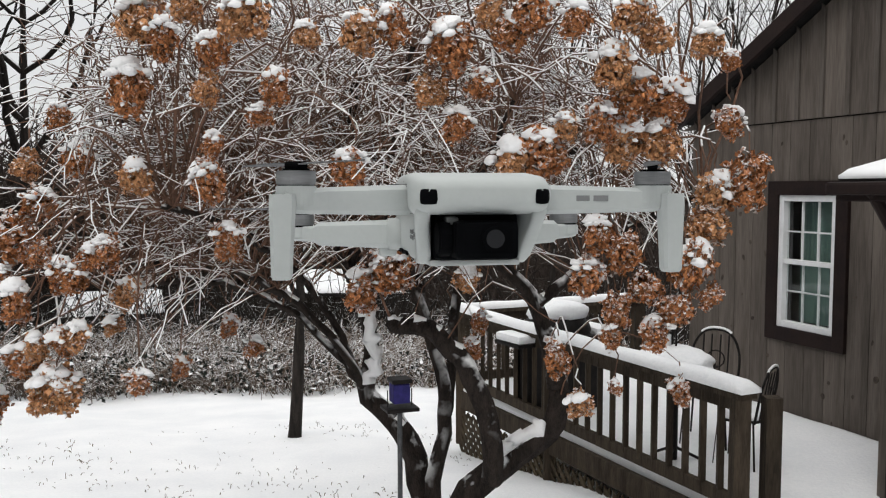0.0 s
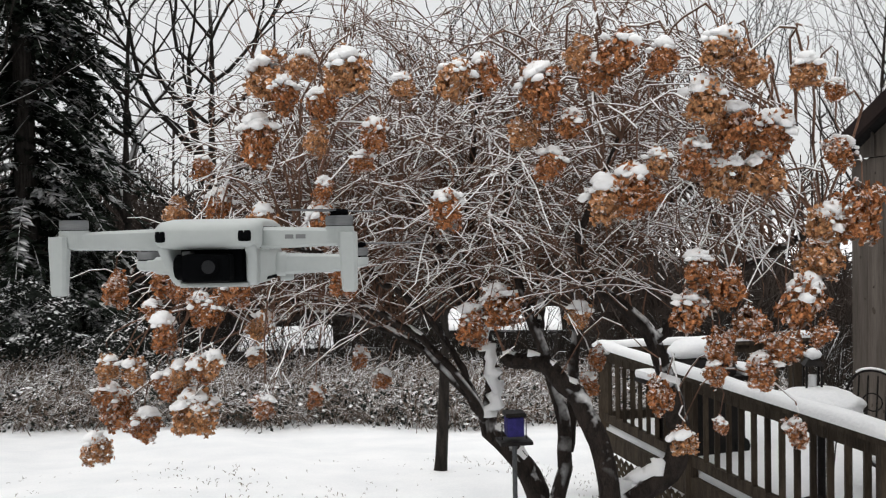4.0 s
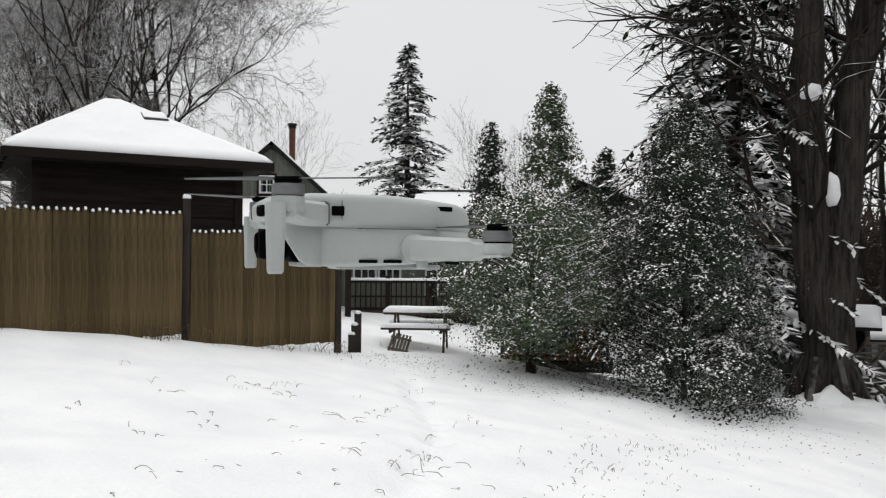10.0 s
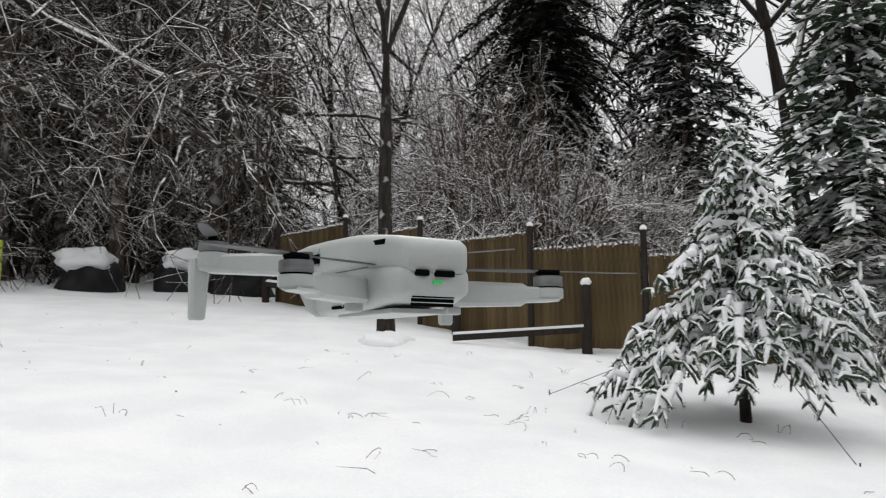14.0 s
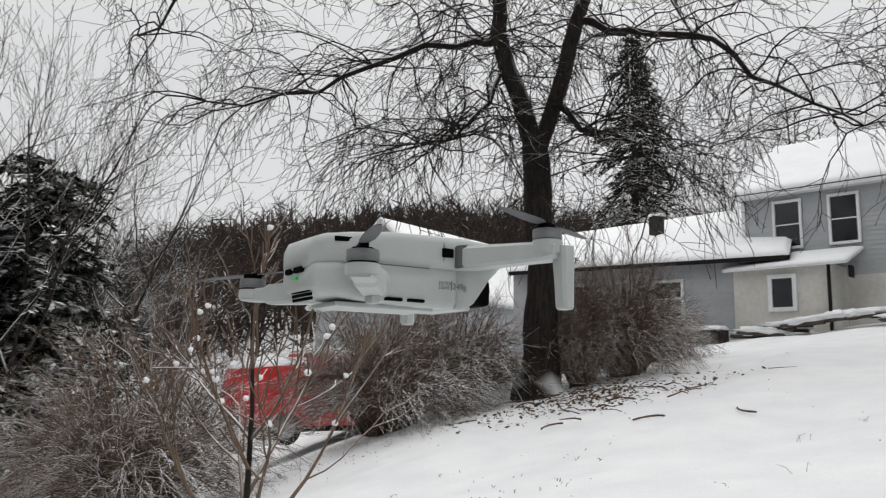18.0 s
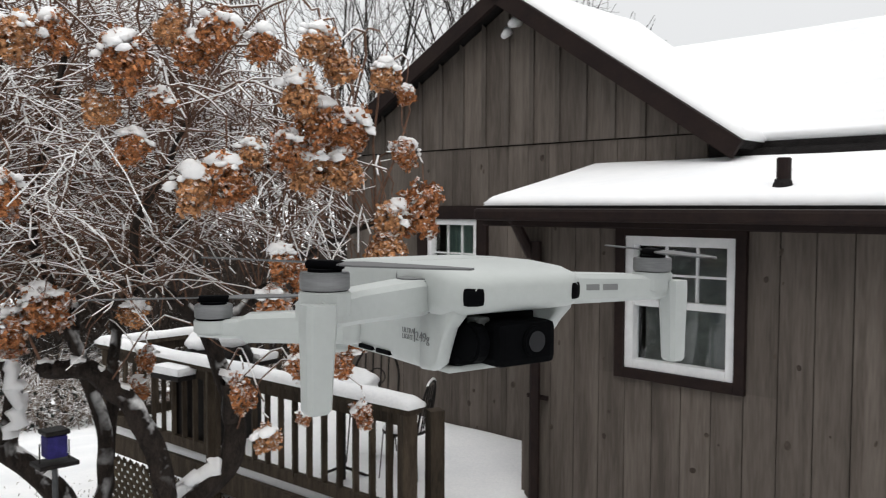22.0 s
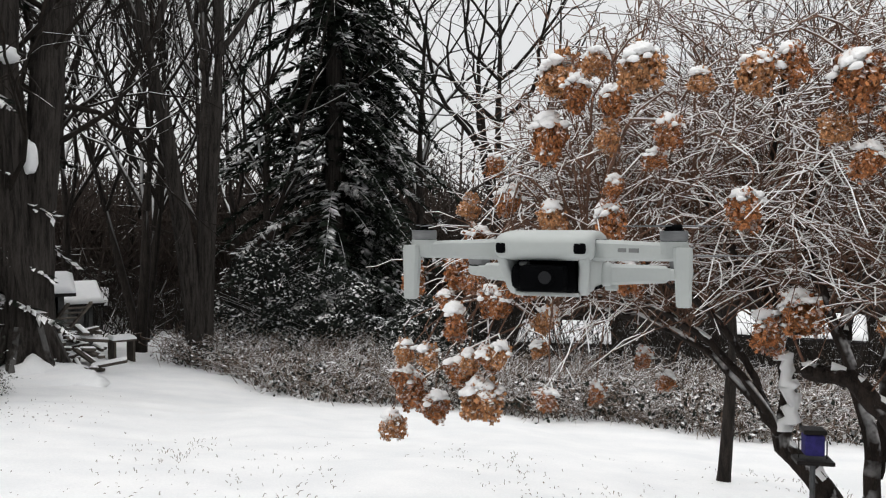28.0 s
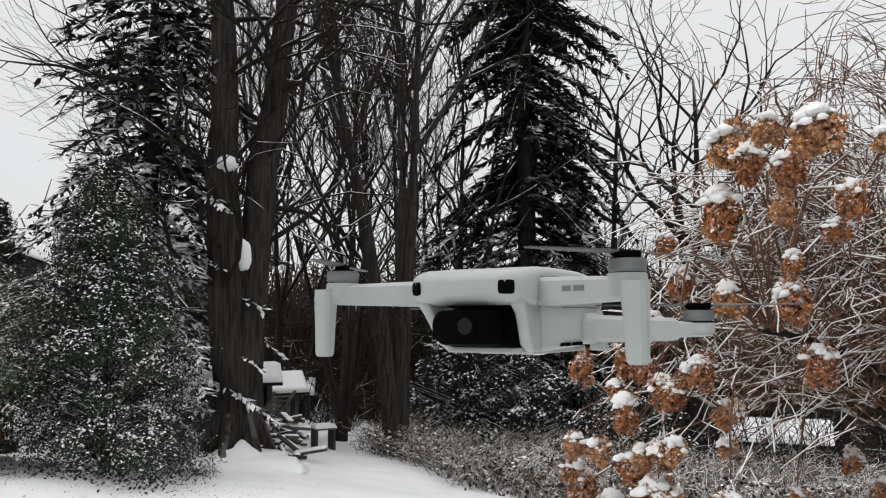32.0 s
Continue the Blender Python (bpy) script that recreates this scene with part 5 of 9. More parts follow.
def conifer(name, label, seed, h=9.0, width=3.6, mat=None, droop=0.35, whorl=0.30, per=6, spray=0.22, clear=0.06, power=0.85, fill=1.0, snowy=False, rag=0.25):
    rng = np.random.default_rng(seed)
    t = thing(name, label=label, category="conifer")
    tr = [(0, 0, -0.3, 0, 0, h * 0.5, h * 0.016 + 0.02, h * 0.010 + 0.01), (0, 0, h * 0.5, 0, 0, h, h * 0.010 + 0.01, 0.008)]
    br, c, al, si, ln = [], [], [], [], []
    z = h * clear
    lumps = []
    while z < h * 0.985:
        f = 1 - (z - h * clear) / (h * (1 - clear))
        reach = width / 2 * f**power
        n = max(3, int(per * (0.6 + 0.5 * f)))
        for k in range(n):
            a = rng.uniform(0, 2 * np.pi)
            L = reach * rng.uniform(1 - rag, 1 + rag * 0.6) + 0.08
            d = np.array([np.cos(a), np.sin(a), 0.0])
            lat = np.array([-d[1], d[0], 0.0])
            m = max(4, int(L / (spray * 0.42)))
            u = (np.arange(m) + 1.0) / m
            drop = droop * L * (u**1.7) * rng.uniform(0.7, 1.3) - 0.10 * L * u
            p = np.array([0, 0, z + rng.normal(0, 0.04)]) + d * (L * u)[:, None]
            p[:, 2] -= drop
            pts = np.concatenate([[[0, 0, z]], p])
            for i in range(0, m, 2):
                j = min(i + 2, m)
                br.append((*pts[i], *pts[j], 0.012 * f + 0.006, 0.010 * f + 0.004))
            if snowy and L > 0.25:
                for i in range(1, m):
                    if rng.random() < 0.5:
                        lumps.append((*(pts[i] + [0, 0, 0.03]), *(pts[min(i + 1, m)] + [0, 0, 0.03]), 0.03 + 0.02 * rng.random(), 0.02 + 0.02 * rng.random()))
            for sgn in (-1, 1):
                reps = max(1, int(fill))
                for _ in range(reps):
                    w = spray * (0.7 + 0.7 * (1 - np.abs(u - 0.5))) * rng.uniform(0.7, 1.3, m)
                    dirs = unit(lat * sgn * rng.uniform(0.5, 1.0, (m, 1)) + d * rng.uniform(0.3, 1.0, (m, 1)) + np.array([0, 0, 1]) * rng.normal(-0.15 - droop * 0.4, 0.22, (m, 1)))
                    c.append(p + dirs * w[:, None] * 0.45 + rng.normal(0, 0.02, (m, 3)))
                    al.append(dirs)
                    si.append(unit(np.cross(dirs, rng.normal(0, 0.35, (m, 3)) + [0, 0, 1])))
                    ln.append(w)
        z += whorl * (0.55 + 0.6 * f) * rng.uniform(0.8, 1.2)
    v, f = tubes(tr, 8)
    add_mesh("trunk", mesh_data("trunk", v, f, bark_furrowed, True), t)
    v, f = tubes(br, 3)
    add_mesh("branchwork", mesh_data("branches", v, f, bark), t, None, "", "stuff")
    ln = np.concatenate(ln)
    v, f = cards(np.concatenate(c), np.concatenate(al), np.concatenate(si), ln, ln * 0.30)
    add_mesh("foliage", mesh_data("foliage", v, f, mat or needle), t, None, "", "stuff")
    if lumps:
        v, f = tubes(lumps, 6)
        add_mesh("branch_snow", mesh_data("branch_snow", v, f, snow_mat, True), t, None, "", "stuff")
    return t


def leafy(name, label, seed, h=4.0, width=3.0, base=0.1, clumps=170, leaves=70, leaf=0.085, mat=None, shape="cone", category="tree", trunk_r=0.07, lump=0.30):
    """A dense broad-leaved evergreen of many small leaf clumps."""
    rng = np.random.default_rng(seed)
    t = thing(name, label=label, category=category)
    c, segs = [], []
    for i in range(clumps):
        f = rng.random() ** 0.9
        z = base * h + (h - base * h) * f
        prof = (1 - f ** 1.6) ** 0.9 * 0.92 + 0.05 if shape == "cone" else np.sqrt(max(0.02, 1 - (2 * f - 1) ** 2)) if shape == "ball" else np.sqrt(max(0.02, 1 - f**2))
        a = rng.uniform(0, 2 * np.pi)
        rr = width / 2 * prof * np.sqrt(rng.uniform(0.45, 1)) * (0.82 + 0.4 * rng.random() ** 2) * (1 + 0.12 * np.sin(3 * a + seed) + 0.10 * np.sin(7 * z + 2 * a + seed) + rng.normal(0, 0.10))
        p = np.array([np.cos(a) * rr, np.sin(a) * rr, z])
        c.append(p)
        segs.append((p[0] * 0.3, p[1] * 0.3, max(0.1, z - rr * 0.3), *p, 0.010, 0.005))
    c = np.array(c)
    n = clumps * leaves
    spread = rng.normal(0, 1, (n, 3)) * [0.5, 0.5, 0.10] * lump
    upper = (rng.random(n) < 0.30)[:, None]
    spread[:, 2] -= 0.9 * (spread[:, 0] ** 2 + spread[:, 1] ** 2) / max(lump, 0.05)
    spread = spread - np.where(upper, 0.0, rng.uniform(0.05, 0.75, (n, 1)) * lump) * [0, 0, 1]
    p = np.repeat(c, leaves, 0) + spread
    outw = unit(p * [1, 1, 0] + 1e-6)
    d = unit(rng.normal(0, 1, (n, 3)) * [1, 1, 0.6] + outw * 0.6)
    nrm = unit(rng.normal(0, 0.28, (n, 3)) + np.where(upper, outw * 0.55 + [0, 0, 1.0], outw * 0.9 + [0, 0, -0.25]))
    d = unit(d - nrm * (d * nrm).sum(1, keepdims=True))
    s = rng.uniform(0.7, 1.3, n) * leaf
    v, f = cards(p, d, unit(np.cross(d, nrm)), s, s * 0.55)
    v[:, 2] = np.maximum(v[:, 2], 0.0)
    add_mesh("foliage", mesh_data("foliage", v, f, mat or holly), t, None, "", "stuff")
    v, f = tubes(segs, 5)
    add_mesh("branchwork", mesh_data("branches", v, f, bark, True), t, None, "", "stuff")
    v, f = limbs([(0, 0, -0.2, 0, 0, h * 0.25, trunk_r, trunk_r * 0.85), (0, 0, h * 0.25, 0.02, 0, h * 0.55, trunk_r * 0.85, trunk_r * 0.6)], 9)
    add_mesh("trunk", mesh_data("trunk", v, f, bark, True), t)
    return t


def brush(name, label, seed, width=2.8, h=2.2, canes=420, mat=None, arch=0.9, category="shrub", low=12, side=3, fork=3, rad=0.006, clots=0):
    """A dome of canes that spring from the foot in all directions, arch over and fork towards their tips."""
    rng = np.random.default_rng(seed)
    t = thing(name, label=label, category=category)
    stems, segs = [], []
    for i in range(canes):
        a, e = rng.uniform(0, 2 * np.pi), np.arcsin(rng.uniform(np.sin(radians(low)), 1.0))
        d = np.array([np.cos(a) * np.cos(e) * width / 2, np.sin(a) * np.cos(e) * width / 2, np.sin(e) * h]) * rng.uniform(0.65, 1.08)
        p = np.array([np.cos(a), np.sin(a), 0]) * width * 0.10 * rng.random() + [0, 0, -0.08]
        n, sag = 8, arch * 0.5 * np.cos(e) * h
        swirl = np.array([-np.sin(a), np.cos(a), 0]) * rng.normal(0, 0.12) * width
        prev, r0 = p, rad * 1.35
        for j in range(1, n + 1):
            u = j / n
            q = p + d * u + swirl * u * u + [0, 0, sag * 1.6 * (u - u * u) - sag * 0.35 * u * u] + rng.normal(0, 0.022, 3) * u
            q[2] = max(q[2], 0.03)
            r1 = rad * (1.35 - 0.95 * u)
            (stems if j < 3 else segs).append((*prev, *q, r0, r1))
            if j > 2:
                for _ in range(fork if j > 3 else 1):
                    w = unit(rng.normal(0, 1, 3) * [1, 1, 0.7] + unit(q - prev) * 1.3)
                    L = rng.uniform(0.10, 0.42) * (h / 2.2) ** 0.5
                    tip = q + w * L
                    tip[2] = max(tip[2], 0.02)
                    segs.append((*q, *tip, r1 * 0.7, r1 * 0.35))
            prev, r0 = q, r1
    v, f = tubes(stems, 4)
    add_mesh("stem_clump", mesh_data("stems", v, f, mat or twig_brown), t, None, "", "stuff")
    s = np.array(segs)
    v, f = tubes(s, side)
    add_mesh("cane_tangle", mesh_data("canes", v, f, mat or twig_brown), t, None, "", "stuff")
    if clots:
        k = rng.choice(len(s), clots)
        c, r = s[k, 3:6], rng.uniform(0.009, 0.021, (clots, 1))
        z = np.array([[0, 0, 1.0]])
        v, f = tubes(np.concatenate([c - z * r * 0.3, c + z * r * 0.8, r * 0.9, r * 0.5], 1), 6)
        add_mesh("seed_head_mass", mesh_data("seed_heads", v, f, trim_brown), t, None, "", "stuff")
        v, f = tubes(np.concatenate([c + z * r * 0.6, c + z * r * 1.7, r * 1.15, r * 0.35], 1), 6)
        add_mesh("tuft_snow", mesh_data("snow_tufts", v, f, snow_mat, True), t, None, "", "stuff")
    return t


def put(t, x, y, rz=0, s=1.0, dz=0.0, sz=None):
    t.matrix_basis = Matrix.Translation((x, y, gz(x, y) + dz)) @ Matrix.Rotation(radians(rz), 4, "Z")
    t.scale = (s, s, sz or s)
    return t


def again(t, x, y, rz=0, s=1.0, dz=0.0, sz=None):
    c = copy_thing(t, Matrix.Identity(4))
    return put(c, x, y, rz, s, dz, sz)


# ---- north and north-west: small tree, brambles, woods ----
put(bare_tree("young_tree", "slender dark young tree standing on the snowy lawn", 3, 4.6, 0.075, 4, 0.6, 2, 0.0, 0.05, 0.4), -1.54, 7.85)


def bramble_bank():
    """The bank of snowy brambles along the far edge of the lawn."""
    rng = np.random.default_rng(21)
    line = np.array([(-14.5, 12.6), (-12.0, 11.9), (-9.0, 10.9), (-6.5, 11.4), (-4.5, 12.4), (-2.2, 12.4), (0.5, 14.0), (4.0, 15.5)])
    segs, c = [], []
    for i in range(5200):
        t = rng.uniform(0, len(line) - 1.001)
        k = int(t)
        p = line[k] + (line[k + 1] - line[k]) * (t - k)
        back = rng.random() ** 1.3 * 4.2
        p = p + [-0.35 * back + rng.normal(0, 0.3), 0.9 * back + rng.normal(0, 0.2)]
        z = gz(*p)
        H = rng.uniform(0.35, 1.25) * (0.65 + 0.12 * back)
        a = rng.uniform(0, 2 * np.pi)
        d = np.array([np.cos(a), np.sin(a), 0]) * rng.uniform(0.3, 1.1)
        prev = np.array([*p, z - 0.05])
        for j in range(1, 6):
            u = j / 5
            q = np.array([*p, z]) + d * u + [0, 0, H * (1.6 * u - 0.75 * u * u)] + rng.normal(0, 0.04, 3)
            segs.append((*prev, *q, 0.008, 0.006))
            if j > 2 and rng.random() < 0.6:
                e = q + unit(rng.normal(0, 1, 3) + [0, 0, 0.4]) * rng.uniform(0.1, 0.35)
                segs.append((*q, *e, 0.005, 0.003))
            prev = q
        if back < 2.6 and rng.random() < 0.45:
            c.append([p[0] + rng.normal(0, 0.2), p[1] + rng.normal(0, 0.2), z + rng.uniform(0.02, 0.55)])
    t = thing("bramble_bank", label="tangled bank of brambles and low evergreens dusted with snow", category="shrubs", kind="stuff")
    v, f = tubes(segs, 3)
    add_mesh("cane_tangle", mesh_data("canes", v, f, twig_brown), t, None, "", "stuff")
    c = np.repeat(np.array(c), 9, 0)
    n = len(c)
    c = c + rng.normal(0, 0.16, (n, 3)) * [1, 1, 0.6]
    d = unit(rng.normal(0, 1, (n, 3)))
    v, f = cards(c, d, unit(np.cross(d, rng.normal(0, 0.6, (n, 3)) + [0, 0, 1])), rng.uniform(0.06, 0.12, n), rng.uniform(0.04, 0.07, n))
    add_mesh("foliage", mesh_data("foliage", v, f, ivy), t, None, "", "stuff")


bramble_bank()

maple = thing("maple_tree", label="old twin-stemmed maple with furrowed bark and snow-filled knots", category="tree")
ms = []
mr = np.random.default_rng(8)
bx, by = -13.5, 8.35
b0 = np.array([bx, by, gz(bx, by)])
rt = np.array([0.208, 0.978, 0.0])
left = curve([b0 + [0, 0, -0.3], b0 + [0, 0, 0.9], b0 - rt * 0.20 + [0, 0, 2.6], b0 - rt * 0.32 + [0, 0, 5.0], b0 - rt * 0.36 + [0, 0, 8.0], b0 - rt * 0.8 + [0, 0, 13]], 0.46, 0.16, ms, 16, 0.015, mr)
right = curve([b0 + [0, 0, 0.2], b0 + rt * 0.10 + [0, 0, 1.6], b0 + rt * 0.22 + [0, 0, 3.4], b0 + rt * 0.55 + [0, 0, 6.0], b0 + rt * 0.9 + [0, 0, 8.5], b0 + rt * 1.4 + [0, 0, 13]], 0.42, 0.15, ms, 16, 0.015, mr)
for k in range(7):
    a = k * 0.9
    ms.append((*(b0 + [np.cos(a) * 0.72, np.sin(a) * 0.72, -0.22]), *(b0 + [np.cos(a) * 0.27, np.sin(a) * 0.27, 0.75]), 0.13, 0.17))
bark_ridge = lambda a, z: 0.06 * np.sin(9 * a + 0.9 * np.sin(z * 2.1)) + 0.05 * np.sin(14 * a - 1.3 * np.sin(z * 1.4 + 1)) + 0.03 * np.sin(5 * a + z * 3)
v, f = limbs(ms, 36, bark_ridge)
add_mesh("trunk", mesh_data("trunk", v, f, bark_furrowed, True), maple)
out = []
for q in (left, right):
    for k in range(7, 17):
        for _ in range(2):
            a = mr.uniform(0, 6.28)
            grow(mr, q[k], unit(np.array([np.cos(a), np.sin(a), 0.5])), 2.4, 0.06, 2, out, 0.2, 0.05, 0.62, 3, 0.7, 5, 0.007)
v, f = tubes(np.array(out)[:, :8], 4)
add_mesh("crown", mesh_data("crown", v, f, twig_dark), maple)


def lump_bm(sx, sy, sz, seed, sub=3, rough=0.3, freq=1.6):
    bm = bmesh.new()
    bmesh.ops.create_icosphere(bm, subdivisions=sub, radius=1)
    off = Vector((seed * 1.7, seed * 0.9, seed * 2.3))
    for v in bm.verts:
        p = v.co.copy()
        k = 1 + rough * noise.noise(p * freq + off) + rough * 0.4 * noise.noise(p * freq * 2.7 + off)
        v.co = Vector((p.x * sx * k, p.y * sy * k, p.z * sz * k))
    return bm


for (x, y, z), sx, sz in (((-13.29, 7.945, 4.39), 0.18, 0.16), ((-13.17, 8.25, 2.68), 0.13, 0.30)):
    k = part("knot_snow", lump_bm(sx, sx, sz, z), snow_mat, maple, "", True)
    k.matrix_basis = Matrix.Translation((x, y, z))
for dx, dy, w, h in ((0.30, -0.05, 0.80, 0.26), (0.48, -0.20, 0.42, 0.36), (1.0, -0.5, 1.1, 0.14), (0.35, 0.30, 0.4, 0.24)):
    sk = part("root_snow", lump_bm(w, w, h, 4.4 + dx), snow_mat, maple, "", True)
    sk.matrix_basis = Matrix.Translation((bx + dx, by + dy, gz(bx + dx, by + dy) - 0.08))

tall = bare_tree("bare_tree", "tall bare maple with several dark stems", 31, 15, 0.33, 4, 0.42, 2, 0.0, 0.10, 0.50, 3, (bark_furrowed, twig_dark), 0.07, 0.6, 0.010, lean=0.085)
put(tall, -13.7, 12.6, 20)
slim = bare_tree("bare_tree", "slim bare forest tree with a dark trunk", 32, 13, 0.15, 4, 0.55, 2, 0.0, 0.10, 0.30, 1, (bark, twig_dark), 0.09, 0.6, 0.008)
put(slim, -16.2, 13.0, 0)
slim2 = bare_tree("bare_tree", "slim bare forest tree with fine dark twigs", 33, 14, 0.17, 4, 0.6, 2, 0.0, 0.08, 0.25, 2, (bark, twig), 0.10, 0.6, 0.008)
put(slim2, -18.2, 14.8, 140)
for x, y, a, k in ((-15.4, 14.2, 40, 0.95), (-14.9, 16.0, 220, 1.0), (-19.0, 12.6, 80, 1.15)):
    again(slim, x, y, a, k)
crooked = bare_tree("bare_tree", "crooked bare tree with open winding limbs", 37, 13, 0.23, 4, 0.7, 2, 0.0, 0.06, 0.42, 1, (bark, twig_dark), 0.12, 0.60, 0.010, 2, 0.70)
put(crooked, -13.6, 21.5, 0)
again(crooked, -11.6, 22.5, 130, 1.1)
for i, (x, y, k, a, s) in enumerate([(-20.5, 12.2, 1, 80, 0.9), (-21.5, 15.0, 0, 200, 1.05), (-22.5, 18.5, 0, 300, 1.0), (-19.5, 20.5, 1, 10, 1.1), (-24.5, 14.0, 1, 60, 0.9), (-25.0, 20.0, 0, 220, 1.1), (-5.0, 25.0, 0, 150, 0.7), (-1.5, 25.0, 1, 35, 0.9), (3.0, 24.0, 0, 270, 0.9), (7.5, 22.0, 1, 310, 0.9), (11.0, 21.0, 0, 45, 1.0), (9.0, 26.0, 1, 200, 1.1), (14.5, 24.0, 0, 100, 1.0)]):
    again(slim2 if k else slim, x, y, a, s)
hem = conifer("hemlock_tree", "dark hemlock with drooping boughs and little snow", 51, 19, 5.4, needle_dark, 0.62, 0.30, 8, 0.24, 0.05, 0.34, 3, False, 0.75)
put(hem, -13.7, 17.4, 0)
again(hem, -12.8, 18.3, 220, 0.42)
ev = leafy("evergreen_shrub", "dark evergreen shrub dusted with snow", 61, 2.6, 3.6, 0.02, 150, 60, 0.09, ivy, "dome", "shrub")
put(ev, -11.6, 14.6, 0, 1.0)
again(ev, -13.8, 15.2, 90, 1.2)
again(ev, -9.0, 14.6, 200, 0.8)

# ---- west: hollies, spruces ----
put(leafy("holly_tree", "large dense holly tree sprinkled with snow", 71, 4.7, 3.1, 0.0, 600, 150, 0.048, holly, "cone", trunk_r=0.045), -11.48, 4.92, 0, 1.0, -0.22)
put(leafy("holly_tree", "rounded olive-green holly tree with snow on its leaves", 72, 2.9, 3.2, 0.20, 400, 120, 0.046, holly_pale, "ball", trunk_r=0.09), -12.45, 2.80, 0)
spr = conifer("spruce_tree", "tall dark spruce with snow on its drooping boughs", 52, 12.5, 5.0, needle, 0.50, 0.26, 7, 0.23, 0.05, 0.6, 2, False, 0.45)
put(spr, -15.0, 7.3, 0)
put(leafy("holly_tree", "tall snow-dusted holly behind the house roofs", 73, 6.6, 3.0, 0.1, 170, 60, 0.11, holly_pale, "cone"), -20.9, 5.1, 0)
put(leafy("holly_tree", "narrow evergreen tree dusted with snow", 74, 5.8, 2.2, 0.1, 120, 55, 0.11, holly, "cone"), -23.0, 3.9, 0)
put(leafy("holly_tree", "small evergreen tree dusted with snow", 75, 5.6, 2.4, 0.1, 120, 55, 0.11, holly, "cone"), -24.3, 7.6, 0)
big_spruce = conifer("spruce_tree", "tall pointed spruce behind the far house", 53, 13.2, 7.6, needle, 0.32, 0.42, 9, 0.36, 0.06, 0.85, 2, False, 0.45)
put(big_spruce, -47.5, 3.0, 0, 1.0, 0.9)
wide = bare_tree("bare_tree", "broad bare tree with a wide fan of fine twigs", 34, 13, 0.36, 6, 0.60, 3, 0.10, 0.06, 0.25, 2, (bark, twig), 0.13, 0.57, 0.0050, 4, 0.34)
put(wide, -28.4, -6.6, 0, 0.92)
again(slim2, -25.3, -7.6, 130, 0.95)
again(wide, -26.5, -9.6, 130, 0.62)
again(slim2, -40, 6.5, 0, 0.55)
again(slim2, -44, -3.5, 90, 0.55)
again(slim2, -42, 8.5, 200, 0.6)

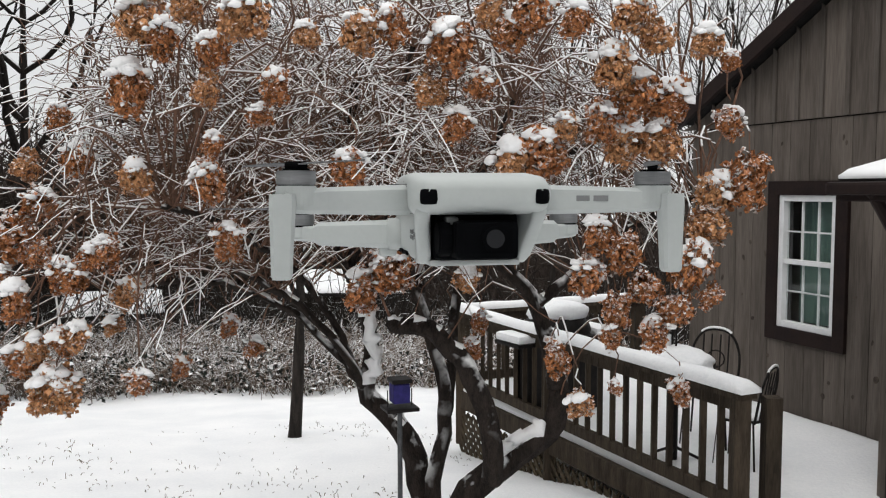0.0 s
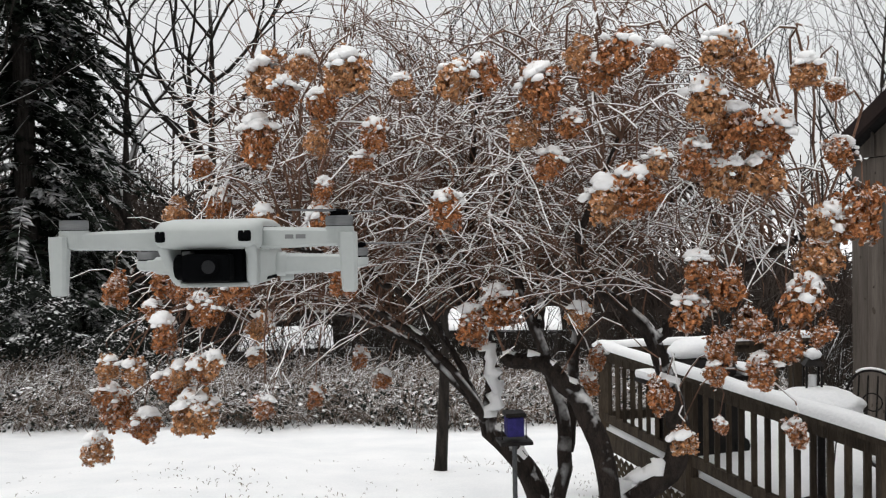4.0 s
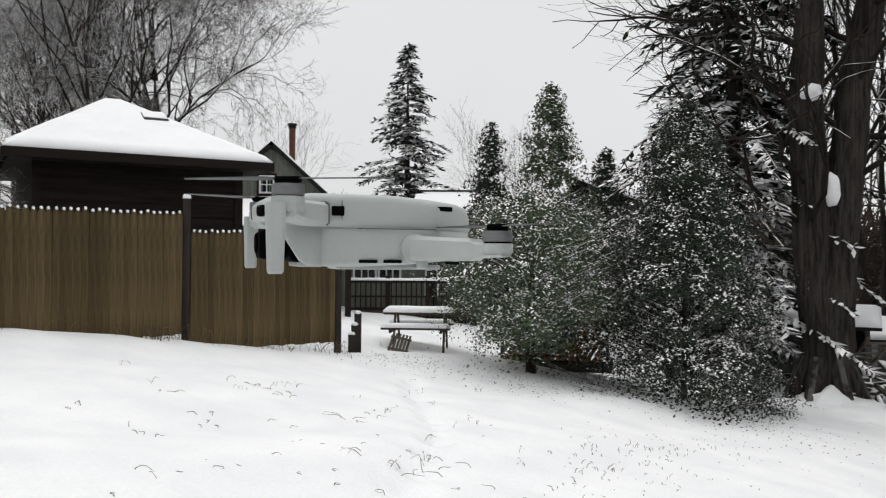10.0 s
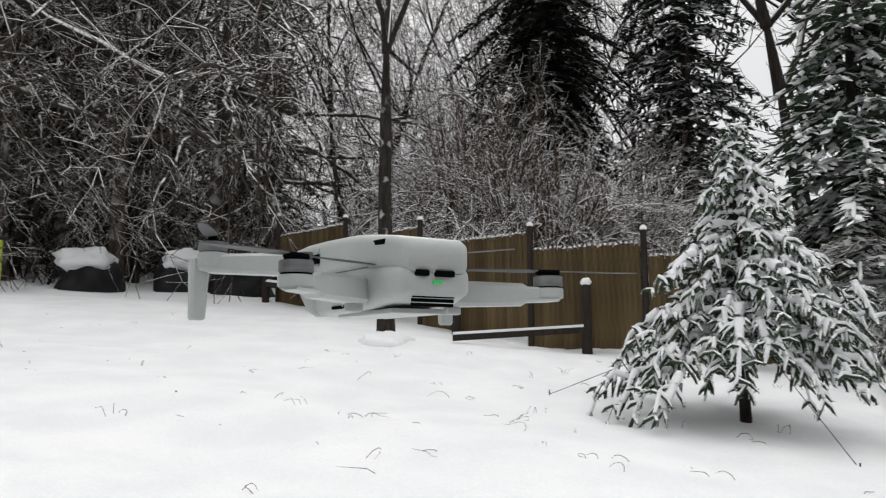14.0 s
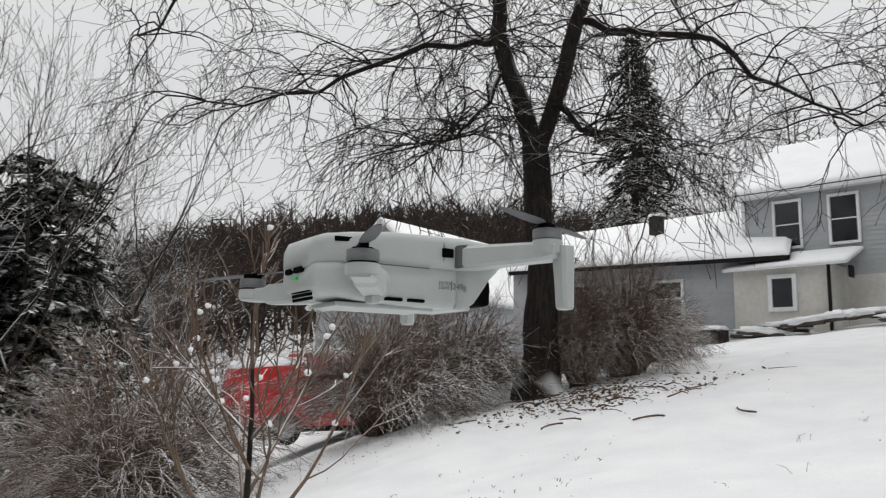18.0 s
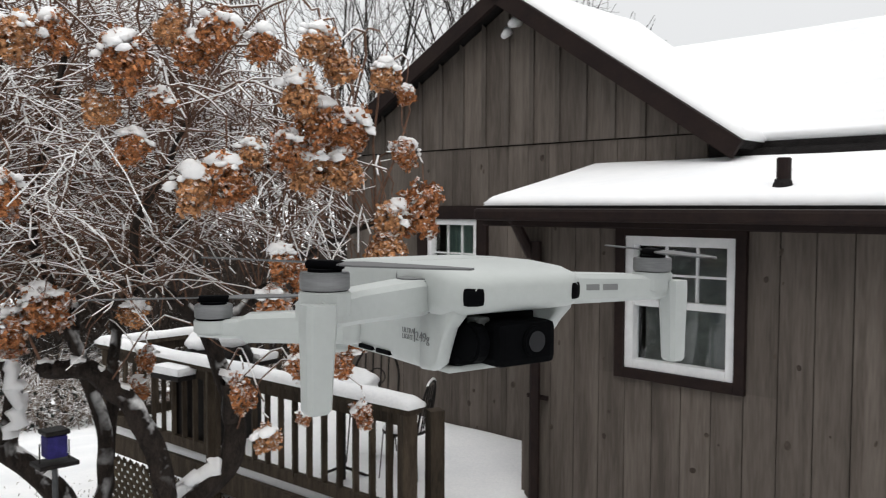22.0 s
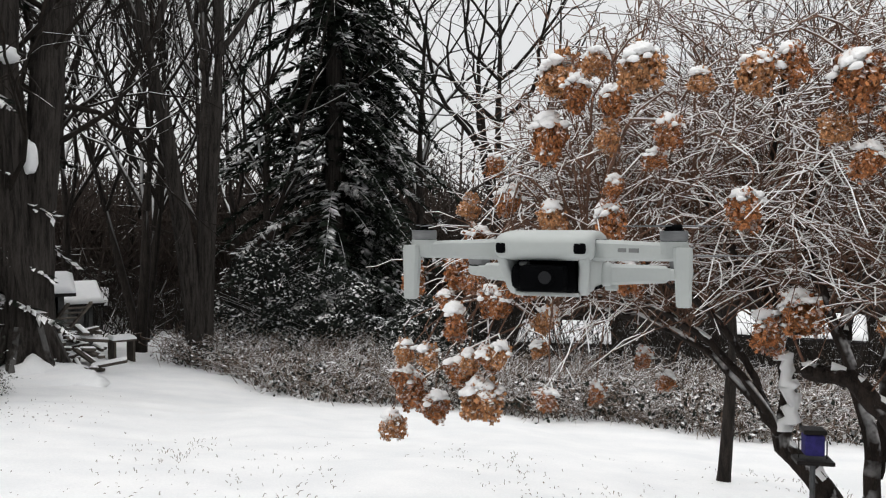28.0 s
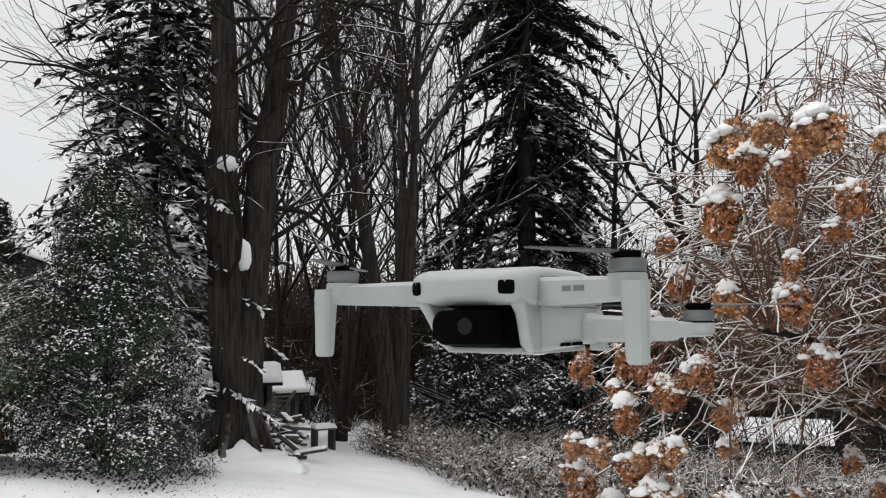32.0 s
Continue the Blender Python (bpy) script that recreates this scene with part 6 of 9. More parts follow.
# ---- south-west: the snowy fir and what stands behind the fence ----
def snowy_fir(h=2.75, width=2.35):
    """Layers of drooping boughs with hanging fingers, each carrying a strip of snow."""
    rng = np.random.default_rng(54)
    t = thing("fir_tree", label="small fir tree with drooping boughs loaded with snow", category="conifer")
    wood, finger, strip, c, al = [], [], [], [], []
    z = 0.66
    while z < h - 0.06:
        f = 1 - (z - 0.74) / (h - 0.74)
        reach = float(np.interp(z, (0.66, 1.2, 1.52, 1.72, 2.22, 2.42, h), (1.16, 1.10, 0.90, 0.44, 0.30, 0.07, 0.03)))
        for k in range(int(6 + 5 * f)):
            a = rng.uniform(0, 6.28)
            L = reach * rng.uniform(0.6, 1.15) + 0.05
            d, lat = np.array([np.cos(a), np.sin(a), 0]), np.array([-np.sin(a), np.cos(a), 0])
            m = max(3, int(L / 0.07))
            prev = np.array([0, 0, z])
            for i in range(1, m + 1):
                u = i / m
                q = np.array([0, 0, z]) + d * L * u + [0, 0, 0.26 * L * u - 0.66 * L * u**1.9 * rng.uniform(0.85, 1.15)] + rng.normal(0, 0.008, 3)
                wood.append((*prev, *q, 0.012 * (1.1 - u * 0.7), 0.010 * (1.1 - u * 0.7)))
                w = 0.018 + 0.026 * np.sin(u * 3.1) * rng.uniform(0.3, 1.5)
                if u > 0.12 and rng.random() < 0.74:
                    strip.append((*(prev + [0, 0, 0.022]), *(q + [0, 0, 0.022]), w, w * rng.uniform(0.7, 1.1)))
                for s in (-1, 1):
                    fl = (0.08 + 0.14 * f * (1 - abs(u - 0.55))) * rng.uniform(0.6, 1.2)
                    fd = unit(lat * s * rng.uniform(0.5, 1.0) + d * rng.uniform(-0.1, 1.1) + [0, 0, rng.normal(-0.7, 0.5)])
                    e1 = q + fd * fl * 0.55
                    e2 = e1 + unit(fd + [0, 0, -0.5]) * fl * 0.45
                    finger += [(*q, *e1, 0.016, 0.018), (*e1, *e2, 0.018, 0.006)]
                    for _ in range(14):
                        p = q + (e2 - q) * rng.uniform(0.1, 1.0)
                        c.append(p)
                        al.append(unit(fd + rng.normal(0, 0.8, 3)))
                    if rng.random() < 0.42:
                        r = rng.uniform(0.010, 0.021)
                        strip += [(*(q + [0, 0, 0.018]), *(e1 + [0, 0, 0.018]), r, r), (*(e1 + [0, 0, 0.018]), *(e2 + [0, 0, 0.012]), r, r * 0.4)]
                prev = q
        z += 0.115 * (0.7 + 0.6 * f)
    v, f = tubes([(0, 0, -0.3, 0.02, 0, 0.8, 0.055, 0.045), (0.02, 0, 0.8, 0, 0, h, 0.045, 0.010)], 10)
    add_mesh("trunk", mesh_data("trunk", v, f, bark, True), t)
    v, f = tubes(wood, 4)
    add_mesh("branchwork", mesh_data("branches", v, f, bark), t, None, "", "stuff")
    c, al = np.array(c), np.array(al)
    n = len(c)
    v, f = join([tubes(finger, 5), cards(c, al, unit(np.cross(al, rng.normal(0, 1, (n, 3)))), rng.uniform(0.05, 0.08, n), np.full(n, 0.012))])
    add_mesh("foliage", mesh_data("foliage", v, f, needle_snowy), t, None, "", "stuff")
    v, f = tubes(strip, 6)
    add_mesh("branch_snow", mesh_data("branch_snow", v, f, snow_mat, True), t, None, "", "stuff")
    return t


fir = snowy_fir()
put(fir, -5.2, -5.42, 0)
arch = brush("arching_shrub", "large arching shrub with every twig carrying snow", 81, 6.4, 3.6, 340, twig_snowy, 1.1, "shrub", 12, 4, 4, 0.015)
put(arch, -12.2, -7.7, 0, 0.85, 0, 1.12)
again(arch, -8.6, -15.2, 140, 1.0, 0, 1.3)
again(arch, -13.5, -9.5, 70, 1.1)
again(arch, -8.0, -17.0, 200, 1.0, 0, 1.7)
again(arch, -10.8, -15.4, 20, 0.9, 0, 1.3)
put(conifer("cedar_tree", "narrow cedar with clumps of snow on its sprays", 55, 7.6, 3.2, needle_snowy, 0.55, 0.22, 8, 0.26, 0.05, 0.5, 2, True, 0.4), -10.9, -9.0, 0)
put(bare_tree("bare_tree", "tall bare tree with a thick leaning trunk", 38, 14, 0.30, 4, 0.7, 2, 0.0, 0.06, 0.35, 2, (bark, twig), 0.14, 0.62, 0.010), -12.9, -11.6, 0)
again(spr, -13.8, -16.6, 30, 1.05)
again(hem, -10.2, -17.8, 60, 0.78)
again(spr, -11.8, -20.5, 250, 1.0)
for i, (x, y, k, a, s) in enumerate([(-18, -14, 0, 60, 0.8), (-15.5, -20, 1, 110, 1.0), (-22, -15, 1, 170, 0.9)]):
    again(slim2 if k else slim, x, y, a, s)

# ---- south: slender tree, snowy woods ----
snag = bare_tree("bare_tree", "slender tree with snow along its level branches", 39, 12.0, 0.125, 4, 1.1, 2, 0.15, 0.0, 0.36, 1, (bark_patched, twig_snowy), 0.08, 0.60, 0.006)
put(snag, -3.63, -10.75, 0)
wood1 = bare_tree("bare_tree", "forest tree with snow lying on all its branches", 41, 13, 0.19, 5, 1.6, 3, 0.22, 0.0, 0.24, 1, (bark_wood, twig_wood), 0.17, 0.62, 0.008)
put(wood1, -0.15, -21.3, 0, 1.1)
wood2 = bare_tree("bare_tree", "forest tree with snowy spreading branches", 42, 12, 0.15, 5, 1.5, 3, 0.20, 0.0, 0.22, 1, (bark_wood, twig_wood), 0.18, 0.62, 0.008)
put(wood2, 5.2, -26.0, 40)
rw = random.Random(9)
for i in range(36):
    a = radians(rw.uniform(150, 201))
    d = rw.uniform(22.5, 38) if i > 7 else rw.uniform(20.5, 25)
    x, y = -math.sin(a) * d, math.cos(a) * d
    if x > 8.5 and d < 33 or (x < -4.5 and d < 21):
        continue
    again((wood1, wood2, slim2)[i % 3], x, y, rw.uniform(0, 360), rw.uniform(0.8, 1.25))
for x, y, s in ((2.0, -33, 1.3), (7.0, -38, 1.2), (4.5, -31.0, 1.0), (-2.0, -32.0, 1.0), (-5.5, -31.0, 1.0)):
    again(spr, x, y, x * 40, s)
bough = []
curve([(-1.2, -20.6, 8.2), (0.6, -20.2, 8.8), (2.9, -19.4, 9.8), (5.2, -18.4, 11.0), (7.0, -17.2, 11.6)], 0.16, 0.05, bough, 14, 0.04)
bt = thing("fallen_bough", label="long leaning bough carrying a strip of snow", category="branch")
v, f = limbs(bough, 8)
add_mesh("limb", mesh_data("limb", v, f, bark, True), bt)
bs = np.array(bough)
bs[:, 2] += bs[:, 6] * 0.6
bs[:, 5] += bs[:, 7] * 0.6
bs[:, 6:] *= 0.75
v, f = limbs(bs, 8)
add_mesh("limb_snow", mesh_data("limb_snow", v, f, snow_mat, True), bt)

# ---- south-east and east: the forked tree, brush, evergreens ----
forked = thing("forked_tree", label="large forked tree with long weeping bare twigs", category="tree")
fr = np.random.default_rng(14)
fs, out = [], []
fb = np.array([11.85, -6.55, gz(11.85, -6.55)])
fu = np.array([-0.50, -0.866, 0.0])  # towards the right-hand side as seen from the lawn
P = lambda a, z, d=0.0: fb + fu * a + np.array([0.866, -0.5, 0]) * d + [0, 0, z]
curve([P(0, -0.4), P(0, 0.0), P(-0.06, 0.8), P(0.02, 1.9), P(-0.06, 3.0), P(-0.1, 4.3)], 0.31, 0.23, fs, 16, 0.02, fr)
lf = curve([P(-0.1, 4.2), P(-0.45, 5.2), P(-0.72, 6.2), P(-0.75, 7.2), P(-1.3, 8.6), P(-2.0, 10.2)], 0.19, 0.06, fs, 14, 0.02, fr)
rf = curve([P(-0.05, 4.2), P(0.25, 5.0), P(0.55, 6.3), P(1.1, 7.6), P(1.9, 9.0), P(2.6, 10.4)], 0.16, 0.06, fs, 14, 0.02, fr)
arms = [(lf[6], [(-1.2, 6.3), (-2.6, 6.05), (-4.2, 5.6), (-5.8, 5.0)], 0.085), (rf[6], [(1.6, 6.2), (2.8, 5.8), (3.9, 5.0), (5.0, 4.2)], 0.08), (lf[4], [(-1.3, 4.4), (-2.2, 4.3)], 0.05),
        (rf[3], [(0.9, 4.4), (1.6, 4.1), (2.2, 3.4)], 0.06), (lf[9], [(-2.2, 8.2), (-4.2, 8.3), (-6.3, 7.6), (-7.6, 6.6)], 0.09), (rf[9], [(2.6, 8.4), (4.6, 8.6), (6.4, 7.6), (7.6, 6.2)], 0.09),
        (lf[12], [(-1.5, 9.9), (-3.6, 10.0), (-5.6, 9.2)], 0.08), (rf[11], [(0.6, 9.4), (-0.6, 9.6), (-1.6, 8.8)], 0.07)]
ends = []
for root, way, r0 in arms:
    q = curve([root] + [P(a, z, fr.normal(0, 0.6)) for a, z in way], r0, 0.02, fs, 12, 0.05, fr)
    ends.extend(q[2:])
ends.extend(lf[5:])
ends.extend(rf[5:])
for p in ends:
    for _ in range(4):
        a = fr.uniform(0, 6.28)
        grow(fr, p, unit(np.array([np.cos(a), np.sin(a), fr.uniform(-0.1, 0.5)])), fr.uniform(0.9, 1.9), 0.020, 2, out, 0.22, 0.0, 0.66, 3, 0.6, 5, 0.005, 0.32)
v, f = limbs(fs, 16, lambda a, z: 0.07 * np.sin(4 * a + 2 * np.sin(z)) + 0.04 * np.sin(9 * a - z) + 0.5 * max(0.0, 1 - (z - fb[2]) / 0.5) * (1 + 0.5 * np.sin(3 * a)))
add_mesh("trunk", mesh_data("trunk", v, f, bark, True), forked)
v, f = tubes(np.array(out)[:, :8], 3)
add_mesh("crown", mesh_data("crown", v, f, twig_dark), forked)

bush = brush("forsythia_bush", "dense dome of brown arching twigs with a dusting of snow", 82, 3.9, 2.6, 500, twig_brown, 0.9, "shrub", 3, 3, 3, 0.009)
put(bush, 11.1, -0.25, 0, 1.0, 0, 1.1)
again(bush, 12.6, -4.1, 110, 1.0, 0, 1.0)
again(bush, 13.2, -5.4, 220, 0.95)
again(bush, 11.9, -8.2, 300, 0.66, 0, 1.0)
again(bush, 12.0, -7.35, 30, 0.48, 0, 0.98)
again(bush, 14.2, -10.2, 40, 0.75)
def young_sapling():
    rng = np.random.default_rng(43)
    t = thing("sapling", label="thin bare sapling with snow in its forks", category="tree")
    trunk, out = [], []
    q = curve([(0, 0, -0.15), (0.01, 0, 0.35), (0.0, 0.01, 0.72), (0.015, 0.0, 1.1), (0.0, 0.02, 1.55)], 0.021, 0.006, trunk, 14, 0.003, rng)
    for k, (a, z, L, e) in enumerate(((1.5, 6, 0.62, 0.75), (4.6, 6, 0.70, 0.80), (0.3, 7, 0.55, 0.9), (3.3, 7, 0.55, 0.9), (5.4, 8, 0.5, 1.1), (2.2, 9, 0.5, 1.1), (4.0, 10, 0.45, 1.2), (0.8, 10, 0.42, 1.2), (2.9, 12, 0.35, 1.4), (5.9, 12, 0.35, 1.4))):
        grow(rng, q[z], unit(np.array([np.cos(a), np.sin(a), e])), L, 0.011 - 0.0005 * k, 2, out, 0.10, 0.08, 0.55, 3, 0.6, 6, 0.0028, 0.0, 0.45)
    v, f = limbs(trunk, 9)
    add_mesh("trunk", mesh_data("trunk", v, f, bark, True), t)
    o = np.array(out)[:, :8]
    v, f = tubes(o, 5)
    add_mesh("crown", mesh_data("crown", v, f, twig_brown), t)
    for k in range(26):
        i = int(rng.integers(len(o)))
        b = part("fork_snow", lump_bm(0.013, 0.013, 0.012, k, 2, 0.4), snow_mat, t, "", True)
        b.matrix_basis = Matrix.Translation(Vector(o[i, :3]) + Vector((0, 0, 0.012)))
    return t


sap = young_sapling()
put(sap, 2.86, -0.36, 0)
put(leafy("holly_tree", "broad dark evergreen loaded with snow beside the drive", 76, 5.8, 2.6, 0.14, 300, 110, 0.075, holly, "cone"), 19.6, 3.85, 0)
pine = conifer("pine_tree", "dark pine with ragged snowy boughs", 56, 9.6, 5.4, needle_pine, 0.35, 0.34, 11, 0.30, 0.10, 0.30, 3, False, 0.7)
put(pine, 25.3, 2.2, 0)
again(pine, 27.5, 4.6, 100, 1.0)
again(crooked, 26.5, 5.2, 60, 1.0)
again(wide, 33.7, 10.2, 200, 0.70)
for x, y, a, k in ((33.0, 3.4, 20, 0.72), (34.5, 0.6, 140, 0.66), (30.0, -1.6, 260, 0.5), (23.3, 2.9, 75, 0.86), (25.6, 0.9, 190, 0.80), (28.2, 0.8, 320, 0.74)):
    again(slim2, x, y, a, k)
again(spr, 32.3, -22.7, 0, 1.2)
again(slim2, 27.0, -34.5, 200, 0.75)
again(slim2, 23.0, -33.5, 80, 0.7)
for x, y, k in ((24.5, -27.0, 0.75), (27.5, -24.0, 0.7), (10.2, -28.0, 0.6), (8.4, -25.5, 0.5), (12.5, -33.0, 0.7)):
    again(wood2, x, y, x * 30, k)
for x, y, k, a, s in [(24, 12, 1, 60, 0.55), (28, 12, 1, 110, 0.6), (33, 10, 1, 150, 0.65), (22, 11, 1, 300, 0.5), (37, 6, 1, 20, 0.6)]:
    again(slim2 if k else slim, x, y, a, s)
rose = brush("rose_bush", "low bare rose bush with snow on its seed heads", 83, 1.7, 0.80, 62, rose_cane, 0.7, "shrub", 22, 4, 4, 0.0042, 420)
put(rose, 4.30, 0.68, 0, 0.84, 0, 0.72)
again(rose, 5.6, 1.35, 90, 0.55)
put(leafy("rhododendron", "rounded evergreen bush heaped with snow beside the steps", 77, 0.72, 0.85, 0.05, 70, 45, 0.06, holly_pale, "dome", "shrub", 0.03, 0.16), 5.50, 2.12, 0, 0.68)
for x, y, s in ((14.5, 5.0, 0.7), (16.0, 3.6, 0.6), (12.6, 5.3, 0.5)):
    put(leafy("evergreen_shrub", "small snowy evergreen on the bank", int(x * 10), 0.9, 1.0, 0.02, 40, 40, 0.09, holly_pale, "dome", "shrub"), x, y, 0, s)


# ---- far woods all round ----
def far_woods():
    rng = np.random.default_rng(77)
    segs = []
    for i in range(1200):
        east = i >= 700
        a = rng.uniform(radians(222), radians(325)) if east else rng.uniform(0, 2 * np.pi)
        d = rng.uniform(46, 105) if east else rng.uniform(42, 95)
        x, y = -np.sin(a) * d, np.cos(a) * d
        deg = np.degrees(a) % 360
        if 66 < deg < 106 and d < 70:
            continue
        z = gz(x, y)
        h = rng.uniform(7, 14) * (0.55 if 66 < deg < 106 else 0.48 if 225 < deg < 330 else 1)
        top = np.array([x + rng.normal(0, 0.6), y + rng.normal(0, 0.6), z + h])
        base = np.array([x, y, z - 2])
        segs.append((*base, *top, 0.16, 0.03))
        for k in range(18):
            u = rng.uniform(0.22, 1)
            p = base + (top - base) * u
            b = rng.uniform(0, 6.28)
            q = p + np.array([np.cos(b), np.sin(b), rng.uniform(0.3, 1.1)]) * rng.uniform(1.0, 2.6) * (1.1 - 0.6 * u)
            segs.append((*p, *q, 0.05, 0.02))
            for _ in range(2):
                e = q + unit(rng.normal(0, 1, 3) + [0, 0, 0.4]) * rng.uniform(0.6, 1.4)
                segs.append((*(p + (q - p) * rng.uniform(0.5, 1)), *e, 0.028, 0.012))
    v, f = tubes(segs, 3)
    ob = add_mesh("far_woods", mesh_data("far_woods", v, f, twig_far))
    tagged(ob, "distant leafless woods with a dusting of snow", "woods", "", "stuff")


def under_brush():
    """Low leafless growth under the woods on three sides."""
    rng = np.random.default_rng(78)
    segs = []
    for i in range(2400):
        k = i % 4
        if k == 0:
            a, d = radians(rng.uniform(20, 62)), rng.uniform(24, 40)
        elif k == 1:
            a, d = radians(rng.uniform(148, 212)), rng.uniform(22, 38)
        elif k == 2:
            a, d = radians(rng.uniform(262, 318)), rng.uniform(24, 55)
        else:
            a, d = radians(rng.uniform(-20, 30)), rng.uniform(17, 34)
        x, y = -np.sin(a) * d, np.cos(a) * d
        if k == 1 and x > 4.0:
            continue
        z = gz(x, y)
        base = np.array([x, y, z - 0.1])
        for s in range(3):
            top = base + [rng.normal(0, 0.9), rng.normal(0, 0.9), rng.uniform(0.6, 2.4)]
            segs.append((*base, *top, 0.018, 0.008))
            for _ in range(4):
                p = base + (top - base) * rng.uniform(0.3, 1)
                segs.append((*p, *(p + unit(rng.normal(0, 1, 3) + [0, 0, 0.5]) * rng.uniform(0.3, 0.9)), 0.008, 0.004))
    v, f = tubes(segs, 3)
    tagged(add_mesh("under_brush", mesh_data("under_brush", v, f, twig_dark)), "leafless undergrowth with light snow beneath the trees", "shrubs", "", "stuff")


def far_thickets():
    """Bare scrub and young trees closing the view between the trunks."""
    rng = np.random.default_rng(79)
    segs = []
    for lo, hi, near_d, far_d, count, tall in ((2, 72, 30, 75, 1700, 7.5), (196, 228, 44, 70, 330, 4.0), (228, 322, 52, 110, 1500, 5.5), (334, 362, 24, 70, 500, 5.0), (150, 196, 36, 60, 300, 4.0)):
        for i in range(count):
            a, d = radians(rng.uniform(lo, hi)), rng.uniform(near_d, far_d)
            x, y = -np.sin(a) * d, np.cos(a) * d
            base = np.array([x, y, gz(x, y) - 0.2])
            H = rng.uniform(0.5, 1.0) * tall
            for _ in range(5):
                top = base + [rng.normal(0, 0.28) * H, rng.normal(0, 0.28) * H, H * rng.uniform(0.6, 1)]
                segs.append((*base, *top, 0.0015 * d, 0.0008 * d))
                for _ in range(3):
                    p = base + (top - base) * rng.uniform(0.3, 1)
                    segs.append((*p, *(p + unit(rng.normal(0, 1, 3) + [0, 0, 0.4]) * rng.uniform(0.25, 0.5) * H), 0.0011 * d, 0.0005 * d))
    v, f = tubes(segs, 3)
    tagged(add_mesh("far_thickets", mesh_data("far_thickets", v, f, twig_far)), "distant leafless thickets closing the view", "woods", "", "stuff")


far_woods()
under_brush()
far_thickets()


# ---- more buildings and what stands about the garden ----
def clapboards(parent, u0, u1, z0, z1, v, course, holes=(), mat=None, left=None, right=None, name="clapboard", lap=0.012):
    """Level boards, each leaning out at its foot, cut round the holes; left(z) and right(z) follow a gable."""
    n = max(1, round((z1 - z0) / course))
    c = (z1 - z0) / n
    for i in range(n):
        a, b = z0 + i * c, z0 + (i + 1) * c
        lo = max(u0, left((a + b) / 2)) if left else u0
        hi = min(u1, right((a + b) / 2)) if right else u1
        spans = [(lo, hi)]
        for ua, ub, za, zb in holes:
            if za < b - 0.01 and zb > a + 0.01:
                spans = [s for x, y in spans for s in ((x, min(y, ua)), (max(x, ub), y)) if s[1] > s[0] + 0.02]
        for x, y in spans:
            part(name, loft_bm([[(x, v, a), (x, v - 0.006 - lap, a), (x, v - 0.006, b), (x, v, b)], [(y, v, a), (y, v - 0.006 - lap, a), (y, v - 0.006, b), (y, v, b)]]), mat or vinyl, parent)


def roof(parent, corners, deep=0.09, under=0.07, edge=None, n=(30, 20), seed=1, lump=0.06):
    slab("roof", corners, under, edge or shingle, parent)
    return snow_slab("roof_snow", corners, deep, parent, n, seed=seed, lump=lump)


def easy_window(parent, u0, u1, z0, z1, v, cells=(1, 1), fr=0.07, frame_mat=None, blind=None):
    """A plain window set in the face of a far wall: frame, bars, glass and a dark sheet for the room's shade."""
    w = new("window")
    w.parent = parent
    cu, cz = (u0 + u1) / 2, (z0 + z1) / 2
    mat = frame_mat or white_paint
    for nm, a, b, x, z in (("stile", fr, z1 - z0, u0 + fr / 2, cz), ("stile", fr, z1 - z0, u1 - fr / 2, cz), ("head", u1 - u0 - 2 * fr, fr, cu, z1 - fr / 2), ("sill", u1 - u0 - 2 * fr, fr, cu, z0 + fr / 2)):
        part(nm, box_bm(a, 0.08, b, x, v - 0.02, z, 0.006), mat, w)
    for i in range(1, cells[0]):
        part("bar", box_bm(0.03, 0.04, z1 - z0 - 2 * fr, u0 + fr + (u1 - u0 - 2 * fr) * i / cells[0], v - 0.005, cz), mat, w)
    for i in range(1, cells[1]):
        part("bar", box_bm(u1 - u0 - 2 * fr, 0.04, 0.03, cu, v - 0.008, z0 + fr + (z1 - z0 - 2 * fr) * i / cells[1]), mat, w)
    part("pane", box_bm(u1 - u0 - 2 * fr, 0.008, z1 - z0 - 2 * fr, cu, v + 0.012, cz), far_glass, w)
    # flat dark sheet in place of the shaded room
    part("room_shade_sheet", box_bm(u1 - u0, 0.04, z1 - z0, cu, v + 0.045, cz), dark_room, w)
    if blind:
        part("blind", box_bm(u1 - u0 - 2 * fr, 0.006, (z1 - z0) * blind, cu, v + 0.004, z1 - fr - (z1 - z0) * blind / 2), blind_mat, w, "pale roller blind")
    return w


chimney_grey = material("dull galvanised metal", (0.20, 0.205, 0.21), (0.14, 0.145, 0.15), rough=0.5, scale=20, bump=0.05, metal=0.6)
far_glass = plain("dark window glass", (0.012, 0.014, 0.016), 0.08, 0.0, 0.6)
blind_mat = material("pale roller blind", (0.35, 0.36, 0.36), (0.28, 0.29, 0.29), rough=0.8, scale=3, bump=0.05)
old_wood = material("grey old timber", (0.11, 0.095, 0.08), (0.05, 0.043, 0.038), rough=0.9, scale=6, bump=0.4, stretch=(4, 4, 1), island=-0.3)
tarp = material("black tarpaulin", (0.012, 0.012, 0.013), (0.02, 0.02, 0.021), rough=0.5, scale=5, bump=0.5)
wet_path = material("wet slushy paving", (0.20, 0.205, 0.21), (0.45, 0.46, 0.47), rough=0.35, scale=3, bump=0.3)
leaf_litter = material("dead leaf", (0.13, 0.085, 0.055), (0.06, 0.042, 0.03), rough=0.9, scale=5, bump=0, island=0.4)

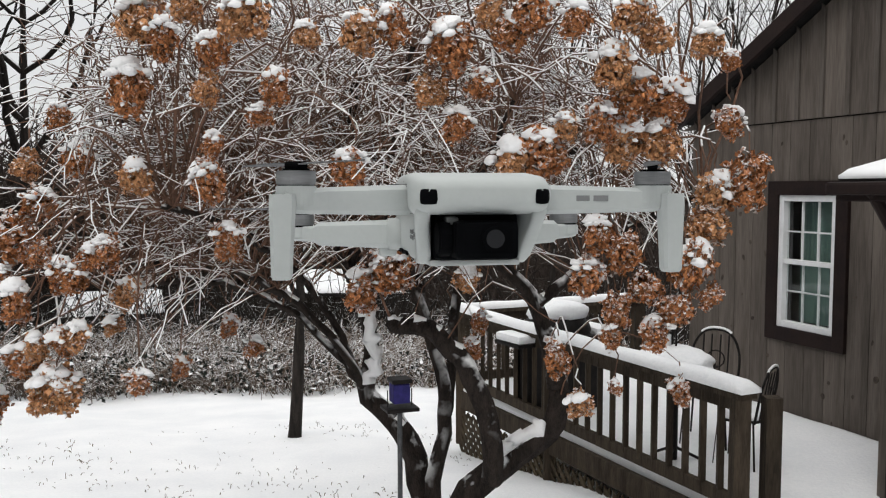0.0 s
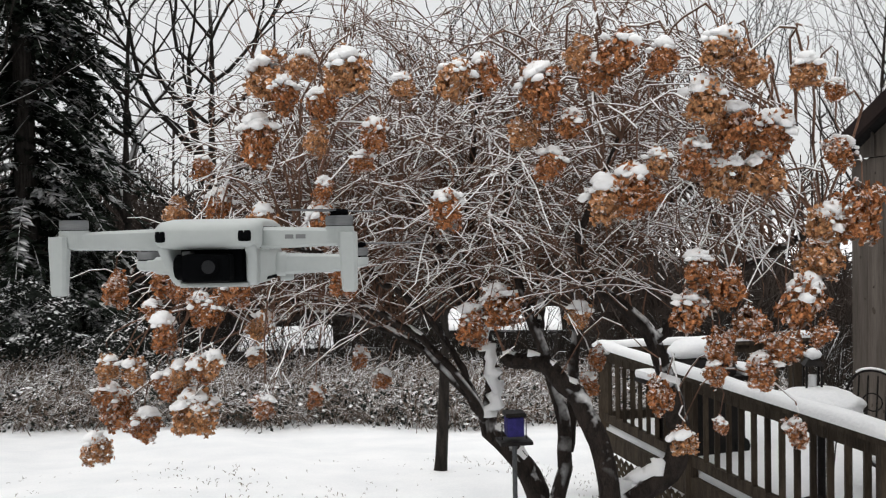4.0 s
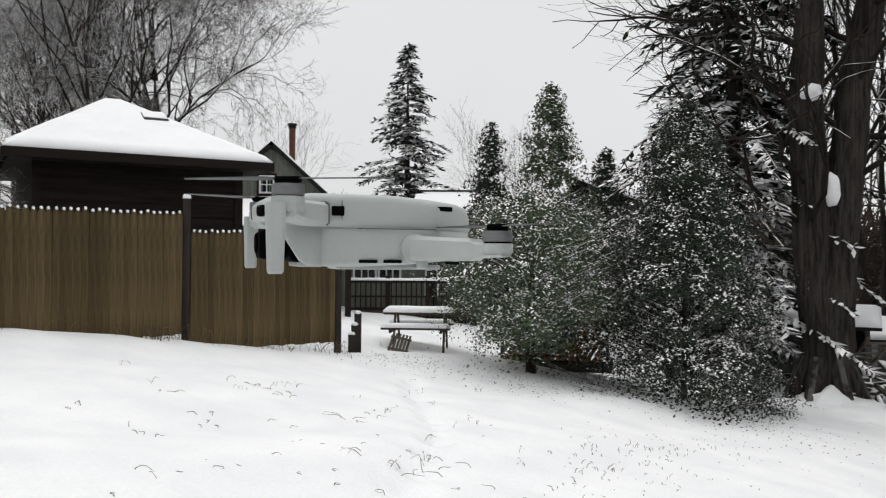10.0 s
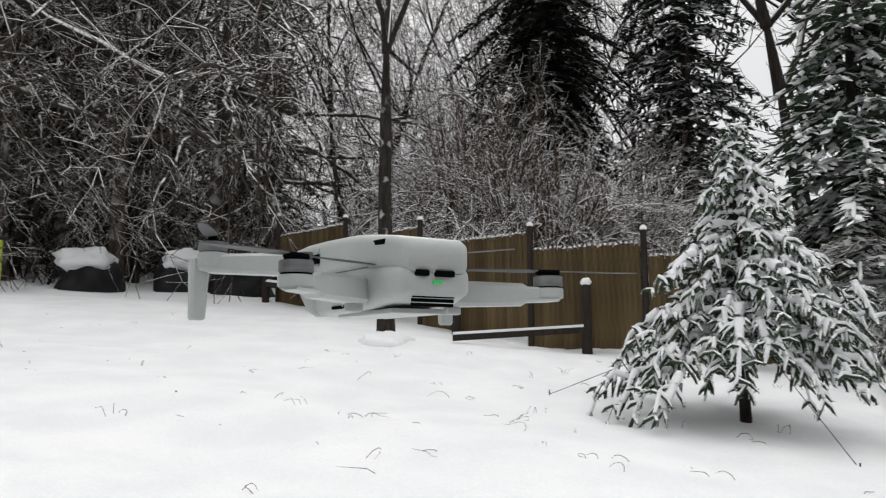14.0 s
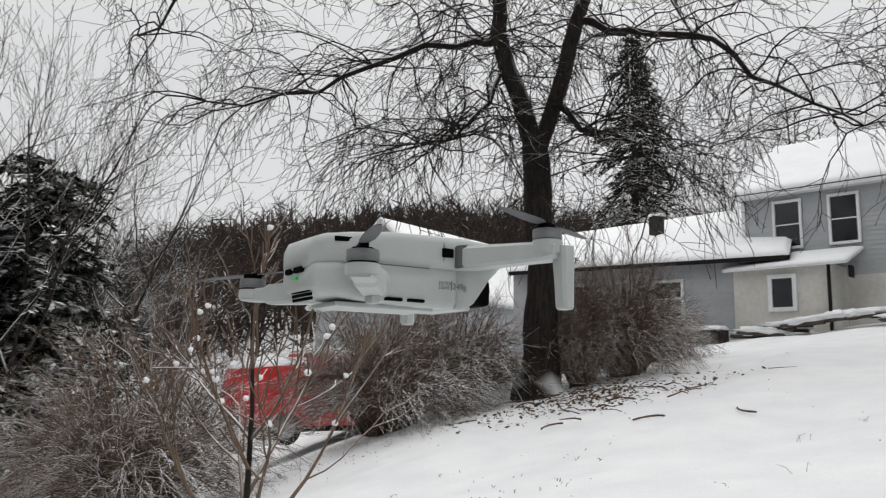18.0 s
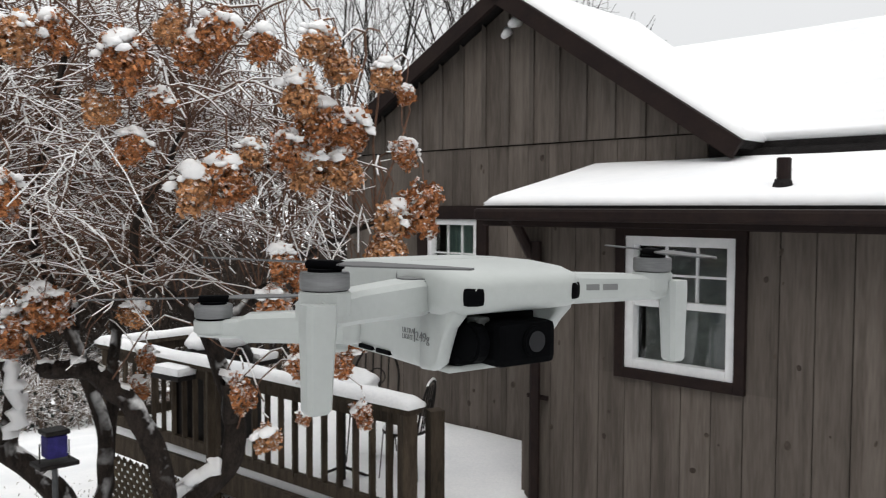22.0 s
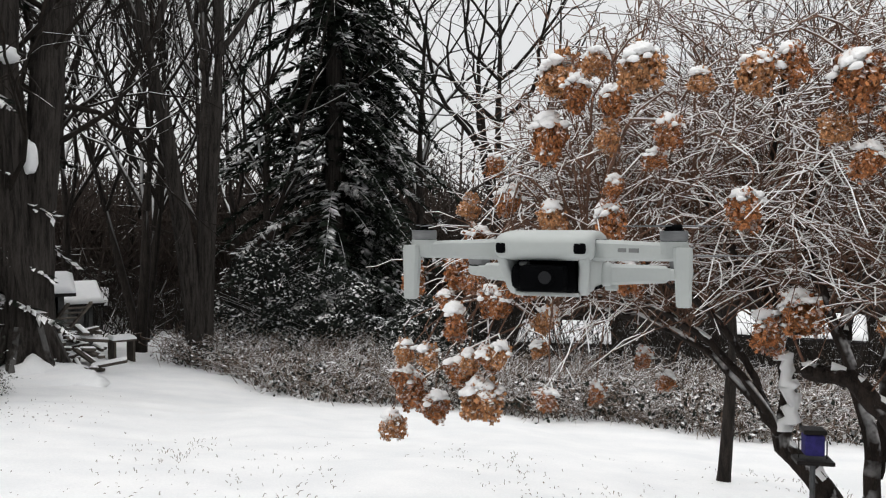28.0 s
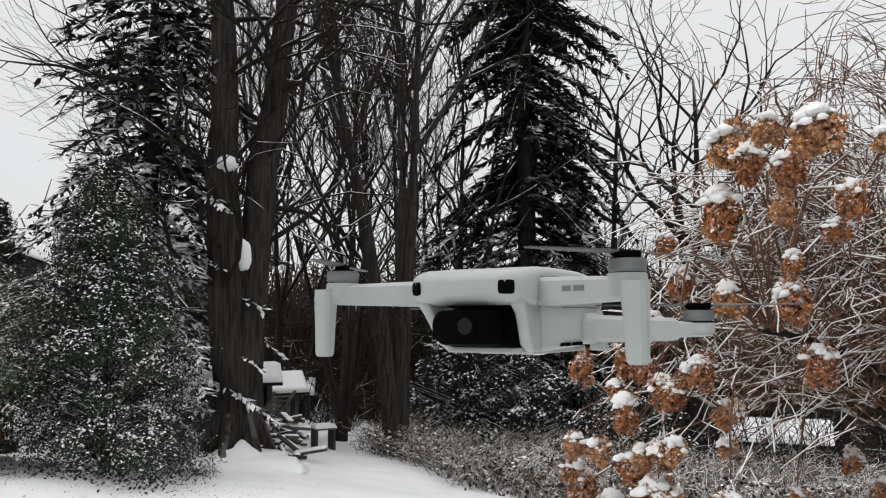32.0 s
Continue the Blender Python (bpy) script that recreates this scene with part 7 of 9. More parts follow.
# the black hip-roofed building behind the stockade fence
hut = thing("outbuilding", -11.31, -4.70, -0.09, 114.6, "black-stained outbuilding with a snowy hip roof", "outbuilding")
HZ = gz(-12, -3) - 0.2
HW, HD = 3.75, 4.6
for y in (0.45, HD - 0.45):
    part("wall", box_bm(HW - 0.8, 0.1, 2.95 - HZ, HW / 2, y, (2.95 + HZ) / 2), black_siding, hut)
for x in (0.45, HW - 0.45):
    part("wall", box_bm(0.1, HD - 1.0, 2.95 - HZ, x, HD / 2, (2.95 + HZ) / 2), black_siding, hut)
clapboards(hut, 0.4, HW - 0.4, HZ, 2.9, 0.40, 0.19, mat=black_siding, name="siding_board", lap=0.02)
for x in (0.42, HW - 0.42):
    part("corner_board", box_bm(0.12, 0.06, 2.9 - HZ, x, 0.37, (2.9 + HZ) / 2), black_siding, hut)
AP = (1.72, 2.3, 4.12)
for k, (p, q) in enumerate((((0, 0), (HW, 0)), ((HW, 0), (HW, HD)), ((HW, HD), (0, HD)), ((0, HD), (0, 0)))):
    e = [(*p, 3.0), (*q, 3.0), (AP[0] + (q[0] - p[0]) * 0.01, AP[1] + (q[1] - p[1]) * 0.01, AP[2]), (AP[0] - (q[0] - p[0]) * 0.01, AP[1] - (q[1] - p[1]) * 0.01, AP[2])]
    slab("roof", e, 0.05, shingle, hut)
    snow_slab("roof_snow", e, 0.10, hut, (40, 24), seed=30 + k, lump=0.08)
for sx, sy, cx, cy in ((HW + 0.04, 0.05, HW / 2, -0.02), (HW + 0.04, 0.05, HW / 2, HD + 0.02), (0.05, HD - 0.02, -0.02, HD / 2), (0.05, HD - 0.02, HW + 0.02, HD / 2)):
    part("fascia", box_bm(sx, sy, 0.13, cx, cy, 2.945), black_siding, hut)
part("soffit", box_bm(HW - 0.1, HD - 0.1, 0.03, HW / 2, HD / 2, 2.89), black_siding, hut)
tilt_ = Matrix.Rotation(radians(26), 4, "X")
rv = part("roof_vent", box_bm(0.40, 0.34, 0.14, 2.25, 1.45, 3.75, 0.02, rot=tilt_), iron, hut, "low dark metal roof vent")
part("vent_snow", box_bm(0.38, 0.34, 0.06, 2.25, 1.50, 3.83, 0.025, rot=tilt_), snow_mat, rv)

# the low house to the west: x along the front, y away from the lawn
wh = thing("house", -22.5, 0.23, 0, 90, "grey-green board house with snowy stepped roofs and a deck", "house")
WZ = -1.3
part("gable_wall", loft_bm([[(-5.2, 3, WZ), (-0.6, 3, WZ), (-0.6, 3, 2.95), (-2.75, 3, 4.75), (-5.2, 3, 2.7)], [(-5.2, 3.15, WZ), (-0.6, 3.15, WZ), (-0.6, 3.15, 2.95), (-2.75, 3.15, 4.75), (-5.2, 3.15, 2.7)]]), green_siding, wh)
gt = lambda s: min(2.95 + (-0.6 - s) * 0.837, 2.7 + (s + 5.2) * 0.837)
for k in range(19):
    s0 = -5.2 + k * 0.24
    part("siding_board", board(s0 + 0.004, s0 + 0.236, 2.0, gt(s0), gt(s0 + 0.24), 2.985, 0.02), green_siding, wh)
    part("batten", board(s0 - 0.02, s0 + 0.02, 2.0, gt(s0) - 0.03, gt(s0) - 0.03, 2.962, 0.022), green_siding, wh)
easy_window(wh, -3.12, -2.66, 3.33, 3.88, 2.95, (2, 2), 0.05)
for nm, a, b, x, z in (("trim_board", 0.07, 0.7, -3.16, 3.6), ("trim_board", 0.07, 0.7, -2.62, 3.6), ("trim_board", 0.46, 0.07, -2.89, 3.92), ("trim_board", 0.46, 0.07, -2.89, 3.29)):
    part(nm, box_bm(a, 0.05, b, x, 2.93, z), trim_brown, wh)
for s in (1, -1):
    e = (-0.45 if s > 0 else -5.4, 2.82 if s > 0 else 2.5)
    q = [(-2.75, 2.75, 4.92), (-2.75, 9, 4.92), (e[0], 9, e[1]), (e[0], 2.75, e[1])]
    slab("roof", q, 0.12, shingle, wh)
    snow_slab("roof_snow", [(p[0], p[1] + (0.1 if p[1] < 5 else 0), p[2]) for p in q], 0.07, wh, (16, 20), seed=s + 8)
fp = cyl_bm(0.10, 1.5, -2.25, 4.5, 4.85, 12)
part("flue_pipe", fp, chimney_metal, wh, "rusty metal flue pipe")
cp = cyl_bm(0.16, 0.04, -2.25, 4.5, 5.70, 12)
cyl_bm(0.13, 0.10, -2.25, 4.5, 5.62, 12, bm=cp)
part("flue_cap", cp, iron, wh)
roof(wh, [(-2.9, -3.5, 2.14), (-0.03, -3.5, 2.10), (-0.90, 2.6, 3.12), (-3.6, 2.6, 3.16)], 0.10, 0.08, seed=41)
part("eave_beam", box_bm(2.9, 0.10, 0.20, -1.45, -3.42, 1.96), trim_brown, wh)
for s in (-2.6, -0.35):
    part("porch_post", box_bm(0.14, 0.14, 3.2, s, -3.3, 0.4), trim_brown, wh)
part("porch_wall", box_bm(2.6, 0.1, 3.6, -1.6, 1.5, 0.5), grey_siding, wh)
roof(wh, [(-0.3, -0.25, 2.42), (1.35, -0.25, 2.30), (1.65, 3.2, 3.14), (-0.95, 3.2, 3.16)], 0.09, 0.08, seed=42)
roof(wh, [(1.15, -0.3, 2.06), (2.55, -0.3, 2.06), (4.6, 4.0, 3.5), (1.75, 4.0, 3.45)], 0.09, 0.08, seed=43)
slab("rake_board", [(2.58, -0.35, 2.03), (4.68, 4.0, 3.48), (4.76, 4.0, 3.48), (2.66, -0.35, 2.03)], 0.22, trim_brown, wh)
slab("ridge_cap", [(-1.0, 3.2, 3.24), (1.7, 3.2, 3.22), (1.7, 3.4, 3.22), (-1.0, 3.4, 3.24)], 0.05, shingle, wh)
slab("ridge_cap", [(1.7, 4.0, 3.6), (4.6, 4.0, 3.64), (4.6, 4.2, 3.64), (1.7, 4.2, 3.6)], 0.05, shingle, wh)
part("wall", box_bm(2.6, 0.12, 3.7, 0.7, 0.42, 0.42), green_siding, wh)
part("wall", box_bm(2.4, 0.12, 3.4, 3.0, 0.52, 0.3), grey_siding, wh)
part("wall", box_bm(0.12, 4.0, 4.6, 4.2, 2.6, 0.9), grey_siding, wh)
easy_window(wh, -0.25, 0.42, 0.78, 1.88, 0.34, (3, 4), 0.06)
easy_window(wh, 0.44, 1.10, 0.78, 1.88, 0.34, (3, 4), 0.06)
easy_window(wh, 1.26, 1.64, 1.32, 1.84, 0.34, (3, 2), 0.04)
easy_window(wh, 1.76, 2.14, 0.3, 1.84, 0.34, (1, 2), 0.05)
part("eave_beam", box_bm(1.7, 0.08, 0.16, 0.5, -0.2, 2.22), trim_brown, wh)
rail = new("deck_railing")
rail.parent = wh
for nm, z, h in (("rail", 0.80, 0.06), ("rail", 0.10, 0.08), ("rail", 0.42, 0.05)):
    part(nm, box_bm(3.4, 0.07, h, 1.3, -1.5, z), trim_brown, rail)
snow_slab("rail_snow", [(-0.4, -1.58, 0.83), (3.0, -1.58, 0.83), (3.0, -1.42, 0.83), (-0.4, -1.42, 0.83)], 0.07, rail, (30, 6), snow_mat, 3)
for s in (-0.35, 0.65, 1.68, 2.9):
    part("post", box_bm(0.11, 0.11, 1.9, s, -1.5, 0.0), trim_brown, rail)
for k in range(26):
    part("baluster", box_bm(0.035, 0.035, 0.7, -0.3 + k * 0.13, -1.5, 0.45), trim_brown, rail)
part("skirt", box_bm(3.4, 0.05, 0.9, 1.3, -1.4, -0.45), trim_brown, wh)
slab("deck_floor", [(-0.4, -1.5, 0.0), (3.0, -1.5, 0.0), (3.0, 0.4, 0.0), (-0.4, 0.4, 0.0)], 0.1, deck_wood, wh)
wm = thing("garden_windmill", -22.5 + 1.1, 0.23 + 1.87, 0, 90, "dark metal garden windmill with a round wheel on the deck", "garden ornament")
part("mast", cyl_bm(0.025, 1.3, 0, 0, 0.66, 8), iron, wm)
for k in range(12):
    b = bmesh.new()
    box_bm(0.075, 0.008, 0.20, 0, 0, 0.16, bm=b)
    bmesh.ops.transform(b, matrix=Matrix.Translation((0, -0.05, 1.33)) @ Matrix.Rotation(radians(k * 30), 4, "Y") @ Matrix.Rotation(radians(20), 4, "Z"), verts=b.verts[:])
    part("vane", b, iron, wm)
part("hub", cyl_bm(0.05, 0.06, 0, -0.05, 1.33, 10, rot=Matrix.Rotation(radians(90), 4, "X")), iron, wm)
part("tail", box_bm(0.01, 0.35, 0.18, 0, 0.25, 1.33), iron, wm)
# the barn roof beyond the hollies
barn = thing("barn", -27.5, 8.6, 0.35, 90, "barn with a snowy roof half hidden by hollies", "barn")
part("barn_wall", box_bm(2.8, 3.0, 4.4, 0.2, 2.2, 0.9), grey_siding, barn)
roof(barn, [(-1.4, 0, 3.9), (1.6, -0.4, 2.9), (2.0, 1.5, 4.0), (-0.3, 1.5, 4.6)], 0.08, 0.08, seed=45)
slab("roof", [(-0.3, 1.5, 4.6), (2.0, 1.5, 4.0), (2.0, 4.0, 3.0), (-0.6, 4.0, 3.2)], 0.08, shingle, barn)


def shed(x, y, rz, w, d, h, rise, label, wall_mat, post=False):
    s = thing("shed", x, y, gz(x, y) - 0.1, rz, label, "shed")
    part("wall", box_bm(w, 0.08, h, 0, d / 2, h / 2), wall_mat, s)
    part("wall", box_bm(0.08, d, h, -w / 2, 0, h / 2), wall_mat, s)
    part("wall", box_bm(0.08, d * 0.6, h, w / 2, d * 0.2, h / 2), wall_mat, s)
    for k in range(int(h / 0.2)):
        part("siding_board", box_bm(w * 0.72, 0.02, 0.19, -w * 0.14, -d / 2 + 0.02, 0.1 + k * 0.2), wall_mat, s)
    for sx in (-w / 2, 0, w / 2):
        part("post", box_bm(0.09, 0.09, h, sx, -d / 2, h / 2), white_paint if post else wall_mat, s)
    roof(s, [(-w / 2 - 0.25, -d / 2 - 0.3, h), (w / 2 + 0.25, -d / 2 - 0.3, h), (w / 2 + 0.25, 0.1, h + rise), (-w / 2 - 0.25, 0.1, h + rise)], 0.10, 0.07, seed=int(x * -3))
    roof(s, [(-w / 2 - 0.25, 0.1, h + rise), (w / 2 + 0.25, 0.1, h + rise), (w / 2 + 0.25, d / 2 + 0.3, h), (-w / 2 - 0.25, d / 2 + 0.3, h)], 0.10, 0.07, seed=int(x * -5))
    return s


shed(-16.95, 11.85, 65, 0.45, 0.8, 1.25, 0.42, "grey garden shed with a snowy gable roof and open porch", grey_siding)
shed(-23.9, 16.8, 50, 1.6, 1.4, 0.9, 0.45, "small low shed with a snow-covered roof", grey_siding)
shed(-16.18, 9.31, 57.5, 2.6, 1.6, 1.38, 0.30, "dark board shed standing behind the old maple", grey_siding)

# lumber heap with a ladder behind the maple
lr = random.Random(3)
for i in range(38):
    x, y = -13.85 + lr.gauss(0, 0.36), 9.65 + lr.gauss(0, 0.36)
    top = max(0.0, 0.75 - 0.75 * math.hypot(x + 13.85, y - 9.65))
    z = gz(x, y) + lr.uniform(0.02, 0.1 + top)
    L, W = lr.uniform(0.25, 0.65), lr.uniform(0.06, 0.16)
    b = thing("timber", 0, 0, 0, 0, "old grey timber with snow on the heap", "timber", "lumber heap")
    part("plank", box_bm(L, W, 0.06, 0, 0, 0, 0.006), old_wood, b)
    snow_slab("snow", [(-L / 2, -W / 2, 0.03), (L / 2, -W / 2, 0.03), (L / 2, W / 2, 0.03), (-L / 2, W / 2, 0.03)], 0.032, b, (14, 6), snow_mat, i, 0.3)
    b.matrix_basis = pose(x, y, z, lr.gauss(0, 8), lr.gauss(0, 14), lr.uniform(0, 180))
ladder = thing("ladder", label="old wooden ladder leaning on the lumber heap", category="ladder")
for s in (-0.2, 0.2):
    part("rail", box_bm(0.05, 0.05, 1.5, s, 0, 0.75), old_wood, ladder)
for k in range(6):
    part("rung", cyl_bm(0.018, 0.4, 0, 0, 0.15 + k * 0.23, 8, rot=Matrix.Rotation(radians(90), 4, "Y")), old_wood, ladder)
ladder.matrix_basis = pose(-14.05, 9.25, gz(-14.05, 9.25) + 0.55, 62, 0, 75)
for x, y, w in ((-14.75, 11.35, 0.5), (-13.0, 13.1, 0.9)):
    b = thing("bench", x, y, gz(x, y), 70, "low old bench heaped with snow at the wood's edge", "bench")
    part("seat", box_bm(w, 0.45, 0.04, 0, 0, 0.43, 0.01), old_wood, b)
    for s in (-1, 1):
        part("support", box_bm(0.05, 0.40, 0.5, s * w * 0.40, 0, 0.17), old_wood, b)
    snow_slab("seat_snow", [(-w / 2, -0.22, 0.45), (w / 2, -0.22, 0.45), (w / 2, 0.22, 0.45), (-w / 2, 0.22, 0.45)], 0.08, b, (20, 10), snow_mat, 2)

# firewood stack
wp = thing("woodpile", -13.7, 2.75, gz(-13.4, 3.4) - 0.08, 69, "stack of split firewood between posts on a low sill", "woodpile")
part("sill", box_bm(1.9, 0.35, 0.16, 0.75, 0, 0.1, 0.01), old_wood, wp)
for x in (-0.15, 0.30, 1.62):
    part("post", box_bm(0.05, 0.05, 0.95, x, -0.18, 0.5), old_wood, wp)
fw = random.Random(7)
for row in range(8):
    for k in range(17):
        r = fw.uniform(0.038, 0.052)
        n = fw.choice((3, 4, 5))
        x, z = -0.08 + k * 0.098 + (row % 2) * 0.05 + fw.gauss(0, 0.006), 0.23 + row * 0.083
        a0 = fw.uniform(0, 6)
        ring = [(x + math.cos(a0 + j * 2 * math.pi / n) * r * fw.uniform(0.9, 1.25), z + math.sin(a0 + j * 2 * math.pi / n) * r) for j in range(n)]
        f = fw.uniform(-0.20, -0.14)
        part("firewood_log", loft_bm([[(p, f, q) for p, q in ring], [(p, 0.22, q) for p, q in ring]]), log_end, wp)
snow_slab("pile_snow", [(-0.15, -0.18, 0.90), (1.65, -0.18, 0.90), (1.65, 0.22, 0.90), (-0.15, 0.22, 0.90)], 0.08, wp, (24, 8), snow_mat, 5, 0.4)

# picnic table, leaning pallet, post stack
pt = thing("picnic_table", -14.1, 1.15, gz(-14.1, 1.15), 80, "dark picnic table with thick snow on its top and benches", "picnic table")
part("tabletop", box_bm(1.5, 0.75, 0.05, 0, 0, 0.74, 0.01), deck_wood, pt)
snow_slab("table_snow", [(-0.76, -0.38, 0.765), (0.76, -0.38, 0.765), (0.76, 0.38, 0.765), (-0.76, 0.38, 0.765)], 0.11, pt, (24, 12), snow_mat, 1, 0.1)
for s in (-1, 1):
    part("bench", box_bm(1.5, 0.27, 0.045, 0, s * 0.68, 0.44, 0.008), deck_wood, pt)
    snow_slab("bench_snow", [(-0.75, s * 0.68 - 0.14, 0.463), (0.75, s * 0.68 - 0.14, 0.463), (0.75, s * 0.68 + 0.14, 0.463), (-0.75, s * 0.68 + 0.14, 0.463)], 0.09, pt, (24, 8), snow_mat, 4, 0.1)
    part("cross_beam", box_bm(0.05, 1.55, 0.09, s * 0.55, 0, 0.39), deck_wood, pt)
    for k in (-1, 1):
        part("leg", beam((s * 0.55 + 0.05, k * 0.62, -0.1), (s * 0.55 + 0.05, k * 0.22, 0.72), 0.05, 0.10), deck_wood, pt)
pt.scale = (0.78, 0.78, 0.78)
pl = thing("pallet", label="grey slatted pallet leaning beside the picnic table", category="pallet")
for k in range(6):
    part("slat", box_bm(0.055, 0.02, 0.55, -0.2 + k * 0.08, 0, 0.28), old_wood, pl)
for z in (0.1, 0.45):
    part("cross_piece", box_bm(0.5, 0.03, 0.05, 0, 0.026, z), old_wood, pl)
pl.matrix_basis = pose(-13.1, 0.72, gz(-13.1, 0.72) - 0.03, -45, 12, 80) @ Matrix.Scale(0.7, 4)
for k, h in enumerate((0.32, 0.45, 0.62)):
    b = thing("short_post", -12.15 - 0.14 * k, -0.02 + 0.05 * k, gz(-12.2, 0) - 0.1, 10 * k, "dark square post with snow on top by the fence end", "post", "posts by the fence")
    part("post", box_bm(0.09, 0.09, h + 0.1, 0, 0, h / 2, 0.008), post_mat, b)
    part("post_snow", lump_bm(0.055, 0.055, 0.035, k, 2), snow_mat, b, "", True).matrix_basis = Matrix.Translation((0, 0, h + 0.06))

# grey mesh gate in the gap of the stockade fence
gate = thing("gate", label="grey wire-mesh gate between two runs of fence", category="gate")
g0, g1 = Vector((-8.46, -6.35, 0)), Vector((-8.5, -8.05, 0))
gzz = gz(-8.48, -7.2)
for p in (g0, g1):
    part("gate_post", cyl_bm(0.03, 1.5, p.x, p.y, gzz + 0.65, 8), chimney_grey, gate)
for h in (0.12, 1.3):
    part("gate_rail", beam(g0 + Vector((0, 0, gzz + h)), g1 + Vector((0, 0, gzz + h)), 0.04, 0.04), chimney_grey, gate)
wire = []
for k in range(-12, 18):
    for s_ in (1, -1):
        y0, y1 = k * 0.1, k * 0.1 + 1.18
        a_, b_ = max(y0, 0.0), min(y1, 1.7)
        if b_ - a_ > 0.05:
            za, zb = (a_ - y0, b_ - y0) if s_ > 0 else (1.18 - (a_ - y0), 1.18 - (b_ - y0))
            pa, pb = g0 + (g1 - g0) * (a_ / 1.7), g0 + (g1 - g0) * (b_ / 1.7)
            wire.append((pa.x, pa.y, gzz + 0.12 + za, pb.x, pb.y, gzz + 0.12 + zb, 0.003, 0.003))
v, f = tubes(wire, 3)
add_mesh("gate_mesh", mesh_data("gate_mesh", v, f, chimney_grey), gate)

# split-rail fence to the south-west
RP = [(-6.69, -10.36), (-5.44, -12.42), (-4.49, -15.02), (-3.2, -17.6)]
srf = thing("split_rail_fence", label="weathered split-rail fence with snow on posts and rails", category="fence")
for x, y in RP:
    z = gz(x, y)
    p = part("post", cyl_bm(0.085, 1.2, x, y, z + 0.45, 9, 0.07, bevel=0.01), post_mat, srf)
    part("post_snow", lump_bm(0.085, 0.085, 0.075, x, 2), snow_mat, p, "", True).matrix_basis = Matrix.Translation((x, y, z + 1.07))
for (x0, y0), (x1, y1) in zip(RP[1:], RP[2:]):
    for h in (0.4, 0.85):
        a, b = (x0, y0, gz(x0, y0) + h), (x1, y1, gz(x1, y1) + h)
        part("rail", beam(a, b, 0.07, 0.10), post_mat, srf)
        s = Vector((-(y1 - y0), x1 - x0, 0)).normalized() * 0.045
        up = Vector((0, 0, 0.05))
        snow_slab("rail_snow", [Vector(a) - s + up, Vector(b) - s + up, Vector(b) + s + up, Vector(a) + s + up], 0.06, srf, (40, 6), snow_mat, int(h * 10))
fr_ = thing("fallen_rail", label="fallen fence rail lying aslant with snow", category="fence rail")
part("rail", beam((-6.62, -10.36, gz(-6.7, -10.4) + 0.34), (-4.6, -10.6, gz(-4.6, -10.6) + 0.08), 0.07, 0.09), post_mat, fr_)
part("rail_snow", beam((-6.62, -10.36, gz(-6.7, -10.4) + 0.405), (-4.6, -10.6, gz(-4.6, -10.6) + 0.145), 0.06, 0.04), snow_mat, fr_)
mound = thing("snow_mound", -3.62, -10.72, gz(-3.6, -10.7) - 0.10, 0, "rounded mound of snow about the tree's foot", "snow")
part("mound", lump_bm(0.42, 0.38, 0.26, 6, 4, 0.3), snow_mat, mound, "", True)
for a, b in (((-4.0, -6.8, 1.08), (-5.15, -5.45, 1.75)), ((-4.85, -3.93, 0.65), (-5.18, -5.38, 1.75))):
    g = thing("guy_wire", label="thin guy wire staked beside the fir tree", category="wire")
    part("wire", cyl_bm(0.0035, (Vector(b) - Vector(a)).length, 0, 0, 0, 5, rot=(Vector(b) - Vector(a)).to_track_quat("Z", "Y").to_matrix().to_4x4()), iron, g).matrix_basis = Matrix.Translation((Vector(a) + Vector(b)) / 2)
    part("stake", cyl_bm(0.006, 0.10, a[0], a[1], gz(a[0], a[1]), 6), iron, g)

# goal, tarpaulin heaps and the window in the woods
goal = thing("goal", label="small yellow-green tube goal with a pale net", category="goal")
ga, gb = Vector((2.9, -18.45, gz(2.9, -18.45))), Vector((2.1, -19.5, gz(2.1, -19.5)))
back = Vector((0.75, -0.62, 0)) * 0.9
part("upright", cyl_bm(0.03, 1.1, ga.x, ga.y, ga.z + 0.53, 8), yellow_net, goal)
part("upright", cyl_bm(0.03, 1.1, gb.x, gb.y, gb.z + 0.53, 8), yellow_net, goal)
part("crossbar", beam(ga + Vector((0, 0, 1.06)), gb + Vector((0, 0, 1.06)), 0.05, 0.05), yellow_net, goal)
net = []
for k in range(19):
    p = ga + (gb - ga) * k / 18
    net.append((p.x, p.y, p.z + 1.04, p.x + back.x, p.y + back.y, p.z + 0.05, 0.004, 0.004))
for k in range(11):
    f = k / 10
    a, b = ga + back * f + Vector((0, 0, 1.04 - f)), gb + back * f + Vector((0, 0, 1.04 - f))
    net.append((*a, *b, 0.004, 0.004))
v, f = tubes(net, 3)
add_mesh("net", mesh_data("net", v, f, net_mat), goal)
for k, (x, y, w) in enumerate(((0.3, -20.5, 0.85), (-1.7, -20.4, 0.7), (-3.0, -19.8, 0.9))):
    h = thing("tarpaulin_heap", x, y, gz(x, y) - 0.1, k * 50, "heap under black tarpaulin with snow on top", "heap")
    part("cover", lump_bm(w, w * 0.8, 0.95, k + 3, 4, 0.3), tarp, h, "", True)
    part("snow_cap", lump_bm(w * 0.8, w * 0.62, 0.30, k + 7, 3, 0.5), snow_mat, h, "", True).matrix_basis = Matrix.Translation((0.08, 0.12, 0.76))
wf = thing("cabin", 11.4, -31.4, gz(11.4, -31.4), 200, "dark cabin with a white-framed window among the trees", "cabin")
part("wall", box_bm(2.0, 1.6, 4.4, 0.1, 0.85, 2.1), black_siding, wf)
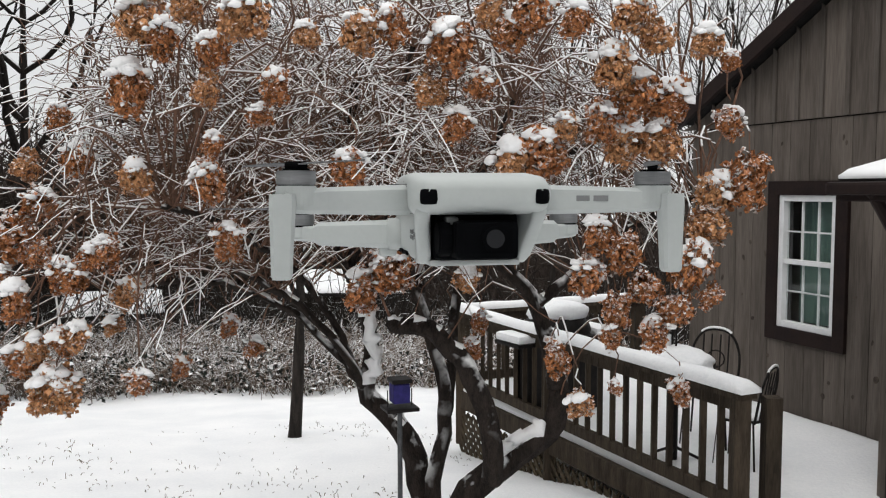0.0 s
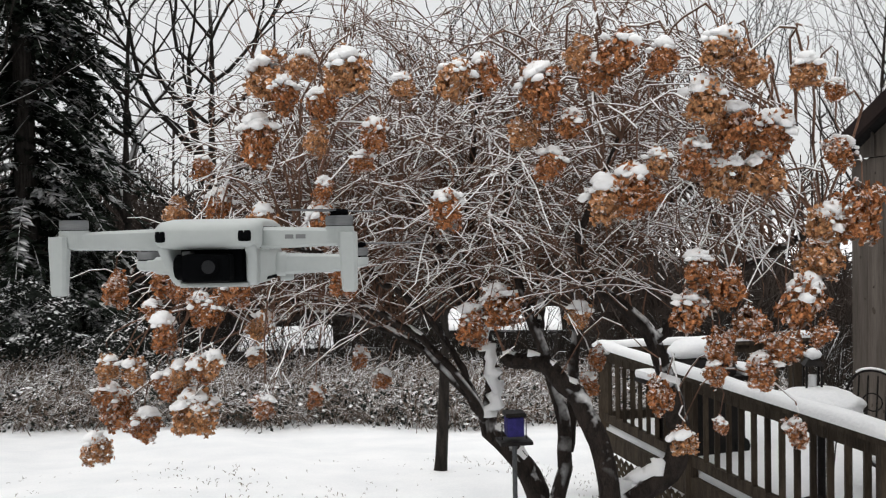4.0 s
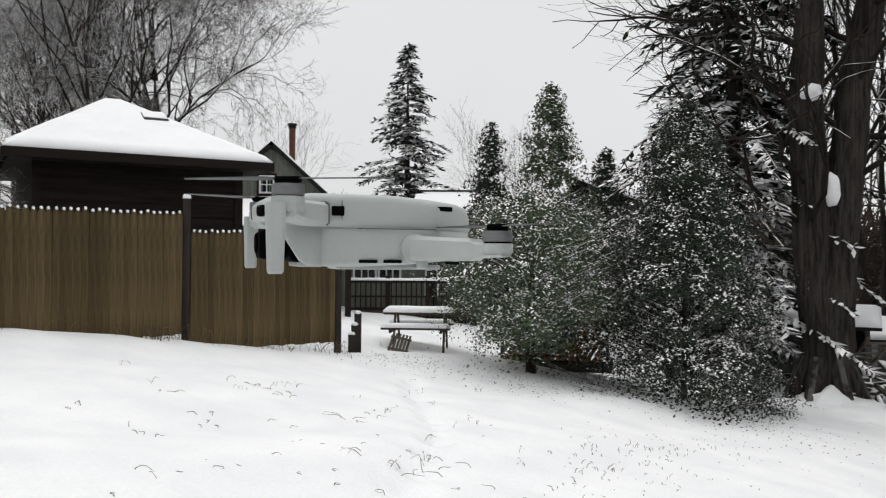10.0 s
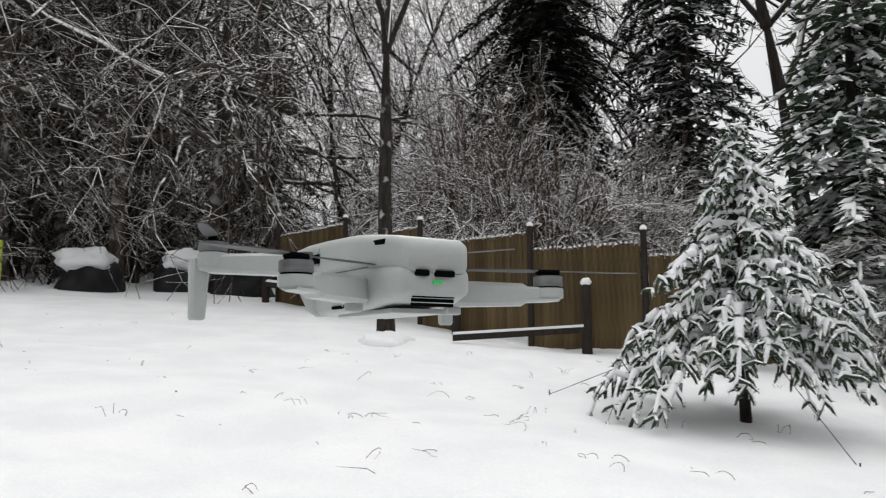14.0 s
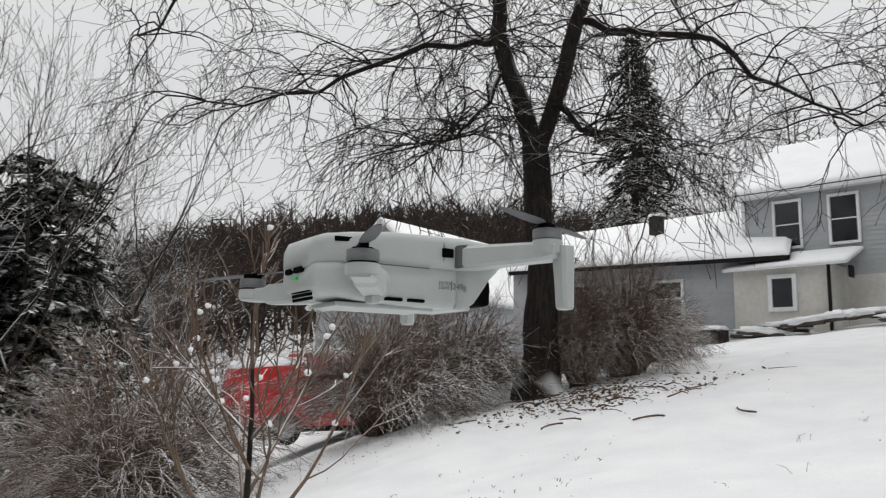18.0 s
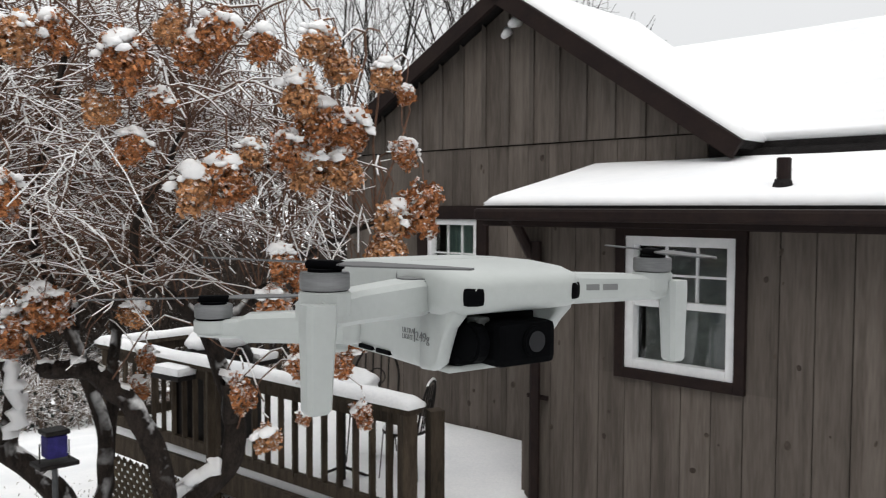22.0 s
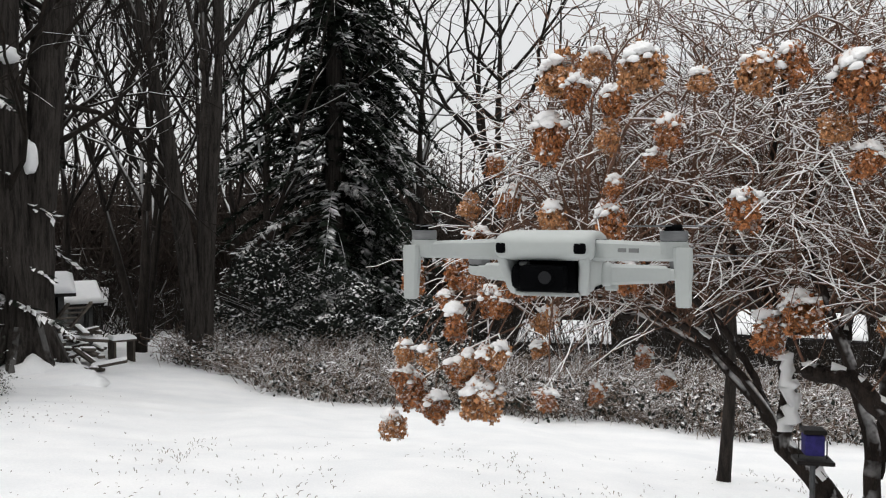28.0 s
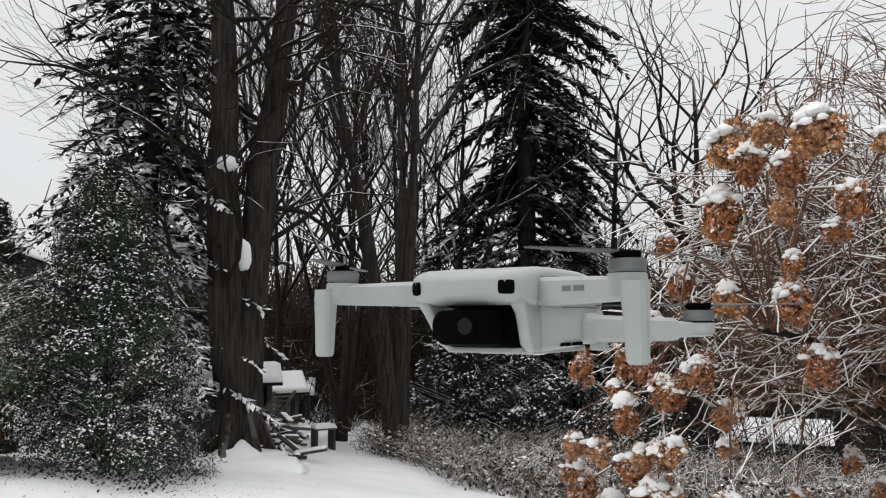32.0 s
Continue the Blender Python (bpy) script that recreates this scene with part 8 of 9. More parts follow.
easy_window(wf, -0.5, 0.55, 3.2, 3.85, -0.02, (2, 1), 0.08)
slab("roof", [(-1.1, -0.2, 4.2), (1.3, -0.2, 4.2), (1.3, 1.7, 4.7), (-1.1, 1.7, 4.7)], 0.1, shingle, wf)

# the white house to the south-east: x along the front, y away from the lawn
vh = thing("house", 11.9, -19.6, 0, 205, "two-storey pale grey clapboard house with a white lower storey", "house")
VW = -7.05
ups = [(-6.16, -5.45), (-4.67, -3.96), (-3.19, -2.45), (-1.65, -0.94)]
hol = [(a - 0.06, b + 0.06, 5.08, 6.50) for a, b in ups]
part("wall", box_bm(-VW, 0.2, 3.9, VW / 2, 0.12, 4.75), vinyl, vh)
clapboards(vh, VW, 0, 4.25, 6.65, 0.02, 0.125, hol)
part("lower_wall", box_bm(-VW, 0.1, 1.95, VW / 2, 0.0, 3.27), render_wall, vh, "white painted block wall")
for i, (a, b) in enumerate(ups):
    easy_window(vh, a - 0.05, b + 0.05, 5.09, 6.47, -0.01, (1, 2) if i < 3 else (1, 1), 0.075, None, (0.0, 0.0, 0.9, 0)[i])
easy_window(vh, -2.45, -1.68, 3.1, 4.16, -0.07, (1, 2), 0.06)
easy_window(vh, -1.66, -0.90, 3.1, 4.16, -0.07, (1, 2), 0.06)
for x in (0.0, VW):
    part("corner_board", box_bm(0.10, 0.06, 2.45, x, -0.01, 5.45), white_paint, vh)
part("fascia", box_bm(-VW + 0.5, 0.05, 0.15, VW / 2, -0.32, 6.68), white_paint, vh)
part("soffit", box_bm(-VW + 0.5, 0.36, 0.03, VW / 2, -0.16, 6.63), white_paint, vh)
roof(vh, [(VW - 0.25, -0.36, 6.72), (0.25, -0.36, 6.72), (0.25, 3.0, 8.86), (VW - 0.25, 3.0, 8.86)], 0.10, 0.10, n=(40, 24), seed=51)
slab("roof", [(VW - 0.25, 3.0, 8.86), (0.25, 3.0, 8.86), (0.25, 6.4, 6.72), (VW - 0.25, 6.4, 6.72)], 0.1, shingle, vh)
part("side_wall", loft_bm([[(0.01, 0.05, 2.3), (0.01, 6, 2.3), (0.01, 6, 6.7), (0.01, 3, 8.7), (0.01, 0.05, 6.7)], [(-0.1, 0.05, 2.3), (-0.1, 6, 2.3), (-0.1, 6, 6.7), (-0.1, 3, 8.7), (-0.1, 0.05, 6.7)]]), vinyl, vh)
part("side_wall", loft_bm([[(VW, 0.05, 2.3), (VW, 6, 2.3), (VW, 6, 6.7), (VW, 3, 8.7), (VW, 0.05, 6.7)], [(VW + 0.1, 0.05, 2.3), (VW + 0.1, 6, 2.3), (VW + 0.1, 6, 6.7), (VW + 0.1, 3, 8.7), (VW + 0.1, 0.05, 6.7)]]), vinyl, vh)
ch = part("chimney", box_bm(0.42, 0.6, 6.6, 0.24, 1.9, 5.75, 0.01), brick_mat, vh, "dark brick chimney")
part("chimney_shoulder", box_bm(0.55, 0.7, 2.0, 0.30, 1.88, 3.9, 0.02), brick_mat, ch)
part("shoulder_snow", box_bm(0.5, 0.66, 0.06, 0.32, 1.88, 4.92, 0.02), snow_mat, ch)
ub = part("utility_cupboard", box_bm(0.78, 0.6, 1.35, 0.42, 0.6, 3.65, 0.01), render_wall, vh, "pale utility cupboard against the wall")
part("cupboard_vent", box_bm(0.28, 0.02, 0.12, 0.30, 0.29, 3.45), trim_brown, ub)
part("cupboard_roof", box_bm(0.9, 0.75, 0.06, 0.44, 0.6, 4.35, 0.01), trim_brown, ub)
part("cupboard_side", box_bm(0.04, 0.6, 1.35, 0.84, 0.6, 3.65), post_mat, ub)
part("downpipe", cyl_bm(0.04, 1.6, -0.02, -0.10, 3.5, 8), trim_brown, vh)
# porch with a lean-to roof
PX0, PX1 = -6.9, -4.33
part("porch_wall", box_bm(PX1 - PX0, 0.12, 2.0, (PX0 + PX1) / 2, -1.14, 3.45), render_wall, vh)
for x in (PX0 + 0.05, PX1 - 0.05):
    part("porch_wall", box_bm(0.1, 1.05, 2.0, x, -0.55, 3.45), render_wall, vh)
easy_window(vh, -5.95, -5.2, 3.28, 4.26, -1.21, (1, 1), 0.11)
roof(vh, [(PX0 - 0.2, -1.45, 4.45), (PX1 + 0.45, -1.45, 4.45), (PX1 + 0.45, 0.0, 4.97), (PX0 - 0.2, 0.0, 4.97)], 0.07, 0.06, white_paint, (24, 12), 53)
part("downpipe", cyl_bm(0.045, 1.9, PX1 - 0.06, -1.24, 3.5, 8), trim_brown, vh)
part("bracket", box_bm(0.05, 0.3, 0.3, PX1 + 0.35, -0.8, 4.25), trim_brown, vh)
# what lies along the front of the white house
pr = random.Random(11)
for k in range(16):
    f = k / 15
    lx, ly = -6.0 + 4.0 * f + pr.gauss(0, 0.1), -2.0 + pr.gauss(0, 0.22)
    w = Matrix.Rotation(radians(205), 4, "Z") @ Vector((lx, ly, 0)) + Vector((11.9, -19.6, 0))
    L = pr.uniform(0.5, 1.3)
    b = thing("plank", label="snow-covered plank lying by the house wall", category="plank", group="planks by the white house")
    part("timber", box_bm(L, 0.22, 0.07, 0, 0, 0, 0.01), old_wood, b)
    part("snow", lump_bm(L * 0.52, 0.17, 0.10, k, 3, 0.5, 2.5), snow_mat, b, "", True).matrix_basis = Matrix.Translation((0, 0, 0.08))
    b.matrix_basis = pose(w.x, w.y, gz(w.x, w.y) + 0.06 + 0.22 * math.sin(math.pi * f), pr.gauss(0, 6), pr.gauss(0, 6), 205 + pr.gauss(0, 22))
w = Matrix.Rotation(radians(205), 4, "Z") @ Vector((-7.4, -2.2, 0)) + Vector((11.9, -19.6, 0))
b = thing("planter_box", w.x, w.y, gz(w.x, w.y) - 0.05, 205, "dark planter box topped with snow near the porch", "planter")
part("box", box_bm(1.3, 0.5, 0.42, 0, 0, 0.21, 0.02), trim_brown, b)
snow_slab("planter_snow", [(-0.65, -0.25, 0.42), (0.65, -0.25, 0.42), (0.65, 0.25, 0.42), (-0.65, 0.25, 0.42)], 0.12, b, (20, 10), snow_mat, 8)

# the gabled house and the long low roof joining it
gh_ = thing("house", 30.96, -9.87, 0, 212.3, "white clapboard house with a steep gable and snowy roof", "house")
GW, GE, GP = 3.7, 4.5, 7.7
gl = lambda z: -GW + max(0, z - GE) * GW / (GP - GE)
gr = lambda z: GW - max(0, z - GE) * GW / (GP - GE)
part("gable_wall", loft_bm([[(-GW, 0.03, -0.5), (GW, 0.03, -0.5), (GW, 0.03, GE), (0, 0.03, GP), (-GW, 0.03, GE)], [(-GW, 0.2, -0.5), (GW, 0.2, -0.5), (GW, 0.2, GE), (0, 0.2, GP), (-GW, 0.2, GE)]]), vinyl, gh_)
gh_holes = [(-0.35, 0.35, 6.2, 6.9), (-2.1, -0.2, 4.15, 4.95), (0.2, 1.2, 4.15, 4.95)]
clapboards(gh_, -GW, GW, 1.0, 7.6, 0.02, 0.22, gh_holes, None, gl, gr)
easy_window(gh_, -0.35, 0.35, 6.2, 6.9, 0, (1, 2), 0.07)
easy_window(gh_, -2.1, -1.15, 4.15, 4.95, 0, (2, 1), 0.07)
easy_window(gh_, -1.15, -0.2, 4.15, 4.95, 0, (2, 1), 0.07)
easy_window(gh_, 0.2, 1.2, 4.15, 4.95, 0, (2, 1), 0.07)
for s in (-1, 1):
    roof(gh_, [(0, -0.35, GP + 0.05), (0, 9, GP + 0.05), (s * (GW + 0.3), 9, GE - 0.2), (s * (GW + 0.3), -0.35, GE - 0.2)], 0.12, 0.1, white_paint, (20, 30), 60 + s)
    part("side_wall", box_bm(0.15, 8.8, 5.0, s * (GW - 0.08), 4.6, 2.0), vinyl, gh_)
lk = thing("house", label="long low house with a wide snow-covered roof", category="house")
A, B, C, D = Vector((26.4, -15.1, 6.7)), Vector((20.2, -20.6, 7.3)), Vector((16.2, -16.2, 4.75)), Vector((22.6, -11.2, 4.75))
slab("roof", [D, C, B, A], 0.12, shingle, lk)
snow_slab("roof_snow", [D, C, B, A], 0.12, lk, (50, 24), seed=71, lump=0.05)
inn = (A - D).normalized().xy * 0.5
for p, q in ((D, C),):
    a, b = Vector((p.x + inn.x, p.y + inn.y, 0)), Vector((q.x + inn.x, q.y + inn.y, 0))
    L = (b - a).length
    ang = math.degrees(math.atan2(b.y - a.y, b.x - a.x))
    fw_ = new("front_wall")
    fw_.parent = lk
    fw_.matrix_basis = pose(a.x, a.y, 0, 0, 0, ang)
    part("wall_face", box_bm(L, 0.15, 4.6, L / 2, 0.1, 2.6), vinyl, fw_)
    clapboards(fw_, 0, L, 1.4, 4.7, 0.02, 0.2, [(2.0, 2.9, 3.2, 4.3), (4.4, 5.3, 3.2, 4.3)])
for s0 in (2.0, 4.4):
    w_ = easy_window(lk, s0, s0 + 0.9, 3.2, 4.3, 0, (1, 2), 0.08)
    w_.matrix_basis = pose(a.x, a.y, 0, 0, 0, ang)
mid = (A + B) / 2 * 0.55 + (C + D) / 2 * 0.45
part("roof_vent", box_bm(0.35, 0.35, 0.7, mid.x, mid.y, mid.z + 0.35, 0.02), brick_mat, lk, "small dark roof chimney")
part("vent_snow", box_bm(0.42, 0.42, 0.10, mid.x, mid.y, mid.z + 0.75, 0.03), snow_mat, lk)


# ---- vehicles ----
def wheel(parent, x, y, z, r, w=0.2):
    wh_ = part("wheel", cyl_bm(r, w, x, y, z, 20, bevel=0.02, rot=Matrix.Rotation(radians(90), 4, "X")), rubber, parent)
    part("rim", cyl_bm(r * 0.58, w + 0.01, x, y, z, 14, rot=Matrix.Rotation(radians(90), 4, "X")), car_paint, wh_)


def side_body(prof, w, tuck=0.12, waist=0.95):
    """A vehicle body from its side outline, drawn in above the waist."""
    rings = []
    for y in (-w / 2, -w / 2 + 0.04, w / 2 - 0.04, w / 2):
        inset = 0.03 if abs(y) > w / 2 - 0.01 else 0.0
        rings.append([(x * (1 - inset * 0.2), y * (1 - tuck * max(0, z - waist)), z - inset * 0.4 * (z > waist)) for x, z in prof])
    return loft_bm(rings)


van = thing("van", 18.35, -4.8, gz(18.35, -4.55) + 0.02, 97, "bright red van with snow on its roof", "van")
part("body", side_body([(-2.4, 0.38), (2.45, 0.38), (2.48, 0.85), (2.40, 1.58), (1.0, 1.70), (0.95, 1.92), (-1.35, 1.92), (-1.75, 1.25), (-2.4, 1.1)], 1.75, 0.06), red_paint, van)
for s in (-1, 1):
    part("side_window", box_bm(0.75, 0.02, 0.42, -1.0, s * 0.845, 1.55, 0.005), far_glass, van)
    part("side_trim", box_bm(3.2, 0.02, 0.05, 0.8, s * 0.885, 0.95), red_paint, van)
    part("seam", box_bm(0.03, 0.015, 1.2, 0.97, s * 0.872, 1.05), trim_brown, van)
    part("bumper", box_bm(0.14, 1.7, 0.2, s * 2.46, 0, 0.5, 0.04), rubber, van)
    for x in (-1.55, 1.5):
        wheel(van, x, s * 0.80, 0.32, 0.33)
part("sill", box_bm(4.6, 1.6, 0.16, 0, 0, 0.34, 0.02), rubber, van)
snow_slab("roof_snow", [(-1.3, -0.82, 1.92), (0.93, -0.82, 1.92), (0.93, 0.82, 1.92), (-1.3, 0.82, 1.92)], 0.13, van, (24, 14), snow_mat, 2, 0.1)
snow_slab("roof_snow", [(0.98, -0.82, 1.69), (2.42, -0.82, 1.57), (2.42, 0.82, 1.57), (0.98, 0.82, 1.69)], 0.16, van, (24, 14), snow_mat, 3, 0.1)


def saloon(x, y, rz, paint, label):
    c = thing("car", x, y, gz(x, y), rz, label, "car", "parked cars")
    part("body", side_body([(-2.1, 0.28), (2.1, 0.28), (2.15, 0.62), (1.9, 0.82), (0.95, 0.92), (-1.6, 0.92), (-2.1, 0.85)], 1.72, 0.0), paint, c)
    part("cabin", side_body([(-1.75, 0.90), (0.95, 0.90), (0.25, 1.38), (-1.1, 1.40)], 1.55, 0.35, 0.9), far_glass, c)
    snow_slab("car_snow", [(-1.12, -0.62, 1.38), (0.27, -0.62, 1.37), (0.27, 0.62, 1.37), (-1.12, 0.62, 1.38)], 0.13, c, (16, 12), snow_mat, 1, 0.1)
    snow_slab("car_snow", [(0.9, -0.78, 0.93), (1.95, -0.78, 0.83), (1.95, 0.78, 0.83), (0.9, 0.78, 0.93)], 0.10, c, (16, 12), snow_mat, 2, 0.1)
    for s in (-1, 1):
        for wx in (-1.35, 1.35):
            wheel(c, wx, s * 0.78, 0.30, 0.31)
        part("headlight", box_bm(0.06, 0.35, 0.12, 2.08, s * 0.6, 0.68, 0.02), white_paint, c)
    return c


saloon(28.6, 4.9, 100, car_paint, "silver parked car with snow on roof and bonnet")
saloon(30.6, 11.6, 120, far_glass, "dark parked car with snow on its roof")
pole = thing("utility_pole", 23.7, 9.3, gz(23.7, 9.3), 20, "tall grey wooden utility pole with a crossarm", "utility pole")
part("pole", cyl_bm(0.12, 4.4, 0, 0, 2.1, 12, 0.09), post_mat, pole)
part("crossarm", box_bm(1.6, 0.1, 0.12, 0, 0.12, 3.8, 0.01), post_mat, pole)
for s in (-0.7, 0.7):
    part("insulator", cyl_bm(0.04, 0.14, s, 0.12, 3.92, 8), iron, pole)

# ---- steps, path and small things by the house end ----
st = thing("entry_steps", label="dark wooden entry steps with snow-capped handrails", category="steps")
top_, bot = Vector((5.52, 2.41, 0)), Vector((6.76, 2.22, 0))
side_ = Vector((0.15, 0.99, 0))
for w in (0.0, 1.05):
    a, b = top_ + side_ * w, bot + side_ * w
    ra, rb = a + Vector((0, 0, 0.79)), b + Vector((0, 0, 0.25))
    la = a + (a - b).normalized() * 0.6 + Vector((0, 0, 0.79))
    for p, q in ((ra, rb), (la, ra)):
        part("handrail", beam(p, q, 0.09, 0.05), trim_brown, st)
        part("handrail_snow", beam(p + Vector((0, 0, 0.05)), q + Vector((0, 0, 0.05)), 0.085, 0.05), snow_mat, st)
        part("lower_rail", beam(p - Vector((0, 0, 0.62)), q - Vector((0, 0, 0.62)), 0.04, 0.06), trim_brown, st)
        n = 8 if p is ra else 4
        for k in range(1, n):
            c = p + (q - p) * k / n
            part("baluster", beam(c - Vector((0, 0, 0.62)), c - Vector((0, 0, 0.02)), 0.03, 0.03), trim_brown, st)
    for p in (ra, rb):
        part("newel_post", beam(Vector((p.x, p.y, gz(p.x, p.y) - 0.2)), p + Vector((0, 0, 0.02)), 0.09, 0.09), trim_brown, st)
for k in range(4):
    f = (k + 0.5) / 4
    c = top_ + (bot - top_) * f + side_ * 0.52
    z = 0.0 - 0.62 * f
    part("tread", box_bm(0.34, 1.0, 0.05, c.x, c.y, z - 0.02), deck_wood, st)
    part("tread_snow", box_bm(0.32, 0.98, 0.06, c.x, c.y, z + 0.035, 0.02), snow_mat, st)
sh = thing("snow_shovel", label="red-handled snow shovel leaning at the steps", category="shovel")
a, b = Vector((6.83, 2.32, 0.55)), Vector((6.62, 1.98, -0.24))
part("shaft", cyl_bm(0.014, (a - b).length, 0, 0, 0, 8, rot=(a - b).to_track_quat("Z", "Y").to_matrix().to_4x4()), red_plastic, sh).matrix_basis = Matrix.Translation((a + b) / 2)
part("blade", box_bm(0.36, 0.05, 0.30, 0, 0, 0, 0.015), rubber, sh).matrix_basis = pose(b.x, b.y - 0.02, b.z - 0.12, 20, 0, 30)
part("grip", box_bm(0.12, 0.03, 0.03, a.x, a.y, a.z + 0.02, 0.01), rubber, sh)
for x, y in ((12.0, 3.4), (10.6, 2.5)):
    p = thing("path_light", x, y, gz(x, y), 0, "small dark path light with a snow cap", "path light", "path lights")
    part("stem", cyl_bm(0.015, 0.34, 0, 0, 0.15, 8), iron, p)
    part("lamp_head", cyl_bm(0.05, 0.10, 0, 0, 0.33, 10, 0.07), iron, p)
    part("lamp_cap", cyl_bm(0.10, 0.03, 0, 0, 0.40, 12, 0.03), iron, p)
    part("snow_cap", lump_bm(0.09, 0.09, 0.05, x, 2), snow_mat, p, "", True).matrix_basis = Matrix.Translation((0, 0, 0.43))
    p.scale = (0.65, 0.65, 0.65)
pot = thing("plant_pot", 7.1, 1.3, gz(7.1, 1.3) - 0.02, 0, "dark round plant pot filled with snow", "pot")
prof = [(0.14, 0), (0.18, 0.10), (0.19, 0.17), (0.205, 0.18), (0.205, 0.21), (0.17, 0.21)]
part("pot_body", loft_bm([[(r * math.cos(k * math.pi / 12), r * math.sin(k * math.pi / 12), z) for k in range(24)] for r, z in prof]), pot_mat, pot, "", True)
part("pot_snow", lump_bm(0.17, 0.17, 0.05, 2, 3), snow_mat, pot, "", True).matrix_basis = Matrix.Translation((0, 0, 0.205))
path_ = new("path", mesh_data("path", *(lambda g: (g.reshape(-1, 3), np.array([[i * 7 + j, (i + 1) * 7 + j, (i + 1) * 7 + j + 1, i * 7 + j + 1] for i in range(23) for j in range(6)])))(np.array([[(6.6 + 5.0 * i / 23 + 0.1 * math.sin(j * 2 + i), 2.1 + 0.55 * i / 23 * 2 + 0.16 * (j - 3) + 0.12 * math.sin(i * 1.3), 0.0) for j in range(7)] for i in range(24)], float) + 0), wet_path, True))
for v in path_.data.vertices:
    v.co.z = gz(v.co.x, v.co.y) + 0.035
tagged(path_, "wet slushy garden path trodden through the snow", "path", "", "structure")

# ---- things on the deck ----
DZ = FLOOR + 0.07
bt_ = thing("bistro_table", 1.54, 5.09, DZ, 0, "round wrought-iron bistro table with a thick cap of snow", "table")
part("tabletop", cyl_bm(0.26, 0.02, 0, 0, 0.68, 28), iron, bt_)
part("table_snow", lump_bm(0.27, 0.27, 0.10, 3, 4, 0.12), snow_mat, bt_, "", True).matrix_basis = Matrix.Translation((0, 0, 0.70))
part("column", cyl_bm(0.025, 0.68, 0, 0, 0.34, 10), iron, bt_)
for k in range(3):
    a = k * 2.094
    part("foot", beam((0, 0, 0.12), (math.cos(a) * 0.24, math.sin(a) * 0.24, 0.0), 0.02, 0.02), iron, bt_)
ln_ = thing("lantern", 1.50, 5.14, DZ + 0.77, 0, "small dark lantern capped with snow on the table", "lantern")
part("base", box_bm(0.11, 0.11, 0.02, 0, 0, 0.01, 0.004), iron, ln_)
for sx in (-0.045, 0.045):
    for sy in (-0.045, 0.045):
        part("corner_post", box_bm(0.012, 0.012, 0.15, sx, sy, 0.09), iron, ln_)
part("hood", cyl_bm(0.085, 0.06, 0, 0, 0.195, 4, 0.02, rot=Matrix.Rotation(radians(45), 4, "Z")), iron, ln_)
part("snow_cap", lump_bm(0.06, 0.06, 0.035, 5, 2), snow_mat, ln_, "", True).matrix_basis = Matrix.Translation((0, 0, 0.235))
part("candle", cyl_bm(0.025, 0.08, 0, 0, 0.06, 12), white_paint, ln_)
chair = thing("garden_chair", label="black wrought-iron garden chair with snow on its seat", category="chair", group="chairs on the deck")
part("seat", cyl_bm(0.20, 0.02, 0, 0, 0.44, 20), iron, chair)
part("seat_snow", lump_bm(0.19, 0.19, 0.07, 8, 3, 0.15), snow_mat, chair, "", True).matrix_basis = Matrix.Translation((0, 0, 0.46))
for sx, sy in ((-0.15, -0.15), (0.15, -0.15), (-0.15, 0.15), (0.15, 0.15)):
    part("leg", beam((sx * 1.2, sy * 1.2, 0), (sx, sy, 0.44), 0.018, 0.018), iron, chair)
bs = []
curve([(-0.18, 0.17, 0.44), (-0.19, 0.22, 0.70), (-0.12, 0.25, 0.86), (0.0, 0.26, 0.90), (0.12, 0.25, 0.86), (0.19, 0.22, 0.70), (0.18, 0.17, 0.44)], 0.011, 0.011, bs, 24)
for x in (-0.10, -0.035, 0.035, 0.10):
    bs.append((x, 0.18, 0.44, x, 0.255, 0.86, 0.007, 0.007))
for k in range(12):
    a, b = k * math.pi / 6, (k + 1) * math.pi / 6
    bs.append((0.07 * math.cos(a), 0.235, 0.66 + 0.07 * math.sin(a), 0.07 * math.cos(b), 0.235, 0.66 + 0.07 * math.sin(b), 0.006, 0.006))
v, f = tubes(bs, 6)
add_mesh("backrest", mesh_data("backrest", v, f, iron, True), chair)
sr = np.array(bs[8:16])
sr[:, [2, 5]] += 0.016
v, f = tubes(sr, 6)
add_mesh("backrest_snow", mesh_data("backrest_snow", v, f, snow_mat, True), chair)
chair.matrix_basis = pose(1.90, 5.50, DZ, 0, 0, -30) @ Matrix.Scale(0.9, 4)
copy_thing(chair, pose(1.97, 5.02, DZ, 0, 0, -130) @ Matrix.Scale(0.86, 4))
gr_ = thing("barbecue_grill", 0.94, 6.49, DZ, 30, "covered barbecue grill heaped with snow on the deck", "grill")
part("cabinet", box_bm(0.55, 0.42, 0.62, 0, 0, 0.33, 0.02), iron, gr_)
part("hood", lump_bm(0.30, 0.24, 0.17, 2, 3, 0.05), iron, gr_, "", True).matrix_basis = Matrix.Translation((0, 0, 0.68))
part("hood_snow", lump_bm(0.28, 0.22, 0.10, 4, 3, 0.15), snow_mat, gr_, "", True).matrix_basis = Matrix.Translation((0, 0, 0.83))
for s in (-1, 1):
    part("side_shelf", box_bm(0.22, 0.34, 0.03, s * 0.40, 0, 0.60, 0.005), iron, gr_)
    part("shelf_snow", box_bm(0.22, 0.34, 0.07, s * 0.40, 0, 0.65, 0.03), snow_mat, gr_)
    part("wheel", cyl_bm(0.07, 0.04, s * 0.24, -0.2, 0.07, 12, rot=Matrix.Rotation(radians(90), 4, "X")), rubber, gr_)

